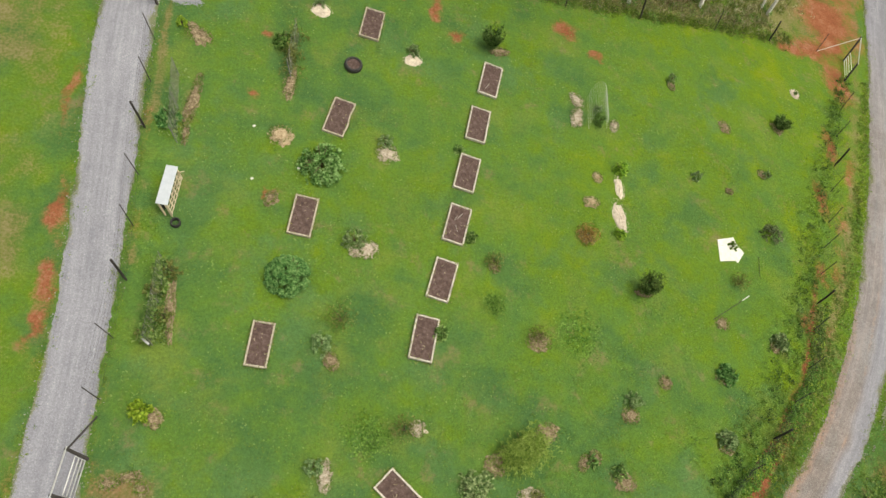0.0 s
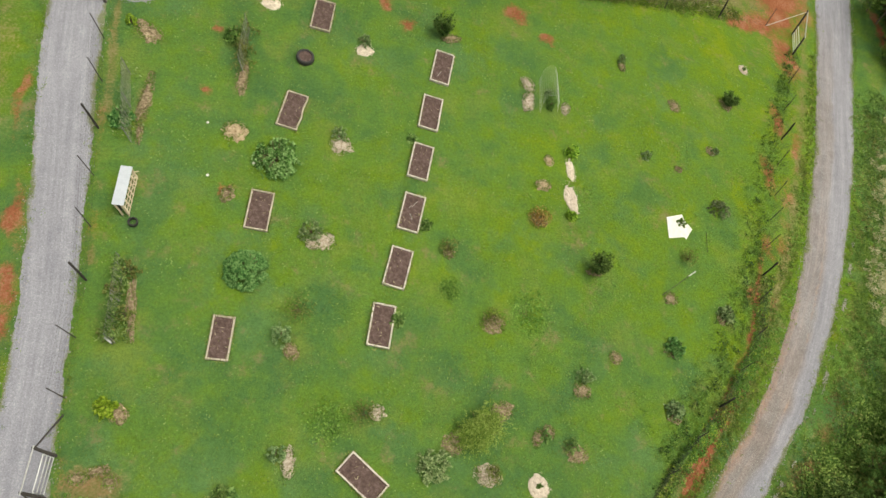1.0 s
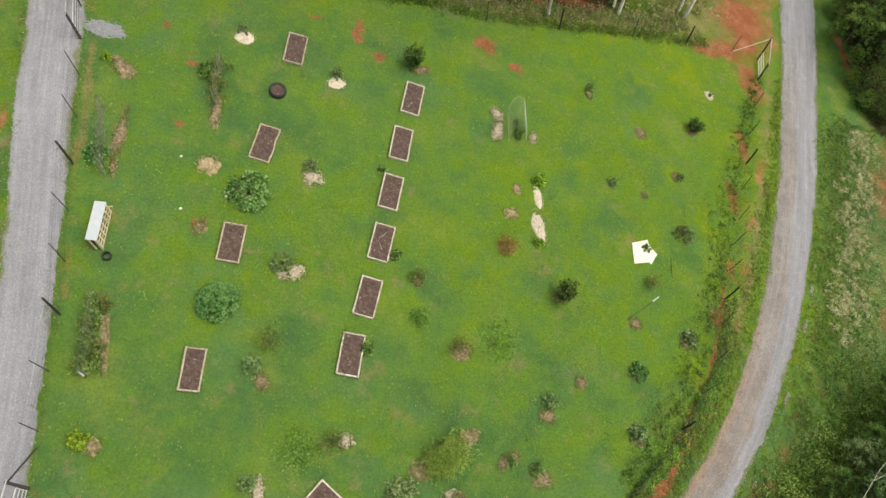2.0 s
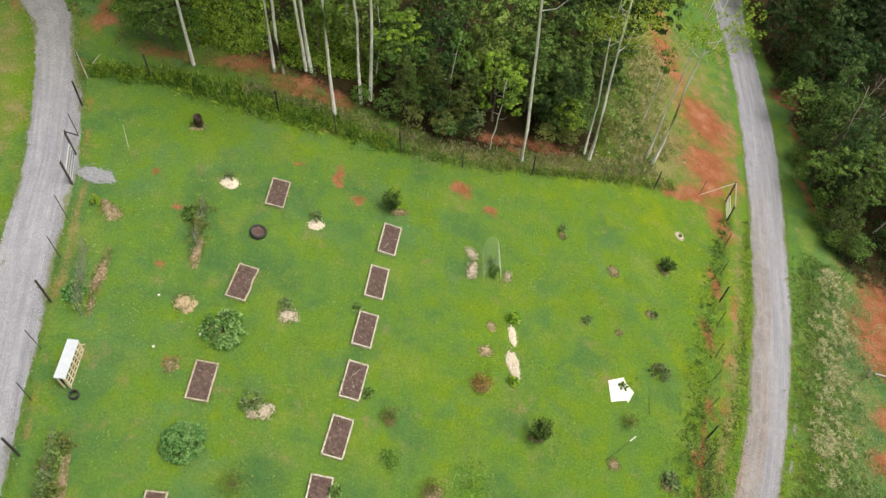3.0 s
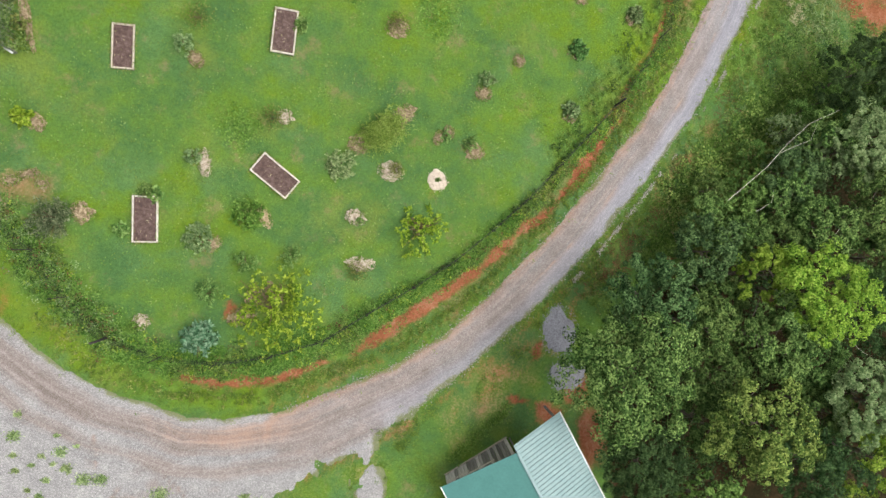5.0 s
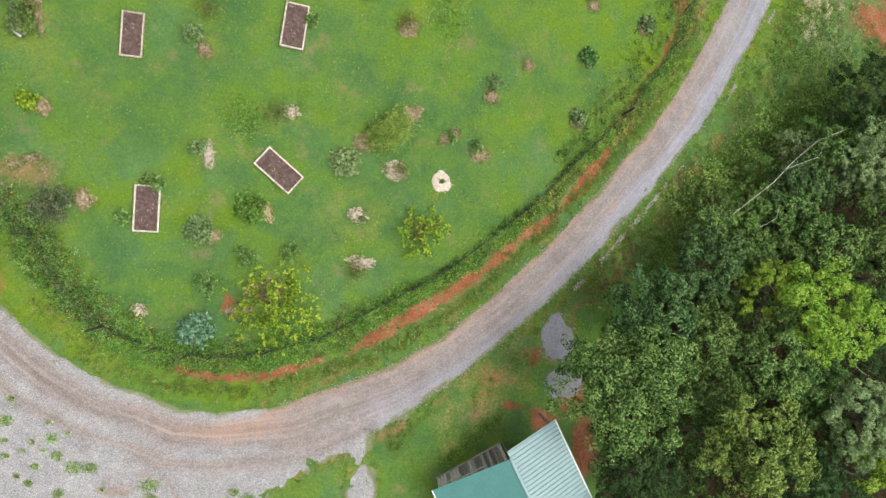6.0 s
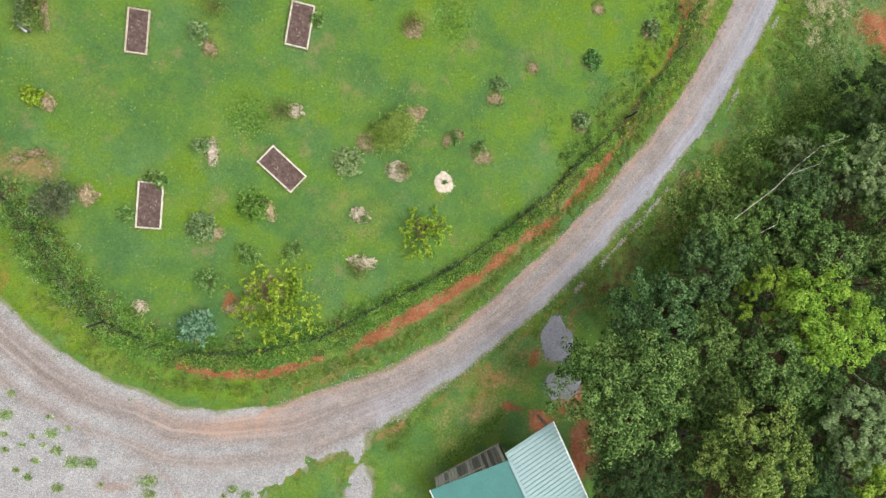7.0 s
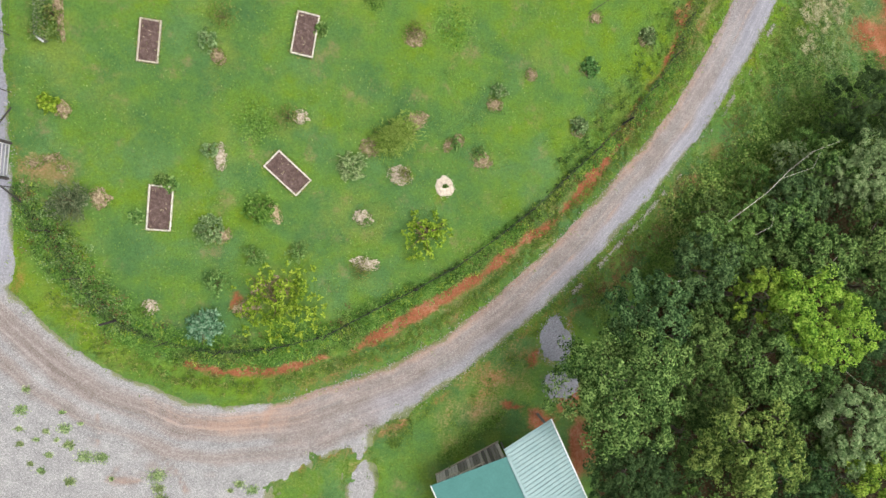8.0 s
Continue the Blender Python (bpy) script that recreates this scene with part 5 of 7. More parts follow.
x, y = scatter(BANK_BAND, 15, gr)
growth("bank_grass", x, y, 0.16, 0.16, 10, 0.16, GRASS_BLADE, "rough grass on the bank beside the drive", gr, 0.3)
x, y = scatter(BANK_BAND, 9, gr)
growth("bank_grass", x, y, 0.12, 0.16, 10, 0.15, LEAF_OLIVE, "olive dry grass on the bank beside the drive", gr, 0.3)
EAST_BAND = [(15.2, 5.6, 0.9), (18.4, 8.7, 1.1), (22.5, 13.4, 1.2), (24.9, 18.1, 1.2), (28.0, 24.8, 1.2), (30.6, 30.4, 1.1), (33.8, 36.8, 0.8), (35.9, 40.0, 0.5)]
x, y = scatter(EAST_BAND, 16, gr)
growth("low_weeds", x, y, 0.18, 0.18, 9, 0.12, GRASS_BLADE, "rough low weeds inside the drive's fence", gr, 0.35)
x, y = scatter(EAST_BAND, 8, gr)
growth("tall_weeds", x, y, 0.35, 0.22, 12, 0.13, LEAF_BRIGHT, "tall bright weeds along the drive's fence", gr)
x, y = scatter(EAST_BAND, 5, gr)
growth("dark_weeds", x, y, 0.45, 0.2, 12, 0.12, LEAF_DARK, "dark weeds among the fence posts", gr)
NORTH_BAND = [(-16.5, 42.2, 0.5), (-12.0, 42.8, 0.9), (-7.6, 42.2, 1.1), (-3.6, 41.7, 1.1), (0.6, 40.9, 1.0), (5.5, 40.0, 0.7), (10.4, 39.7, 0.6), (16.5, 40.4, 0.55), (23.2, 41.4, 0.6), (31.0, 42.5, 0.7)]
x, y = scatter(NORTH_BAND[5:], 22, gr)
grass("short_grass", x, y, 10, 0.26, 0.05, GRASS_BLADE, "short rough grass along the wood's fence", gr)
x, y = scatter(WOOD_STRIP, 26, gr)
growth("olive_weeds", x, y, 0.3, 0.25, 11, 0.15, LEAF_OLIVE, "olive and straw weeds between fence and wood", gr, 0.35)
x, y = scatter(WOOD_STRIP, 14, gr)
grass("tall_grass", x, y, 9, 0.4, 0.06, STRAW_BLADE, "straw coloured grass between fence and wood", gr)
x, y = scatter(WOOD_STRIP, 10, gr)
growth("broad_weeds", x, y, 0.4, 0.28, 12, 0.15, LEAF_BRIGHT, "green weeds between fence and wood", gr)
x, y = scatter(NORTH_BAND[5:], 9, gr)
growth("olive_weeds", x, y, 0.35, 0.25, 12, 0.14, LEAF_OLIVE, "olive weeds along the wood's fence", gr)
x, y = scatter(NORTH_BAND[:6], 24, gr)
grass("tall_grass", x, y, 12, 0.5, 0.08, LEAF_BRIGHT, "tall green grass along the wood's fence", gr)
x, y = scatter(NORTH_BAND[:6], 12, gr)
grass("tall_grass", x, y, 14, 0.7, 0.09, LEAF_LIME, "tall bright grass blades before the wood", gr)
x, y = scatter(NORTH_BAND[:7], 6, gr)
growth("broad_weeds", x, y, 0.6, 0.3, 14, 0.17, LEAF_BRIGHT, "leafy green weeds in the fence grass", gr)
x, y = scatter([(-15.5, 45.5, 2.0), (-11, 46.2, 1.8), (-6, 44.4, 1.5), (0, 43.0, 1.2), (4, 42.2, 1.0)], 13, gr)
growth("rough_grass", x, y, 0.3, 0.3, 10, 0.2, LEAF_OLIVE, "olive rough grass under the first trees", gr, 0.3)
MEADOW = [(24.0, 43.0, 2.5), (28.5, 46.0, 4.0), (30.5, 54.0, 4.0), (33.0, 66.0, 4.0)]
x, y = scatter(MEADOW, 45, gr)
grass("meadow_grass", x, y, 8, 0.28, 0.05, STRAW_BLADE, "rough yellowing meadow grass under the poplars", gr)
x, y = scatter(MEADOW, 14, gr)
growth("dead_grass", x, y, 0.4, 0.22, 10, 0.24, PALE_BLADE, "pale dead grass in the meadow", gr, 0.2)
x, y = scatter(MEADOW, 45, gr)
grass("meadow_grass", x, y, 8, 0.3, 0.06, GRASS_BLADE, "green meadow grass under the poplars", gr)
ROUGH = [(33.6, 12.0, 2.0), (36.5, 18.0, 2.4), (39.5, 25.0, 2.8), (43.0, 33.0, 2.8), (44.5, 37.0, 2.0)]
x, y = scatter(ROUGH, 70, gr)
growth("rough_grass", x, y, 0.3, 0.25, 9, 0.20, LEAF, "rough green grass across the drive", gr, 0.3)
x, y = scatter([(34.4, 14.6, 1.2), (38.0, 21.2, 1.7), (42.0, 28.2, 1.9), (45.4, 35.6, 1.6)], 34, gr)
i = np.repeat(np.arange(0, len(x), 7), 6)
growth("dead_grass", x[i] + gr.normal(0, 0.16, len(i)), y[i] + gr.normal(0, 0.24, len(i)), 0.5, 0.22, 12, 0.32, PALE_BLADE, "pale dead grass lying in the rough verge", gr, 0.16)
x, y = scatter([(36.2, 13.5, 2.2), (39.0, 19.0, 3.2), (42.5, 26.0, 4.0), (46.0, 34.0, 3.6)], 40, gr)
growth("rough_grass", x, y, 0.4, 0.3, 10, 0.18, LEAF_SAGE, "pale green rough grass across the drive", gr, 0.3)
x, y = scatter([(31.5, 12.0, 0.8), (34.5, 13.0, 1.4), (38.0, 14.0, 2.0), (42.0, 14.5, 2.2)], 60, gr)
growth("scrub", x[::3], y[::3], 0.35, 0.3, 12, 0.15, LEAF, "low scrub beyond the gravel drive", gr)
SCRUB = [(21.4, -1.6, 0.7), (24.4, 1.4, 1.0), (27.8, 4.8, 1.3), (31.5, 8.2, 1.8), (36.0, 10.0, 2.6), (41.0, 11.0, 2.8), (46.0, 12.0, 2.8)]
x, y = scatter([(a, b, c * 1.1) for a, b, c in SCRUB], 80, gr)
growth("scrub", x, y, 0.5, 0.3, 14, 0.15, LEAF_BRIGHT, "bright tangled scrub below the gravel drive", gr)
x, y = scatter([(23.5, 0.0, 1.6), (27.5, 2.6, 2.2), (31.5, 5.6, 2.2)], 70, gr)
growth("scrub", x, y, 0.9, 0.35, 14, 0.16, LEAF_OLIVE, "olive green scrub below the gravel drive", gr)
x, y = scatter(SCRUB, 60, gr)
growth("scrub", x, y, 0.5, 0.3, 12, 0.14, LEAF, "low tangled scrub below the gravel drive", gr)
x, y = scatter([(24.0, 1.6, 2.2), (30.0, 5.6, 2.6), (38.0, 8.0, 3.0)], 110, gr)
growth("scrub", x[::2], y[::2], 0.9, 0.4, 16, 0.20, LEAF_FOREST, "tall tangled scrub at the wood's edge", gr)
x, y = scatter([(4.0, -11.2, 1.2), (8.5, -8.4, 1.6), (13.0, -5.0, 1.5), (17.0, -2.0, 1.2), (21.0, 2.0, 0.9), (26.0, 7.0, 0.9)], 60, gr)
k = lumps(x, y, 1.2, 15) > 0.0
growth("verge_grass", x[k], y[k], 0.12, 0.2, 8, 0.15, GRASS_BLADE, "rough olive grass between drive and barn", gr, 0.3)
OUTER = []
for (ax, ay, aw), (bx, by, bw) in zip(DRIVE[6:17], DRIVE[7:18]):
    n = math.hypot(bx - ax, by - ay)
    OUTER.append((ax - (by - ay) / n * (aw + 1.9), ay + (bx - ax) / n * (aw + 1.9), 1.7))
x, y = scatter(OUTER, 60, gr)
patch = lumps(x, y, 1.3, 31) + gr.uniform(-0.35, 0.35, len(x))
k = patch > 0.05
growth("verge_weeds", x[k], y[k], 0.28, 0.2, 11, 0.13, LEAF_BRIGHT, "green weeds on the verge across the drive", gr, 0.4)
k = (patch <= 0.05) & (patch > -0.28)
growth("verge_weeds", x[k], y[k], 0.25, 0.2, 11, 0.12, LEAF_OLIVE, "olive weeds on the verge across the drive", gr, 0.4)
k = patch <= -0.28
growth("verge_weeds", x[k], y[k], 0.2, 0.18, 10, 0.08, LEAF_RUST, "rusty dry weeds on the verge across the drive", gr, 0.4)
RIDGE = [(ax - (by - ay) / math.hypot(bx - ax, by - ay) * (aw + 0.55), ay + (bx - ax) / math.hypot(bx - ax, by - ay) * (aw + 0.55), 0.16) for (ax, ay, aw), (bx, by, bw) in zip(DRIVE[8:17], DRIVE[9:18])]
x, y = scatter(RIDGE, 90, gr)
k = lumps(x, y, 1.0, 51) + gr.uniform(-0.3, 0.3, len(x)) > 0.1
x, y = x[k], y[k]
V = np.array([(1, 0, 0), (-1, 0, 0), (0, 1, 0), (0, -1, 0), (0, 0, 1), (0, 0, -1)], float)
F = np.array([(0, 2, 4), (2, 1, 4), (1, 3, 4), (3, 0, 4), (2, 0, 5), (1, 2, 5), (3, 1, 5), (0, 3, 5)])
P = np.stack([x, y, lie(x, y) + 0.06], 1)[:, None] + V[None] * gr.uniform(0.02, 0.06, (len(x), 1, 3))
lone("stone_ridge", mesh_of("stone_ridge", P.reshape(-1, 3), (F[None] + 6 * np.arange(len(x))[:, None, None]).reshape(-1, 3)), PALE_STONE, "low ridge of loose pale stones beside the gravel drive", "stones", kind="stuff")
x, y = scatter([(20.0, -0.6, 0.8), (18.2, -2.6, 0.8), (22.6, 2.0, 0.8)], 14, gr)
growth("dry_weeds", x, y, 0.25, 0.2, 11, 0.10, LEAF_RUST, "rusty dry weeds below the grove", gr, 0.4)
x, y = scatter([(7.4, -12.2, 0.5), (9.3, -11.0, 0.5), (11.5, -9.4, 0.5)], 22, gr)
growth("weeds", x, y, 0.3, 0.2, 12, 0.12, LEAF_BRIGHT, "green weeds against the barn wall", gr)
# undergrowth on the floor of the woods
x, y = gr.uniform(-17, 4, 3400), gr.uniform(46.5, 56, 3400)
k = (y > 46.6 - (x + 8) * 0.1) & (lumps(x, y, 2.5, 8) > -0.25)
growth("ferny_undergrowth", x[k], y[k], 0.7, 0.4, 16, 0.22, LEAF_LIME, "bright leafy undergrowth between the pale trunks", gr)
x, y = np.repeat([p[0] for p in POPLARS], 6), np.repeat([p[1] for p in POPLARS], 6)
growth("trunk_sprigs", x + gr.normal(0, 0.3, len(x)), y + gr.normal(0, 0.3, len(x)), 1.1, 0.25, 14, 0.16, LEAF, "leafy sprigs round the feet of the trunks", gr)
x, y = gr.uniform(-26, 30, 2600), gr.uniform(47, 78, 2600)
growth("undergrowth", x, y, 0.9, 0.6, 12, 0.30, LEAF, "green undergrowth on the floor of the wood", gr)
x, y = gr.uniform(46, 76, 2200), gr.uniform(34, 84, 2200)
k = along(DRIVE, x, y)[0] < -3.2
growth("undergrowth", x[k], y[k], 1.0, 0.6, 12, 0.28, LEAF_DARK, "dark undergrowth across the drive", gr)
# leaves coloured dark so the gaps between crowns look deeply shaded
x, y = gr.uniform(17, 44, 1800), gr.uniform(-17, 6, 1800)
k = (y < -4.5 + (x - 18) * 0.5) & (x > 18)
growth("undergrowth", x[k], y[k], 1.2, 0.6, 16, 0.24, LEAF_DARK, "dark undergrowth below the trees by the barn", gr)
# short tufts all over the lawn
tx, ty = gr.uniform(-26, 36, 52000), gr.uniform(-15, 42, 52000)
keep = gravel_depth(tx, ty) < -0.25
tx, ty = tx[keep], ty[keep]
growth("lawn_tufts", tx[:36000], ty[:36000], 0.06, 0.05, 3, 0.10, GRASS_BLADE, "short uneven lawn grass with clover", gr, 0.25)
tx, ty = gr.uniform(-14.5, 34, 14000), gr.uniform(-5, 41, 14000)
keep = (gravel_depth(tx, ty) < -0.6) & (lumps(tx, ty, 1.6, 12) > -0.1)
growth("clover", tx[keep], ty[keep], 0.05, 0.06, 3, 0.10, LEAF_GARDEN, "clover scattered through the lawn", gr, 0.6)
tx, ty = gr.uniform(-14.5, 30, 9000), gr.uniform(-5, 30, 9000)
keep = (gravel_depth(tx, ty) < -0.6) & (lumps(tx, ty, 2.2, 25) > -0.2)
growth("clover", tx[keep], ty[keep], 0.06, 0.06, 3, 0.09, LEAF_BRIGHT, "light clover flecks scattered through the lawn", gr, 0.6)
tx, ty = gr.uniform(-14.5, 30, 5000), gr.uniform(-5, 30, 5000)
keep = (gravel_depth(tx, ty) < -0.6) & (lumps(tx, ty, 1.4, 27) > 0.0)
growth("clover", tx[keep], ty[keep], 0.06, 0.05, 3, 0.09, LEAF_GARDEN, "low weeds scattered through the lawn", gr, 0.5)


# ---- raised beds ----
def bed(x, y, turn, length, wide, pale, label, seed, warp=0.0, stalks=2):
    """A low board frame full of dark soil."""
    r = np.random.default_rng(seed)
    mat = BOARD_PALE if pale else BOARD_WARM
    b = thing("raised_bed", laid(x, y, turn), label, "garden bed", "raised beds")
    hi, th = 0.24, 0.085
    for s in (-1, 1):
        bm = box((length, th, hi), (0, 0, 0), 0.008)
        for v in bm.verts:
            v.co.z += hi / 2 - 0.06 + 0.012 * math.sin(v.co.x * 2 + seed)
            v.co.y += s * (wide - th) / 2
        if warp and s < 0:
            bmesh.ops.subdivide_edges(bm, edges=[e for e in bm.edges if abs(e.verts[0].co.x - e.verts[1].co.x) > 1], cuts=8)
            for v in bm.verts:
                v.co.y += warp * math.sin(v.co.x * 4.2) * math.cos(v.co.x * 1.1)
        part("side_board", bm, mat, b)
        bm = box((th, wide - 2 * th - 0.006, hi - 0.01), (s * (length - th) / 2 * 0.998, 0, hi / 2 - 0.06), 0.008)
        part("end_board", bm, mat, b)
    xs, ys = np.linspace(-length / 2 + th, length / 2 - th, 34), np.linspace(-wide / 2 + th, wide / 2 - th, 18)
    soil, _, _ = grid_mesh("soil", xs, ys, lambda X, Y: 0.115 + 0.03 * lumps(X, Y, 0.22, seed) + 0.025 * lumps(X, Y, 0.08, seed + 2))
    part("soil", soil, SOIL, b, "dark crumbly soil")
    n = 14
    P = np.stack([r.uniform(-length / 2 + 0.12, length / 2 - 0.12, n), r.uniform(-wide / 2 + 0.12, wide / 2 - 0.12, n), np.full(n, 0.165)], 1)
    part("litter", leaf_mesh("litter", P, np.tile([0, 0, 1.0], (n, 1)), 0.2, 0.03, r), STRAW_BLADE, b, "bits of straw and stalk on the soil", kind="stuff")
    for k in range(stalks):
        a, q = r.uniform(0, 3.14), r.uniform(0.15, 0.32)
        u, v = r.uniform(-length / 2 + 0.45, length / 2 - 0.45), r.uniform(-wide / 2 + 0.42, wide / 2 - 0.42)
        bar("stalk", (u - math.cos(a) * q, v - math.sin(a) * q, 0.16), (u + math.cos(a) * q, v + math.sin(a) * q, 0.19), 0.014, STICK, b, "bleached dry stalk", 5)
    n = 210
    q, side = r.uniform(-0.5, 0.5, n), r.choice([-1, 1], n)
    off = r.normal(0.03, 0.07, n)
    ends = r.uniform(0, 1, n) < 0.35
    P = np.stack([np.where(ends, side * (length / 2 + off), q * length), np.where(ends, q * wide, side * (wide / 2 + off)), np.where(off > 0, 0.06, 0.19)], 1)
    part("weed_fringe", leaf_mesh("weed_fringe", P, np.tile([0, 0, 1.0], (n, 1)), 0.14, 0.045, r), LEAF_OLIVE, b, "short weeds and dirt round the boards", kind="stuff")
    return b


for i, (x, y, turn, length) in enumerate(((-3.25, 33.72, 81, 2.4), (-4.97, 26.28, 75.5, 2.55), (-6.56, 19.52, 82, 2.42), (-8.13, 12.14, 84, 2.36))):
    bed(x, y, turn, length, 1.12 if i == 3 else 1.3, False, "weathered timber raised bed of bare soil on the lawn", 40 + i, 0.05 if i == 1 else 0.0, 0)
for i, (x, y, turn, length) in enumerate(((4.41, 31.01, 77, 2.6), (3.46, 27.32, 78.5, 2.55), (2.66, 23.65, 77, 2.5), (1.97, 20.08, 76, 2.5), (1.07, 16.50, 75, 2.5), (0.06, 13.03, 79.5, 2.5))):
    bed(x, y, turn, length, 1.3, True, "pale board raised bed of dark soil in a long row", 60 + i, 0.0, (1, 0, 0, 3, 0, 0)[i])
bed(-1.03, 5.05, 136.5, 2.5, 1.3, True, "pale board raised bed standing askew on the lawn", 80, 0.0, 0)
bed(-7.79, 3.05, 85, 2.5, 1.3, True, "pale board raised bed with leafy plants at its corners", 81, 0.0, 0)


# ---- mulch patches ----
def mulch(x, y, rx, ry, turn, mat, label, chips=200, hole=0.0, high=0.07, ragged=1.0):
    """An uneven low mound with loose bits round it."""
    r = np.random.default_rng(int(abs(x * 131 + y * 17)) + 3)
    k, rings = 34, 9
    ph = r.uniform(0, 6.28, 4)
    c, s = math.cos(radians(turn)), math.sin(radians(turn))
    V, F = [], []
    for j in range(rings + 1):
        q = hole + (1 - hole) * j / rings
        for i in range(k):
            a = 2 * math.pi * i / k
            w = 1 + ragged * (0.14 * math.sin(2 * a + ph[0]) + 0.10 * math.sin(3 * a + ph[1]) + 0.08 * math.sin(5 * a + ph[2])) * (0.3 + 0.7 * q) + ragged * r.normal(0, 0.035 + 0.03 * q)
            w *= 1 + 0.3 * ragged * q * float(lumps(np.array(x * 3 + math.cos(a) * 1.5), np.array(y * 3 + math.sin(a) * 1.5), 0.8, 14))
            u, v = math.cos(a) * rx * q * w, math.sin(a) * ry * q * w
            px, py = x + u * c - v * s, y + u * s + v * c
            V.append((px, py, float(lie(px, py)) + high * (1 - q ** 2) + r.normal(0, 0.022) + (0.055 - 0.07 * q ** 2 if j < rings else -0.06)))
    for j in range(rings):
        for i in range(k):
            F.append((j * k + i, (j + 1) * k + i, (j + 1) * k + (i + 1) % k, j * k + (i + 1) % k))
    t = thing("mulch_patch", Matrix.Identity(4), label, "mulch", "mulch patches")
    part("mound", smooth(mesh_of("mound", V, F)), mat, t)
    q, a = np.sqrt(r.uniform(hole * hole, 1.3, chips)), r.uniform(0, 6.28, chips)
    u, v = np.cos(a) * rx * q, np.sin(a) * ry * q
    X, Y = x + u * c - v * s, y + u * s + v * c
    Z = lie(X, Y) + np.where(q < 1, high + 0.05, 0.05)
    part("loose_litter", leaf_mesh("loose_litter", np.stack([X, Y, Z], 1), np.tile([0, 0, 1.0], (chips, 1)), 0.12, 0.045, r, 0.0), mat, t, kind="stuff")
    if mat in (BARK_MULCH, PALE_MULCH, STRAW):
        n = int(60 + 90 * (rx + ry))
        q, a = r.uniform(0.55, 1.25, n), r.uniform(0, 6.28, n)
        u, v = np.cos(a) * rx * q, np.sin(a) * ry * q
        X, Y = x + u * c - v * s, y + u * s + v * c
        part("grass_fringe", leaf_mesh("grass_fringe", np.stack([X, Y, lie(X, Y) + 0.09 + 0.06 * (q < 0.9)], 1), np.tile([0, 0, 1.0], (n, 1)), 0.13, 0.04, r, 0.1), GRASS_BLADE, t, "grass growing into the mulch", kind="stuff")
    return t


STRAW_LABEL, BARK_LABEL, PALE_LABEL = "tan straw mulch spread on the grass", "reddish brown bark mulch round a young plant", "bleached pale mulch heaped round a plant"
for x, y, rx, ry, turn in ((-8.1, 24.5, 0.68, 0.6, 30), (11.2, 24.8, 0.33, 0.38, 0), (10.6, 22.9, 0.5, 0.38, 0), (-1.7, 2.8, 0.3, 0.62, 20)):
    mulch(x, y, rx, ry, turn, STRAW, STRAW_LABEL)
for x, y, rx, ry, turn in ((-2.1, 24.2, 0.66, 0.6, 20), (-3.0, 17.9, 0.55, 0.55, 0), (-3.65, 17.7, 0.35, 0.35, 0), (10.4, 30.8, 0.45, 0.6, 30), (10.3, 29.3, 0.42, 0.8, -10), (12.95, 29.2, 0.3, 0.5, -20),
                           (-4.6, 5.9, 0.33, 0.75, 0), (3.2, 2.5, 0.55, 0.42, -20), (3.3, -0.2, 0.75, 0.4, -15), (-8.4, -2.4, 0.42, 0.4, 0), (5.4, 5.0, 0.72, 0.5, -10), (-0.25, 8.3, 0.4, 0.38, 0)):
    mulch(x, y, rx, ry, turn, PALE_MULCH, PALE_LABEL)
for x, y, rx, ry, turn in ((5.2, 33.6, 0.75, 0.35, 10), (-7.85, 28.1, 0.42, 1.2, -6), (18.1, 33.9, 0.3, 0.4, 0), (21.9, 31.1, 0.55, 0.6, 0), (26.7, 32.2, 0.55, 0.6, 0), (24.1, 27.5, 0.42, 0.42, 0), (21.0, 25.5, 0.3, 0.25, 0),
                           (-4.6, 11.5, 0.4, 0.55, 30), (6.4, 13.3, 0.75, 0.6, 0), (11.3, 9.5, 0.55, 0.5, 0), (13.7, 11.5, 0.42, 0.45, 0), (8.35, 6.9, 0.32, 0.5, -30), (9.0, 7.2, 0.35, 0.45, 0), (10.5, 6.0, 0.65, 0.45, -20)):
    mulch(x, y, rx * 0.88, ry * 0.88, turn, BARK_MULCH, BARK_LABEL)
for x, y, rx, ry, turn in ((-10.8, 3.6, 0.6, 0.7, 30), (-4.6, 1.5, 0.65, 0.5, 30), (6.8, 1.7, 0.75, 0.7, 0), (5.6, 7.6, 0.9, 0.6, 20), (3.9, 6.9, 0.6, 0.5, 20), (17.6, 12.1, 0.7, 0.55, 0),
                           (21.7, 14.3, 0.55, 0.5, 0), (16.8, 8.0, 0.55, 0.4, 0), (-12.5, 8.3, 0.5, 0.5, 0), (4.1, 17.6, 0.4, 0.4, 0), (13.3, 17.0, 0.55, 0.35, 0), (10.0, 20.3, 0.6, 0.5, 0), (18.2, 15.5, 0.55, 0.5, 30)):
    mulch(x, y, rx * 0.85, ry * 0.85, turn, BARK_MULCH, BARK_LABEL, 110)
for x, y, rx, ry, turn in ((-6.4, 34.1, 0.62, 0.55, 0), (-0.6, 31.5, 0.6, 0.48, 0)):
    mulch(x, y, rx, ry, turn, CREAM_MULCH, "cream coloured mulch heaped on the grass", 90, 0.0, 0.07, 0.4)
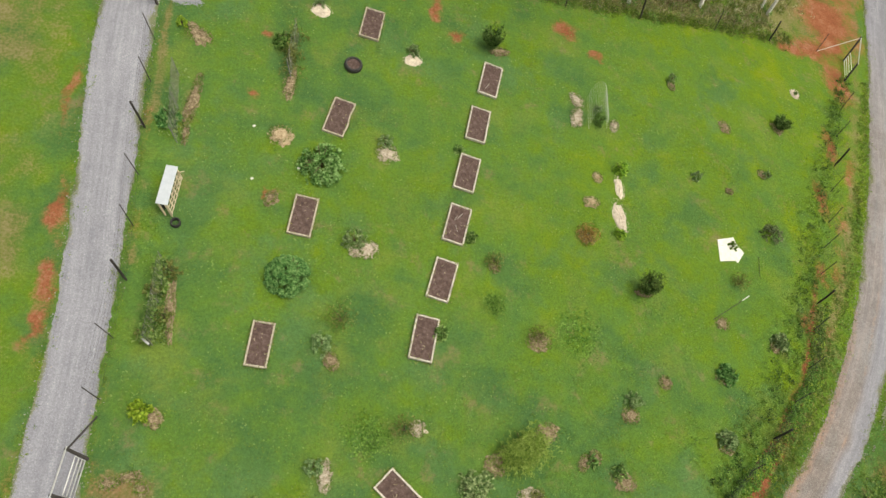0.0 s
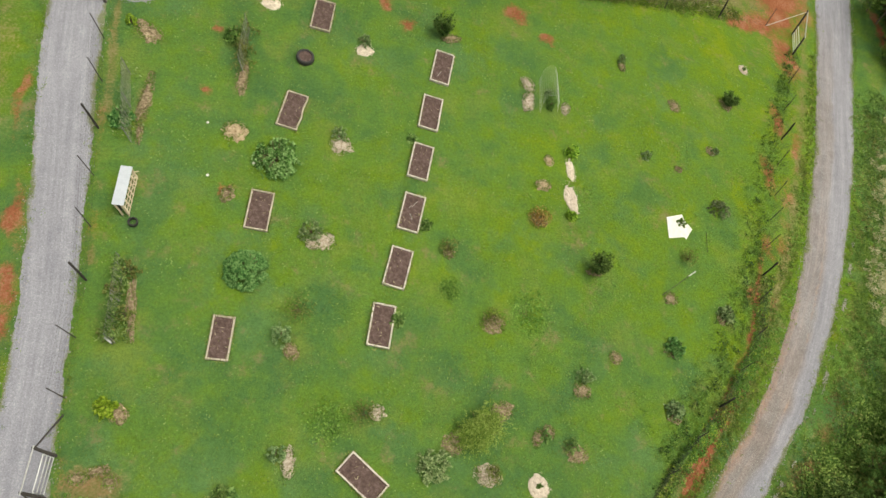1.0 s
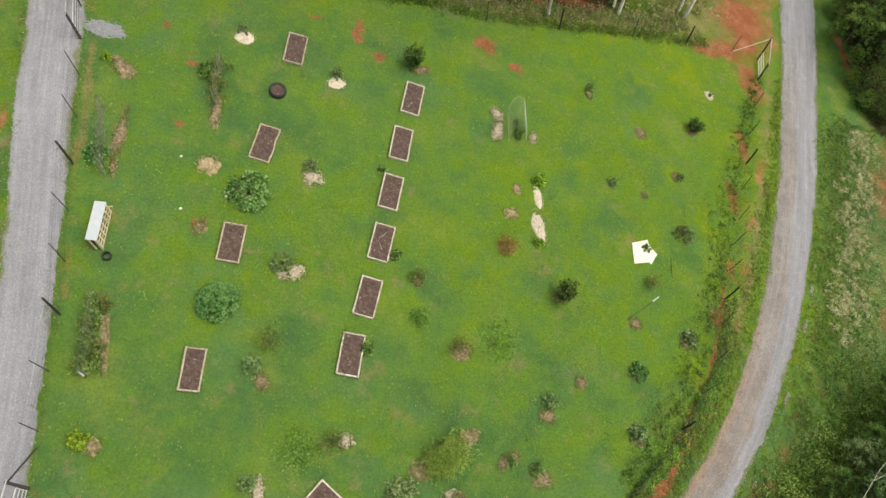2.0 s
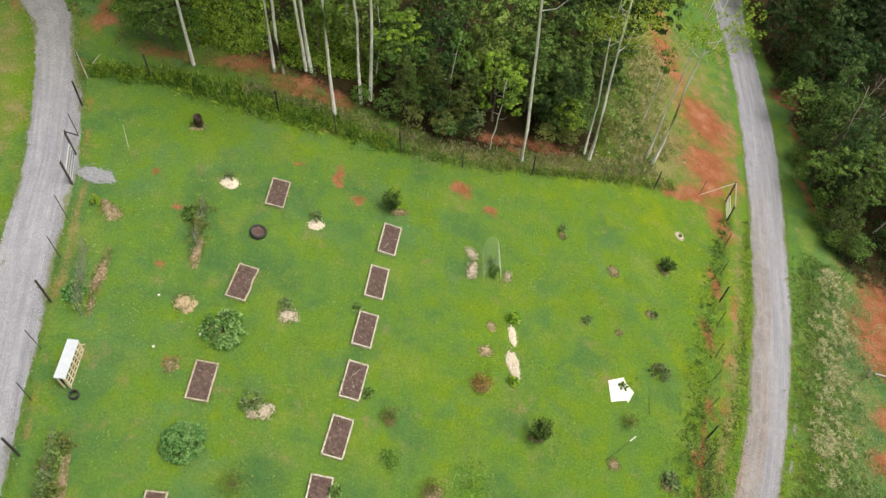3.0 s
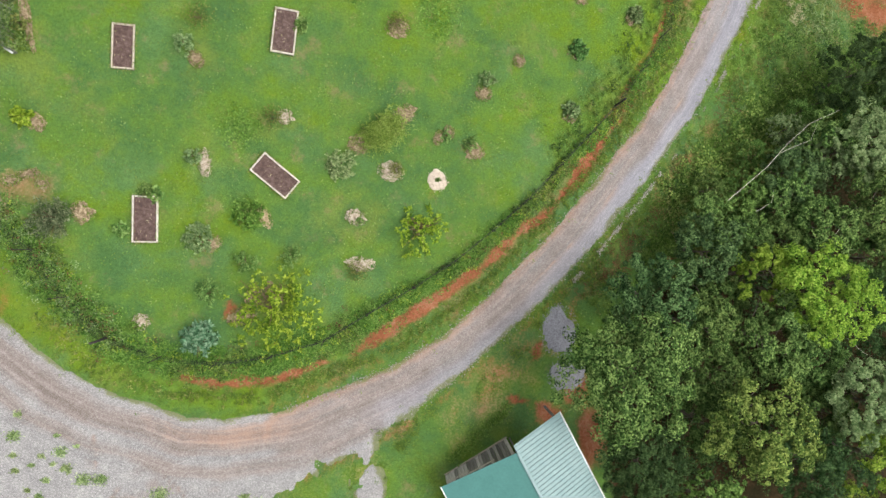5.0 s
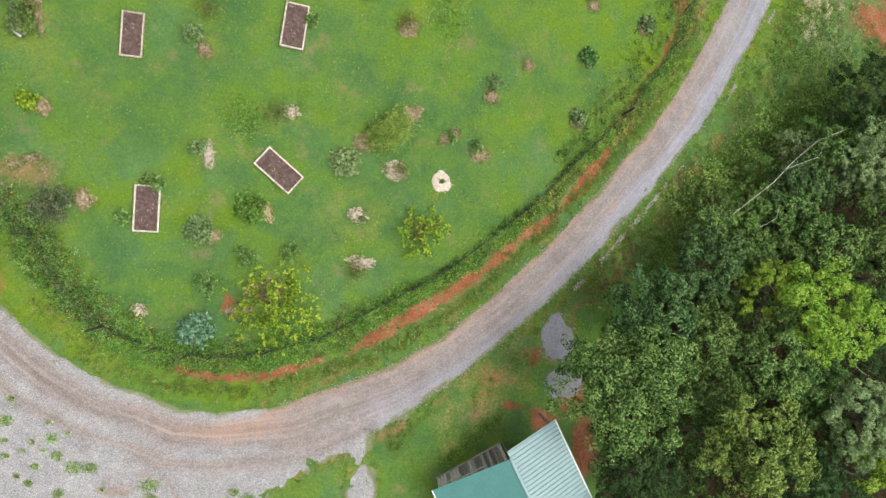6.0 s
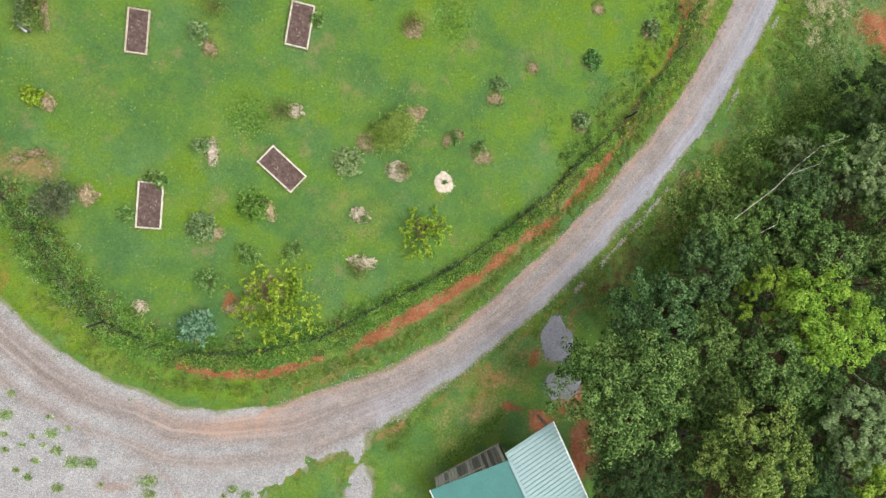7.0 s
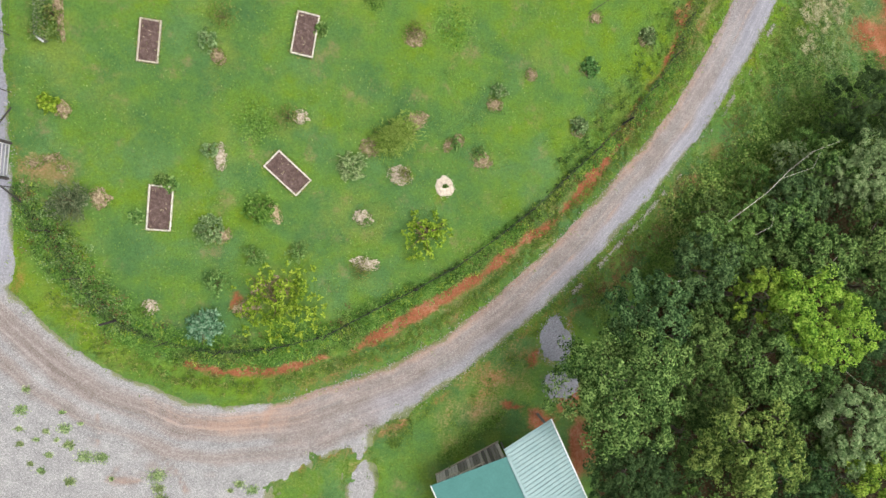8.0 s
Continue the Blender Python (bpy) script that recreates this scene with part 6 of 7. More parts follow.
for x, y, rx, ry, turn in ((-1.5, -1.5, 0.6, 0.5, 20), (-2.7, -1.6, 0.4, 0.5, 0), (-13.2, 30.6, 0.8, 0.55, -30), (-8.3, 20.4, 0.3, 0.5, -20), (-3.3, -2.6, 0.7, 0.5, 0), (-13.9, 5.4, 0.4, 0.28, 0), (-13.1, 5.7, 0.5, 0.22, 10), (-12.5, 5.2, 0.32, 0.3, 0), (-14.5, 3.7, 0.32, 0.8, 0), (6.4, 8.3, 0.7, 0.5, 30), (3.7, 6.6, 0.6, 0.5, 20)):
    mulch(x, y, rx, ry, turn, BARK_MULCH, "thin brown mulch and bare earth in the grass", 240, 0.0, 0.03, 1.3)
mulch(8.1, 4.4, 0.62, 0.64, 0, WHITE_MULCH, "ring of bleached pale mulch round a small plant", 60, 0.2, 0.07, 0.2)
mulch(12.65, 24.3, 0.34, 0.85, 5, CREAM_MULCH, "bleached white mulch spread in a long strip", 80, 0.0, 0.06, 0.5)
mulch(12.4, 22.1, 0.46, 1.2, 5, WHITE_MULCH, "bleached white mulch spread in a long strip", 120, 0.0, 0.07, 0.5)
mulch(29.5, 36.3, 0.42, 0.48, 0, WHITE_MULCH, "ring of bleached pale mulch round a small plant", 80, 0.35, 0.07, 0.2)


# ---- garden plants ----
def stems(r, n, spread_, high, thick=0.012):
    pieces = []
    for _ in range(n):
        a, s = r.uniform(0, 6.28), r.uniform(0.2, 1) * spread_
        pieces.append(rod([(0, 0, -0.1), (math.cos(a) * s * 0.4, math.sin(a) * s * 0.4, high * 0.55), (math.cos(a) * s, math.sin(a) * s, high * r.uniform(0.75, 1.0))], [thick, thick * 0.8, thick * 0.4], 5, False))
    return pieces


def shrub(x, y, wide, high, style, leaf, label, group="garden shrubs", name="garden_shrub"):
    """A planted shrub: stems and a mass of separate leaves in the given habit."""
    r = np.random.default_rng(int(abs(x * 977 + y * 131)) + 11)
    t = thing(name, Matrix.Translation(stand(x, y)), label, "shrub", group)
    if style == "dome":
        lobes = np.concatenate([ball(r, 130, 0.0) * np.array([wide * 0.88, wide * 0.88, high * 0.75]), r.uniform(0.10, 0.16, (130, 1)) * wide], 1)
        P, N = billows(r, lobes, 7, 13, 0.5)
        me = leaf_mesh("foliage", P, N + np.array([0, 0, 1.2]), 0.15, 0.07, r, 0.2, 0.35)
    elif style == "leafy":
        n = int(12 + 88 * wide ** 1.5)
        D = ball(r, n, 0.0)
        C = D * np.array([wide * 0.9, wide * 0.9, high * 0.7]) * r.uniform(0.45, 1.0, (n, 1))
        A = D * 0.6 + np.array([0, 0, 0.8])
        me = rosettes("foliage", C, A / np.linalg.norm(A, axis=1, keepdims=True), 15, 0.24, 0.13, r, 0.8)
    elif style == "fingers":
        n = 76
        D = ball(r, n, 0.1)
        C = D * np.array([wide * 0.8, wide * 0.8, high * 0.8]) * r.uniform(0.5, 1.0, (n, 1))
        A = D * 0.9 + np.array([0, 0, 0.5])
        me = rosettes("foliage", C, A / np.linalg.norm(A, axis=1, keepdims=True), 22, 0.30, 0.10, r, 0.6)
    elif style == "spiky":
        n = int(26 + 40 * wide)
        a, s = r.uniform(0, 6.28, n), np.sqrt(r.uniform(0, 1, n)) * wide
        P, N = [], []
        for k in range(n):
            top = np.array([math.cos(a[k]) * s[k], math.sin(a[k]) * s[k], high * r.uniform(0.55, 1.0)])
            q = r.uniform(0.25, 1.0, 34)[:, None]
            P.append(top * q ** np.array([0.8, 0.8, 1.0]) + r.normal(0, 0.05, (34, 3)))
            N.append(r.normal(0, 0.8, (34, 3)) + np.array([0, 0, 0.6]))
        me = leaf_mesh("foliage", np.concatenate(P), np.concatenate(N), 0.19, 0.055, r)
    elif style == "open":
        n = int(16 + 24 * wide)
        D = ball(r, n, 0.0) * np.array([wide, wide, high]) * r.uniform(0.5, 1.0, (n, 1))
        P, N = billows(r, np.concatenate([D, np.full((n, 1), wide * 0.16)], 1), 3, 8, 0.7)
        me = leaf_mesh("foliage", P, N, 0.12, 0.07, r)
    elif style == "clusters":
        n = int((62 if wide > 2.5 else 36 if wide > 1.5 else 46) * (0.4 + wide))
        D = ball(r, n, 0.05)
        C = D * np.array([wide, wide, high]) * r.uniform(0.3, 1.0, (n, 1))
        A = D * 0.5 + np.array([0, 0, 0.9])
        me = rosettes("foliage", C, A / np.linalg.norm(A, axis=1, keepdims=True), 13, 0.24, 0.105, r, 0.85)
    elif style == "weep":
        n, k = 520, 13
        a = r.uniform(0, 6.28, n)
        reach = wide * r.uniform(0.25, 0.6, n)
        q = np.linspace(0.08, 1, k)
        R = reach[:, None] * q[None]
        u = r.uniform(-1, 1, (n, 1)) * wide * 0.62
        v = r.normal(0, 0.30, (n, 1))
        rise = high * r.uniform(0.6, 1.1, n) * (1.1 - 0.4 * np.abs(u[:, 0]) / wide)
        Z = rise[:, None] * np.sin(np.minimum(0.7 + q * 2.1, 2.8))[None] + 0.05
        c, d = math.cos(radians(32)), math.sin(radians(32))
        X, Y = u + np.cos(a)[:, None] * R, v + np.sin(a)[:, None] * R - 0.25 * R
        P = np.stack([X * c - Y * d, X * d + Y * c, Z], -1).reshape(-1, 3) + r.normal(0, 0.03, (n * k, 3))
        A = np.repeat(a, k)
        me = leaf_mesh("foliage", P, np.stack([np.cos(A) * 0.5, np.sin(A) * 0.5, np.full(n * k, 0.9)], 1), 0.24, 0.03, r)
    elif style == "tips":
        n = 84
        D = ball(r, n, 0.1)
        C = D * np.array([wide * 0.9, wide * 0.9, high * 0.8]) * r.uniform(0.6, 1.0, (n, 1))
        A = D * 0.6 + np.array([0, 0, 0.8])
        me = rosettes("foliage", C, A / np.linalg.norm(A, axis=1, keepdims=True), 18, 0.19, 0.09, r, 0.6)
    else:
        n = 260 if leaf is not LEAF_DRY else 620
        a, q = r.uniform(0, 6.28, n), r.uniform(0.2, 1.0, n)
        P = np.stack([np.cos(a) * wide * q, np.sin(a) * wide * q, high * r.uniform(0.2, 1.0, n)], 1)
        me = leaf_mesh("foliage", P, r.normal(0, 0.8, (n, 3)) + np.array([0, 0, 0.6]), 0.13, 0.06, r)
    for piece in stems(r, 6 if wide < 0.6 else 9, wide * 0.8, high * 0.85, 0.014 if wide < 1.2 else 0.03):
        part("stem", tube_mesh("stem", [piece]), STEM, t)
    part("foliage", me, leaf, t)
    return t


shrub(-5.72, 22.85, 1.6, 1.2, "leafy", LEAF_SQUASH, "wide leafy bright green plant spilling over a bed")
shrub(-7.1, 15.85, 1.2, 1.3, "dome", LEAF_GREEN_BUSH, "round dense green bush standing on the lawn")
shrub(4.7, 33.8, 0.8, 1.9, "spiky", LEAF_SHADE, "dark upright evergreen shrub behind a raised bed")
shrub(13.35, 17.1, 0.78, 1.9, "spiky", LEAF_SHADE, "dark upright evergreen shrub on the lawn")
shrub(26.9, 32.3, 0.7, 1.0, "spiky", LEAF_SHADE, "dark arching shrub with bark mulch below")
shrub(-14.2, 31.2, 0.42, 0.6, "open", LEAF_YELLOW, "small yellow green shrub by bare clay")
shrub(-13.1, 8.6, 0.55, 0.9, "leafy", LEAF_YELLOW, "yellow green leafy shrub by the lane fence")
shrub(-12.0, 3.3, 1.3, 1.4, "spiky", LEAF_GREY, "feathery grey green shrub near the gate")
shrub(5.05, 7.35, 1.6, 1.0, "weep", LEAF_WEEP, "arching yellow green grassy clump")
shrub(2.6, 5.6, 1.1, 0.9, "tips", LEAF_TIPS, "round bush of pale leaf clusters")
shrub(-5.2, 1.85, 0.95, 0.9, "tips", LEAF_SAGE, "loose sage green shrub beside brown mulch")
shrub(-2.5, 2.95, 1.05, 1.0, "clusters", LEAF_BRIGHT, "bright green open shrub beside pale mulch")
shrub(6.8, 1.5, 1.75, 1.9, "clusters", LEAF_YELLOW, "open young tree with scattered yellow green leaves", "young garden trees", "young_tree")
shrub(-1.6, -2.35, 2.9, 1.9, "clusters", LEAF_YELLOW, "wide young tree with yellow green leaf clusters", "young garden trees", "young_tree")
shrub(12.85, 25.6, 0.5, 1.0, "leafy", LEAF_LIME, "bright green leafy plant beside pale mulch")
shrub(12.2, 20.8, 0.38, 0.6, "leafy", LEAF_LIME, "bright green leafy plant beside pale mulch")
shrub(-5.6, -3.5, 1.25, 1.2, "fingers", LEAF_BLUE, "blue green large leaved plant inside the fence")
shrub(10.0, 20.4, 0.75, 0.6, "loose", LEAF_DRY, "withered orange brown plant on the lawn")
shrub(17.7, 12.2, 0.7, 0.8, "leafy", LEAF_GREEN_BUSH, "blue green leafy shrub with bark mulch")
shrub(23.4, 22.4, 0.85, 0.9, "open", LEAF_GREY, "grey green twiggy shrub near the drive fence")
shrub(16.8, 8.4, 0.6, 0.9, "leafy", LEAF_SAGE, "blue green shrub at the fence weeds")
shrub(21.9, 14.6, 0.65, 0.9, "leafy", LEAF_SAGE, "grey green shrub at the fence weeds")
for x, y, w, h in ((-6.5, 34.5, 0.4, 0.6), (-0.6, 32.1, 0.5, 0.7), (-2.2, 24.8, 0.55, 0.8), (-3.7, 18.4, 0.75, 0.9), (18.1, 34.4, 0.35, 0.8), (18.6, 26.2, 0.42, 0.5), (-5.2, 6.3, 0.55, 0.7), (-5.2, 12.3, 0.7, 0.7), (11.6, 10.3, 0.55, 0.7), (24.4, 27.4, 0.4, 0.5)):
    shrub(x, y, w, h, "open", LEAF_SAGE, "small open green shrub in its mulch")
for x, y, w, h in ((-0.9, 8.2, 0.75, 0.8), (-4.2, 13.7, 0.85, 0.9), (4.1, 17.9, 0.6, 0.7), (20.0, 18.4, 0.6, 0.8), (3.1, -0.6, 0.65, 0.7), (6.4, 13.6, 0.65, 0.7), (5.7, 5.1, 0.5, 0.5)):
    shrub(x, y, w, h, "loose", LEAF_OLIVE, "twiggy olive green shrub in its mulch")
for x, y, w, h in ((-2.9, 0.4, 0.75, 0.8), (-0.6, 0.5, 0.7, 0.7), (-4.9, -1.1, 0.75, 0.9), (3.4, 2.3, 0.28, 0.4), (8.1, 4.4, 0.2, 0.3), (29.5, 36.3, 0.2, 0.35), (10.2, 6.5, 0.5, 0.4), (8.8, 7.0, 0.4, 0.5)):
    shrub(x, y, w, h, "open", LEAF_GARDEN, "small green shrub in the lower garden")
for x, y, w, h in ((20.16, 21.10, 0.38, 0.4), (-8.75, -2.6, 0.45, 0.4)):
    shrub(x, y, w, h, "open", LEAF_BRIGHT, "bright green shrub beside its mulch")
for x, y, w, h in ((-7.6, 4.5, 0.42, 0.4), (-7.2, 4.3, 0.4, 0.35), (-9.0, 2.6, 0.4, 0.4), (0.95, 13.4, 0.45, 0.4), (2.8, 19.3, 0.35, 0.35), (2.2, 25.2, 0.28, 0.3)):
    shrub(x, y, w, h, "leafy", LEAF_GARDEN, "leafy vegetable plant at the edge of a bed", "bed plants", "vegetable_plant")

# clover patches
for x, y, rad in ((-2.7, 7.8, 1.1), (8.8, 14.0, 1.3), (4.0, 15.4, 0.6)):
    n = 420
    a, q = gr.uniform(0, 6.28, n), np.sqrt(gr.uniform(0, 1, n)) * rad * (1 + 0.25 * gr.normal(0, 1, n))
    X, Y = x + np.cos(a) * q, y + np.sin(a) * q
    lone("clover_patch", leaf_mesh("clover_patch", np.stack([X, Y, lie(X, Y) + 0.07], 1), np.tile([0, 0, 1.0], (n, 1)), 0.15, 0.09, gr), LEAF_BRIGHT, "bright green clover patch in the lawn", "weeds", kind="stuff")


# ---- trellis rows with climbers ----
def trellis(a, b, label, leaf, leaves, lean=0.0, high=1.5, density=1.0, dry=False):
    r = np.random.default_rng(int(abs(a[0] * 100 + a[1])))
    t = thing("trellis", Matrix.Identity(4), label, "trellis", "trellis rows")
    A, B = stand(*a), stand(*b)
    n = max(2, int((B - A).length / 1.8) + 1)
    for k in range(n):
        p = A.lerp(B, k / (n - 1))
        p.z = float(lie(p.x, p.y))
        bar("trellis_post", p - Vector((0, 0, 0.2)), p + Vector((0, 0, high)), 0.022, STEEL, t)
    for h in (0.4, 0.8, 1.15, high - 0.03):
        bar("wire", A + Vector((0, 0, h)), B + Vector((0, 0, h)), 0.006, STEEL, t, sides=4)
    m = int((B - A).length / 0.10)
    pieces = []
    for k in range(m):
        p = A.lerp(B, (k + 0.5) / m)
        pieces.append(rod([p, p + Vector((r.normal(0, 0.03), r.normal(0, 0.03), high))], [0.008, 0.008], 3, False))
    part("mesh_panel", mesh_of("mesh_panel", *joined(pieces)), STICK, t, "dry grey stems and wire")
    q = r.uniform(0, 1, leaves)
    q = q[lumps(q * 9.0, q * 0 + a[1], 1.0, 3) + r.uniform(-0.6, 0.9, leaves) > 0]
    leaves = len(q)
    w = r.normal(0, 0.30, leaves) * (0.8 + 0.7 * lumps(q * 7.0, q * 0 + a[0], 1.0, 5))
    d = (B - A).normalized()
    P = np.stack([A.x + (B.x - A.x) * q - d.y * w, A.y + (B.y - A.y) * q + d.x * w], 1)
    P = np.concatenate([P, (lie(P[:, 0], P[:, 1]) + r.uniform(0.1, 1.0, leaves) * high * np.exp(-(w / 0.6) ** 2))[:, None]], 1)
    part("climber", leaf_mesh("climber", P, r.normal(0, 0.7, (leaves, 3)) + np.array([0, 0, 0.8]), 0.17, 0.09, r), leaf, t, "climbing plant on the wires", kind="stuff")
    return t


trellis((-13.9, 27.6), (-13.45, 23.2), "bare wire trellis with a sparse grey climber", LEAF_SAGE, 480)
mulch(-12.95, 26.1, 0.3, 1.7, -6, BARK_MULCH, "tan straw mulch strewn along a trellis", 420, 0.0, 0.02, 1.5)
mulch(-13.1, 23.8, 0.2, 0.7, 0, BARK_MULCH, "tan straw mulch strewn along a trellis", 90)
trellis((-7.6, 31.7), (-7.85, 28.6), "wire trellis with an olive climber on it", LEAF_OLIVE, 800)
trellis((-12.95, 16.0), (-13.05, 11.8), "wire trellis thick with a green berry climber", LEAF_GARDEN, 1700)
for x, y, w in ((-12.6, 15.6, 0.5), (-13.3, 14.4, 0.55), (-12.7, 13.2, 0.45), (-13.35, 12.2, 0.5)):
    shrub(x, y, w, 1.2, "open", LEAF_OLIVE, "olive berry shoots spilling from a trellis row")
mulch(-12.5, 13.6, 0.26, 1.7, 3, BARK_MULCH, "tan and rusty mulch strewn along a berry row", 160)
p = thing("trellis_bar", Matrix.Translation(stand(-13.24, 11.83, 0.5)) @ Matrix.Rotation(radians(-38), 4, "Z"), "short pale board at a trellis end", "board")
part("bar", box((0.55, 0.1, 0.06), (0, 0, 0), 0.01), GALVANISED, p)
part("peg", box((0.05, 0.05, 0.7), (0.1, 0, -0.36), 0.005), STEEL, p)
shrub(-8.4, 31.0, 0.7, 1.0, "leafy", LEAF, "dark leafy climber heaped beside a trellis")
shrub(-14.1, 24.6, 0.75, 0.8, "leafy", LEAF_GREEN_BUSH, "green leafy plant beside a wire trellis")


def arch(a, b, c, d, label):
    """A wire panel bent into a tunnel between two base lines a-b and c-d."""
    t = thing("arch_trellis", Matrix.Identity(4), label, "trellis", "trellis rows")
    A, B, C, D = (stand(*p) for p in (a, b, c, d))
    ts = np.linspace(0, math.pi, 15)

    def at(u, s):
        p, q = A.lerp(B, u), C.lerp(D, u)
        w = (1 - math.cos(s)) / 2
        return p.lerp(q, w) + Vector((0, 0, 1.9 * math.sin(s) ** 0.75))
    for u in np.linspace(0, 1, 12):
        part("hoop", mesh_of("hoop", *rod([at(u, s) for s in ts], [0.0045] * 15, 3, False)), GALVANISED, t)
    for s in [*ts, *np.linspace(2.3, 3.1, 9)]:
        part("long_wire", mesh_of("long_wire", *rod([at(0, s), at(1, s)], [0.0045, 0.0045], 3, False)), GALVANISED, t)
    return t


arch((11.05, 28.6), (11.2, 31.0), (12.35, 28.9), (12.5, 31.3), "arched wire panel tunnel over the grass")
for y, w in ((29.3, 0.5), (30.2, 0.4)):
    shrub(11.85, y, w, 0.7, "open", LEAF, "dark climber under the wire arch")


# ---- tyres, barrel, stand and other loose things ----
def tyre(x, y, rad, wide, label, soil=True, tilt=1.0, lean=None):
    t = thing("tyre", lean if lean is not None else laid(x, y), label, "tyre")
    k, prof = 40, [(0.72, 0.0), (0.88, -0.02), (0.97, 0.12), (1.0, 0.5), (0.97, 0.88), (0.88, 1.02), (0.76, 1.0), (0.70, 0.9), (0.70, 0.1)]
    V, F = [], []
    for i in range(k):
        a = 2 * math.pi * i / k
        for q, z in prof:
            g = 0.97 if (q > 0.96 and i % 2) else 1.0
            V.append((math.cos(a) * q * rad * g, math.sin(a) * q * rad * g, z * wide))
    m = len(prof)
    for i in range(k):
        for j in range(m):
            F.append((i * m + j, ((i + 1) % k) * m + j, ((i + 1) % k) * m + (j + 1) % m, i * m + (j + 1) % m))
    part("casing", mesh_of("casing", V, F), RUBBER, t)
    if soil:
        bm = bmesh.new()
        bmesh.ops.create_circle(bm, cap_ends=True, cap_tris=True, radius=rad * 0.78, segments=30)
        bmesh.ops.translate(bm, vec=(0, 0, wide * 0.72), verts=bm.verts)
        part("soil", bm, SOIL, t, "dark soil inside the tyre")
    return t


tyre(-4.3, 30.2, 0.57, 0.34, "large black tyre planter filled with soil")
tyre(-12.88, 18.35, 0.27, 0.3, "small black tyre lying by the timber stand", soil=False)

b = thing("barrel", laid(-8.9, 38.8, tilt=0.3), "dark open rusty barrel on the grass", "barrel")
prof = [(0.29, 0.0), (0.30, 0.28), (0.315, 0.30), (0.30, 0.32), (0.30, 0.58), (0.315, 0.60), (0.30, 0.62), (0.29, 0.88), (0.27, 0.88), (0.27, 0.15), (0.0, 0.14)]
V, F = [], []
for i in range(28):
    for q, z in prof:
        V.append((math.cos(2 * math.pi * i / 28) * q, math.sin(2 * math.pi * i / 28) * q, z))
for i in range(28):
    for j in range(len(prof) - 1):
        F.append((i * len(prof) + j, (i + 1) % 28 * len(prof) + j, (i + 1) % 28 * len(prof) + j + 1, i * len(prof) + j + 1))
part("drum", smooth(mesh_of("drum", V, F)), BARREL, b)
mulch(-8.9, 38.7, 0.5, 0.45, 0, BARK_MULCH, "scorched reddish ground round a barrel", 50, 0.0, 0.02)

# lean-to stand with a white roof and slatted timber front
k = thing("timber_stand", Matrix.Translation(stand(-13.17, 19.89)) @ Matrix.Rotation(radians(-4), 4, "Z"), "slatted timber stand under a white sheet roof", "garden stand")
bm = box((0.6, 2.36, 0.03), (0.0, 0, 0), 0.006, None, Matrix.Rotation(radians(12), 4, "Y"))
bmesh.ops.translate(bm, vec=(0, 0, 1.2), verts=bm.verts)
part("roof_sheet", bm, WHITE_SHEET, k, "white metal roof sheet")
for dy in (-1.1, 1.1):
    for dx, h in ((-0.2, 1.22), (0.12, 1.15)):
        part("post", box((0.08, 0.08, h + 0.3), (dx, dy, h / 2 - 0.15), 0.008), TIMBER, k)
for h in (0.12, 0.40, 0.68, 0.96):
    part("rail", box((0.04, 2.3, 0.07), (0.18, 0, h), 0.006), TIMBER, k)
for dy in (-1.1, -0.73, -0.37, 0.0, 0.37, 0.73, 1.1):
    part("slat", box((0.03, 0.10, 0.98), (0.215, dy, 0.60), 0.006), TIMBER, k)
part("back_board", box((0.03, 2.2, 0.8), (-0.22, 0, 0.55), 0.006), POST_DARK, k, "dark weathered back board")
for dy in (0.25, 0.65, 1.05):
    part("bracket", box((0.40, 0.05, 0.05), (0.38, dy, 0.86), 0.006, None, Matrix.Rotation(radians(-20), 4, "Y")), TIMBER, k)

# white ground sheet with five corners
c = [(-0.84, 0.66), (0.44, 1.0), (0.56, 0.54), (1.01, -0.1), (0.36, -0.91), (0.23, -0.76), (-1.0, -0.95)]
bm = bmesh.new()
lo = [bm.verts.new((x, y, 0.03)) for x, y in c]
hi = [bm.verts.new((x * 0.99, y * 0.99, 0.055)) for x, y in c]
bm.faces.new(hi)
for i in range(len(c)):
    bm.faces.new((lo[i], lo[(i + 1) % len(c)], hi[(i + 1) % len(c)], hi[i]))
bmesh.ops.triangulate(bm, faces=bm.faces)
bmesh.ops.subdivide_edges(bm, edges=bm.edges, cuts=3, use_grid_fill=True)
for v in bm.verts:
    v.co.z += 0.02 * noise.noise(v.co * 2.5)
lone("ground_sheet", bm, MAT_WHITE, "white plastic weed sheet pegged round a small plant", "ground sheet", at=laid(19.98, 20.82))

# leaning pole with a pale head, stake, pale bits
p = thing("leaning_pole", Matrix.Translation(stand(17.41, 15.60)), "dark pole leaning over with a pale tip", "pole")
bar("shaft", (0, 0, -0.2), (1.82, 0.97, 0.98), 0.022, POST_DARK, p)
bar("tip", (1.78, 0.95, 0.96), (2.17, 1.16, 1.17), 0.034, GALVANISED, p, "pale capped tip")
bar("stake", stand(22.02, 20.57, 0.06), stand(21.72, 19.10, 0.09), 0.013, POST_DARK, None)
tagged(bpy.data.objects["stake"], "dark wooden stake lying in the grass", "stake")
for x, y in ((-9.4, 21.5), (-7.0, 22.5), (-9.6, 24.9)):
    s = part("stone", box((0.16, 0.13, 0.09), (0, 0, 0.05), 0.03), MAT_WHITE, None, "small white stone lying on the lawn", laid(x, y, 30))
    tagged(s, "", "stone")


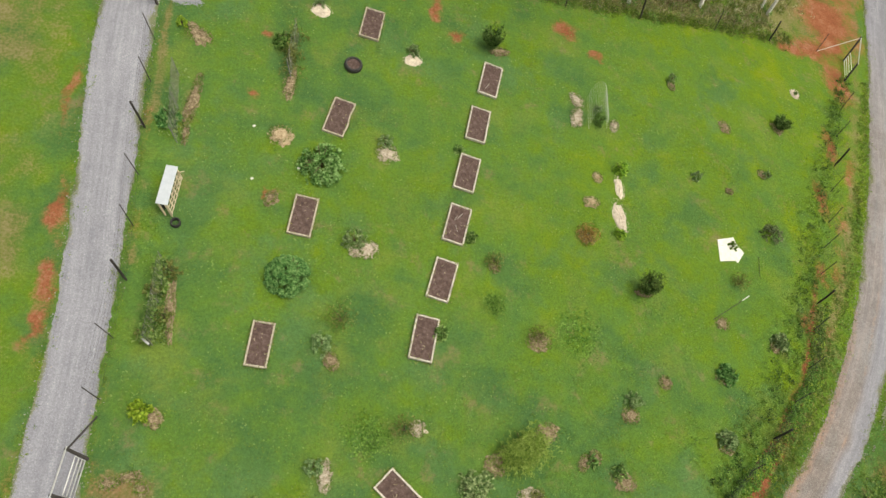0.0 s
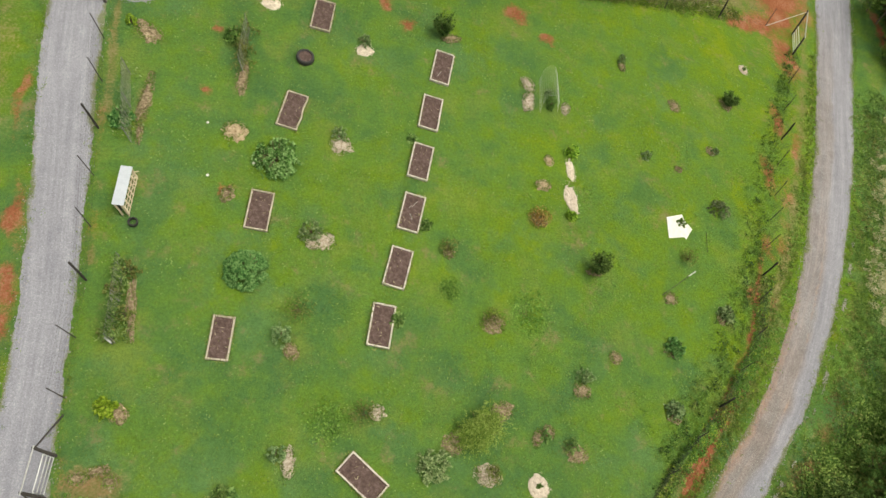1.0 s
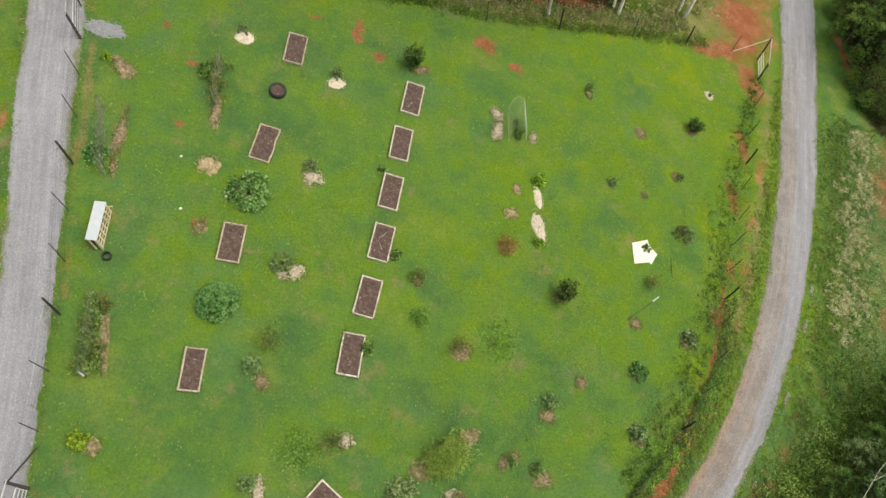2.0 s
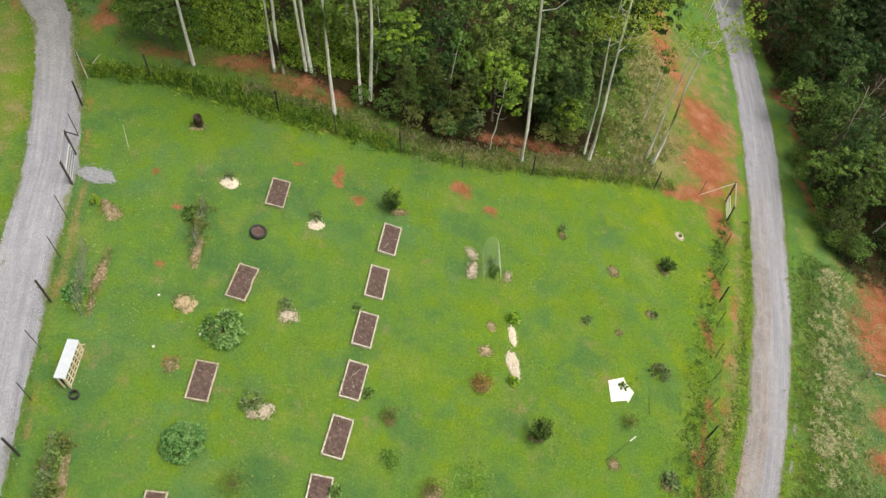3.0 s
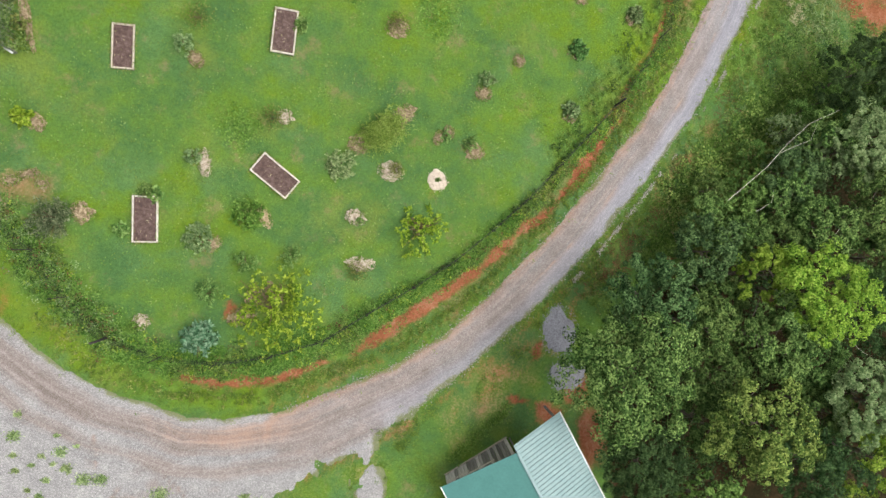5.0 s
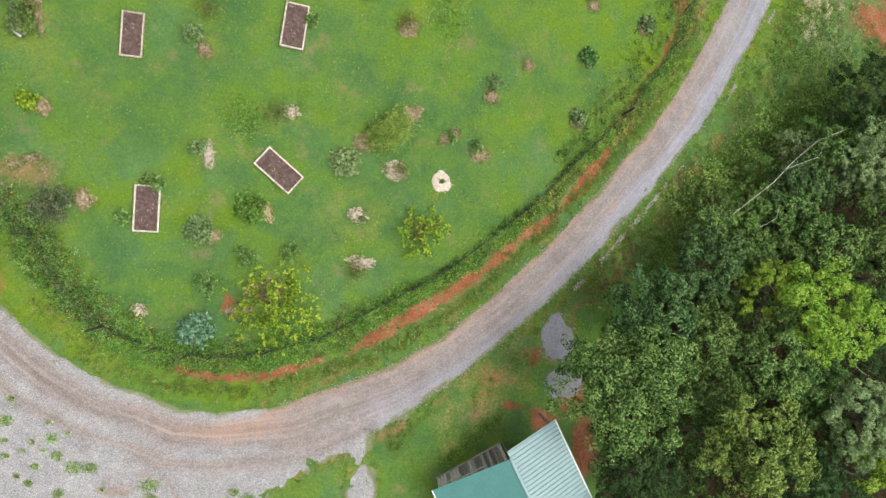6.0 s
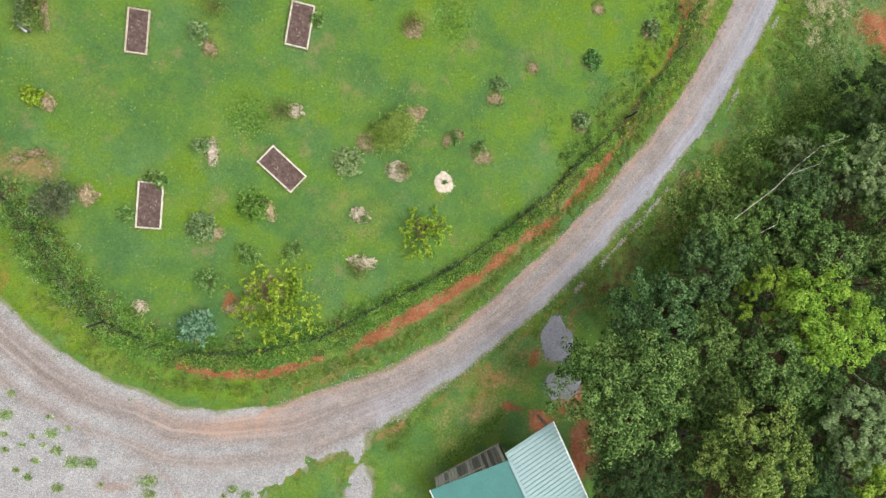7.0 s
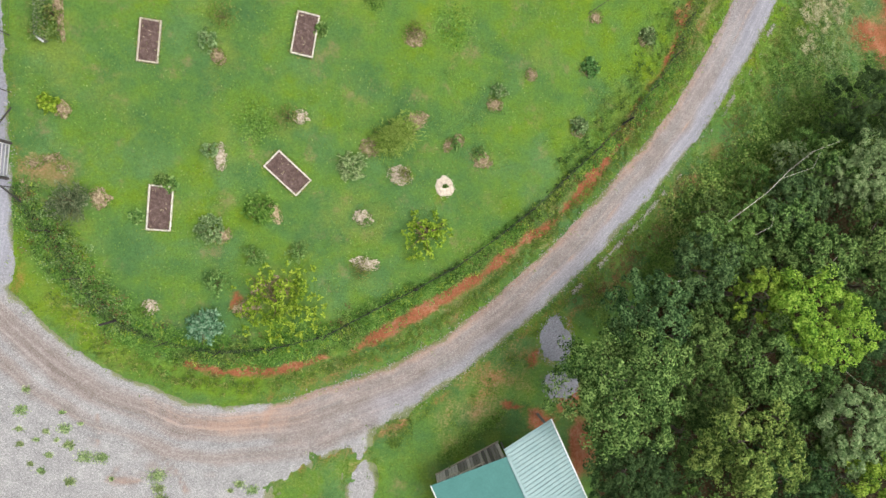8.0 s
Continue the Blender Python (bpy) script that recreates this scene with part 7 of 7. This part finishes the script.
def stick(name, pts, rad, mat, label, category="branch"):
    ps = [stand(x, y, z) for x, y, z in pts]
    rr = [rad * (1 - 0.6 * i / max(1, len(ps) - 1)) for i in range(len(ps))]
    return lone(name, tube_mesh(name, [rod(ps, rr, 7)]), mat, label, category)


stick("dead_branch", [(25.0, 2.0, 5.2), (27.6, 3.8, 5.7), (29.0, 5.1, 6.0), (30.8, 6.3, 6.0), (33.5, 7.2, 5.6)], 0.019, STICK, "long bleached dead branch resting across the scrub")
stick("dead_branch", [(28.5, 4.6, 5.9), (30.7, 5.3, 6.1), (31.4, 6.3, 6.0)], 0.012, STICK, "bleached fork of a fallen branch")
TWIGS = [[(30.2, 0.6, 5.0), (31.3, -0.4, 5.3), (32.6, -1.2, 5.2), (33.9, -1.6, 4.9)], [(31.9, -0.9, 5.3), (32.6, -0.2, 5.5), (33.2, 0.1, 5.4)], [(32.4, -6.9, 5.4), (33.3, -7.8, 5.6), (34.4, -8.3, 5.3)],
         [(33.1, -9.1, 4.6), (33.9, -9.6, 4.9), (35.0, -10.5, 4.7)], [(27.0, 1.2, 4.9), (28.0, 1.7, 5.2), (28.3, 2.6, 5.2)], [(35.6, 2.6, 6.6), (36.3, 3.8, 6.9), (36.4, 4.6, 6.8)]]
for line in TWIGS:
    stick("dead_twig", line, 0.012, STICK, "bare bleached twig standing out of the leaves")
stick("log", [(22.7, -1.6, 0.3), (24.3, -1.8, 0.35)], 0.14, STICK, "short pale log lying in the scrub", "log")
stick("log", [(44.2, 24.6, 0.15), (47.2, 24.0, 0.15)], 0.08, STICK, "pale felled pole on the red clay", "log")
stick("log", [(43.3, 24.2, 0.15), (44.0, 25.1, 0.5)], 0.1, BARK_DARK, "dark stub lying on the red clay", "log")
stick("stake", [(-13.0, 35.9, 0.0), (-13.2, 36.9, 1.0)], 0.02, STICK, "thin pale cane leaning on the lawn", "stake")

stick("pale_pole", [(-16.45, 41.5, -0.1), (-16.45, 41.5, 2.3)], 0.035, STICK, "pale pole standing at the lane's fence corner", "pole")
stick("pale_pole", [(-16.4, 42.6, 0.1), (-15.6, 42.9, 1.0)], 0.035, STICK, "pale pole leaning at the lane's fence corner", "pole")

# heaps of blue grey stone by the trees
for x, y, rx, ry in ((15.0, -5.2, 1.15, 1.5), (15.3, -8.0, 1.15, 1.0)):
    mulch(x, y, rx, ry, 0, BLUE_STONE, "spread heap of blue grey crushed stone", 420, 0.0, 0.12, 0.45)
# gravel apron inside the lane gate
mulch(-14.5, 33.3, 1.25, 0.75, -10, BLUE_STONE, "spread of grey gravel inside the lane gate", 220, 0.0, 0.03, 0.5)
# weeds sprouting in the gravel yard
YARD_WEEDS = [(-14.9, -7.7, 0.22), (-15.0, -8.7, 0.12), (-13.7, -8.9, 0.10), (-12.8, -8.8, 0.20), (-12.6, -9.7, 0.20), (-11.8, -10.4, 0.28), (-11.0, -10.5, 0.22), (-13.6, -10.2, 0.12), (-14.0, -11.0, 0.14), (-12.6, -11.7, 0.18), (-8.2, -11.7, 0.30), (-8.1, -12.4, 0.20), (-3.9, -12.5, 0.16), (-3.2, -12.9, 0.20), (-14.5, -10.6, 0.10), (-13.2, -9.4, 0.08), (-15.0, -9.5, 0.12), (-14.6, -6.6, 0.12), (-12.9, -7.9, 0.08), (-14.2, -9.3, 0.08), (-10.5, -11.7, 0.08), (-12.0, -8.6, 0.07)]
YARD_WEEDS += [(gr.uniform(-19, -4), gr.uniform(-18, -12.6), gr.choice([0.08, 0.14, 0.22])) for _ in range(22)]
for x, y, wide_ in YARD_WEEDS:
    n = int(900 * wide_)
    P = np.stack([gr.normal(x, wide_ * 0.8, n), gr.normal(y, wide_ * 0.6, n)], 1)
    me = leaf_mesh("yard_weed", np.concatenate([P, (gravel_height(P[:, 0], P[:, 1]) + 0.05)[:, None]], 1), np.tile([0, 0, 1.0], (n, 1)), 0.13, 0.06, gr)
    lone("yard_weed", me, LEAF_TIPS, "pale green weed tuft sprouting from the gravel", "weeds", "yard weeds", "stuff")

# grass creeping over the gravel's edges
n = 90000
x, y = gr.uniform(-24, 46, n), gr.uniform(-15, 52, n)
d = gravel_depth(x, y)
k = (d > -0.35) & (d < 0.8) & (gr.uniform(0, 1, n) < np.exp(-np.maximum(d + 0.1, 0) / 0.16))
x, y = x[k], y[k]
i = np.repeat(np.arange(len(x)), 5)
X, Y = x[i] + gr.normal(0, 0.07, len(i)), y[i] + gr.normal(0, 0.07, len(i))
lone("edge_grass", leaf_mesh("edge_grass", np.stack([X, Y, np.maximum(land_height(X, Y), gravel_height(X, Y)) + 0.03], 1), np.tile([0, 0, 1.0], (len(i), 1)), 0.13, 0.04, gr), GRASS_BLADE, "thin grass creeping over the gravel's edges", "grass", kind="stuff")

# loose stones along the edges of the gravel
n = 5000
sx, sy = [], []
for line, k in ((DRIVE[4:], 0.7), (LANE[2:], 0.3)):
    for (ax, ay, aw), (bx, by, bw) in zip(line[:-1], line[1:]):
        m = int(n * k * math.hypot(bx - ax, by - ay) / 75)
        t = gr.uniform(0, 1, m)
        a = math.atan2(by - ay, bx - ax) + math.pi / 2
        off = gr.choice([-1, 1], m) * (aw + (bw - aw) * t + gr.normal(-0.08, 0.16, m))
        sx.append(ax + (bx - ax) * t + math.cos(a) * off)
        sy.append(ay + (by - ay) * t + math.sin(a) * off)
sx, sy = np.concatenate(sx), np.concatenate(sy)
sz = np.maximum(land_height(sx, sy), gravel_height(sx, sy))
rad = gr.uniform(0.02, 0.05, len(sx))
corner = np.array([(1, 0, 0), (-1, 0, 0), (0, 1, 0), (0, -1, 0), (0, 0, 0.8), (0, 0, -0.8)])
V = (np.stack([sx, sy, sz + 0.02], 1)[:, None] + corner[None] * rad[:, None, None] * gr.uniform(0.7, 1.3, (len(sx), 6, 1))).reshape(-1, 3)
F = (np.array([(0, 2, 4), (2, 1, 4), (1, 3, 4), (3, 0, 4), (2, 0, 5), (1, 2, 5), (3, 1, 5), (0, 3, 5)])[None] + 6 * np.arange(len(sx))[:, None, None]).reshape(-1, 3)
lone("loose_stones", mesh_of("loose_stones", V, F), GRAVEL_STONE, "loose pale stones strewn at the road's edges", "stones", kind="stuff")

# ---- barn with a ribbed teal roof ----
barn = thing("barn", Matrix.Translation((11.07, -10.56, 0)) @ Matrix.Rotation(math.atan2(0.40, 0.915), 4, "Z"), "old board barn with a ribbed teal metal roof", "barn")
RIDGE, EAVE_L, EAVE_R, LONG = 2.05, 0.95, 0.75, 11.0
WL, WR = 4.67, 3.06


def slope(name, x0, z0, x1, z1, front, mat, label):
    """One roof slope with its standing ribs, from the ridge at x0 down to the eave at x1."""
    s = part(name, box((math.hypot(x1 - x0, z1 - z0), LONG, 0.03), (0, 0, 0), 0, None), mat, barn, label)
    a = math.atan2(z1 - z0, x1 - x0)
    s.matrix_local = Matrix.Translation(((x0 + x1) / 2, front - LONG / 2, (z0 + z1) / 2)) @ Matrix.Rotation(-a, 4, "Y")
    n, w = int(LONG / 0.23), math.hypot(x1 - x0, z1 - z0)
    rib = bpy.data.meshes.new("rib")
    bm = box((w, 0.04, 0.04), (0, 0, 0.032), 0.008)
    bm.to_mesh(rib)
    bm.free()
    rib.materials.append(mat)
    for k in range(n):
        r = part("rib", rib, None, s)
        r.matrix_local = Matrix.Translation((0, LONG / 2 - 0.12 - k * LONG / n, 0))
    return s


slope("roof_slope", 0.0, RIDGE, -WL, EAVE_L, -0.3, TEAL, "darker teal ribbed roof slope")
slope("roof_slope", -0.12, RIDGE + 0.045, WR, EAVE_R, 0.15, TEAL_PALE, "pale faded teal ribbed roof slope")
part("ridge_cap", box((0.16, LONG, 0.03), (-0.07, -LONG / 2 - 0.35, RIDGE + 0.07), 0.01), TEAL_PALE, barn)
part("eave_trim", box((0.06, LONG, 0.10), (-WL - 0.02, -LONG / 2 - 0.3, EAVE_L), 0.01), TRIM, barn, "white eave trim")
part("eave_trim", box((0.07, LONG, 0.10), (WR + 0.02, -LONG / 2 + 0.14, EAVE_R), 0.01), TRIM, barn, "white eave trim")
board = bpy.data.meshes.new("wall_board")
bm = box((0.19, 0.025, 1.0), (0, 0, 0.5), 0.004)
bm.to_mesh(board)
bm.free()
board.materials.append(GREY_BOARD)
br = np.random.default_rng(3)
for i in range(21):
    x = -WL + 0.35 + i * 0.2
    top = RIDGE + (EAVE_L - RIDGE) * (-x / WL) - 0.03
    o = part("wall_board", board, None, barn)
    o.matrix_local = Matrix.Translation((x, -0.67 + br.uniform(-0.02, 0.02), -2.6)) @ Matrix.Diagonal((1, 1, top + 2.6, 1))
part("side_wall", box((0.08, LONG - 0.7, 3.2), (-WL + 0.3, -LONG / 2 - 0.36, -0.75), 0.0), GREY_BOARD, barn)
part("side_wall", box((0.08, LONG - 0.7, 4.0), (-0.05, -LONG / 2 - 0.36, -0.2), 0.0), GREY_BOARD, barn)
for dy in (-0.3, -4.5, -9.5):
    part("lean_to_post", box((0.14, 0.14, 4.2), (WR - 0.3, dy, -1.4), 0.01), GREY_BOARD, barn)
part("sill_board", box((1.6, 0.04, 0.12), (-2.2, -0.63, 0.2), 0.006), BOARD_PALE, barn, "pale patched board on the gable wall")
part("sill_board", box((1.1, 0.04, 0.1), (-3.5, -0.63, -0.2), 0.006, None, Matrix.Rotation(radians(-3), 4, "Y")), BOARD_PALE, barn, "pale patched board on the gable wall")
part("foot_rail", box((4.3, 0.07, 0.14), (-2.3, -0.61, -1.95), 0.01, None, Matrix.Rotation(radians(8), 4, "Y")), BOARD_WARM, barn, "weathered rail along the wall's foot")
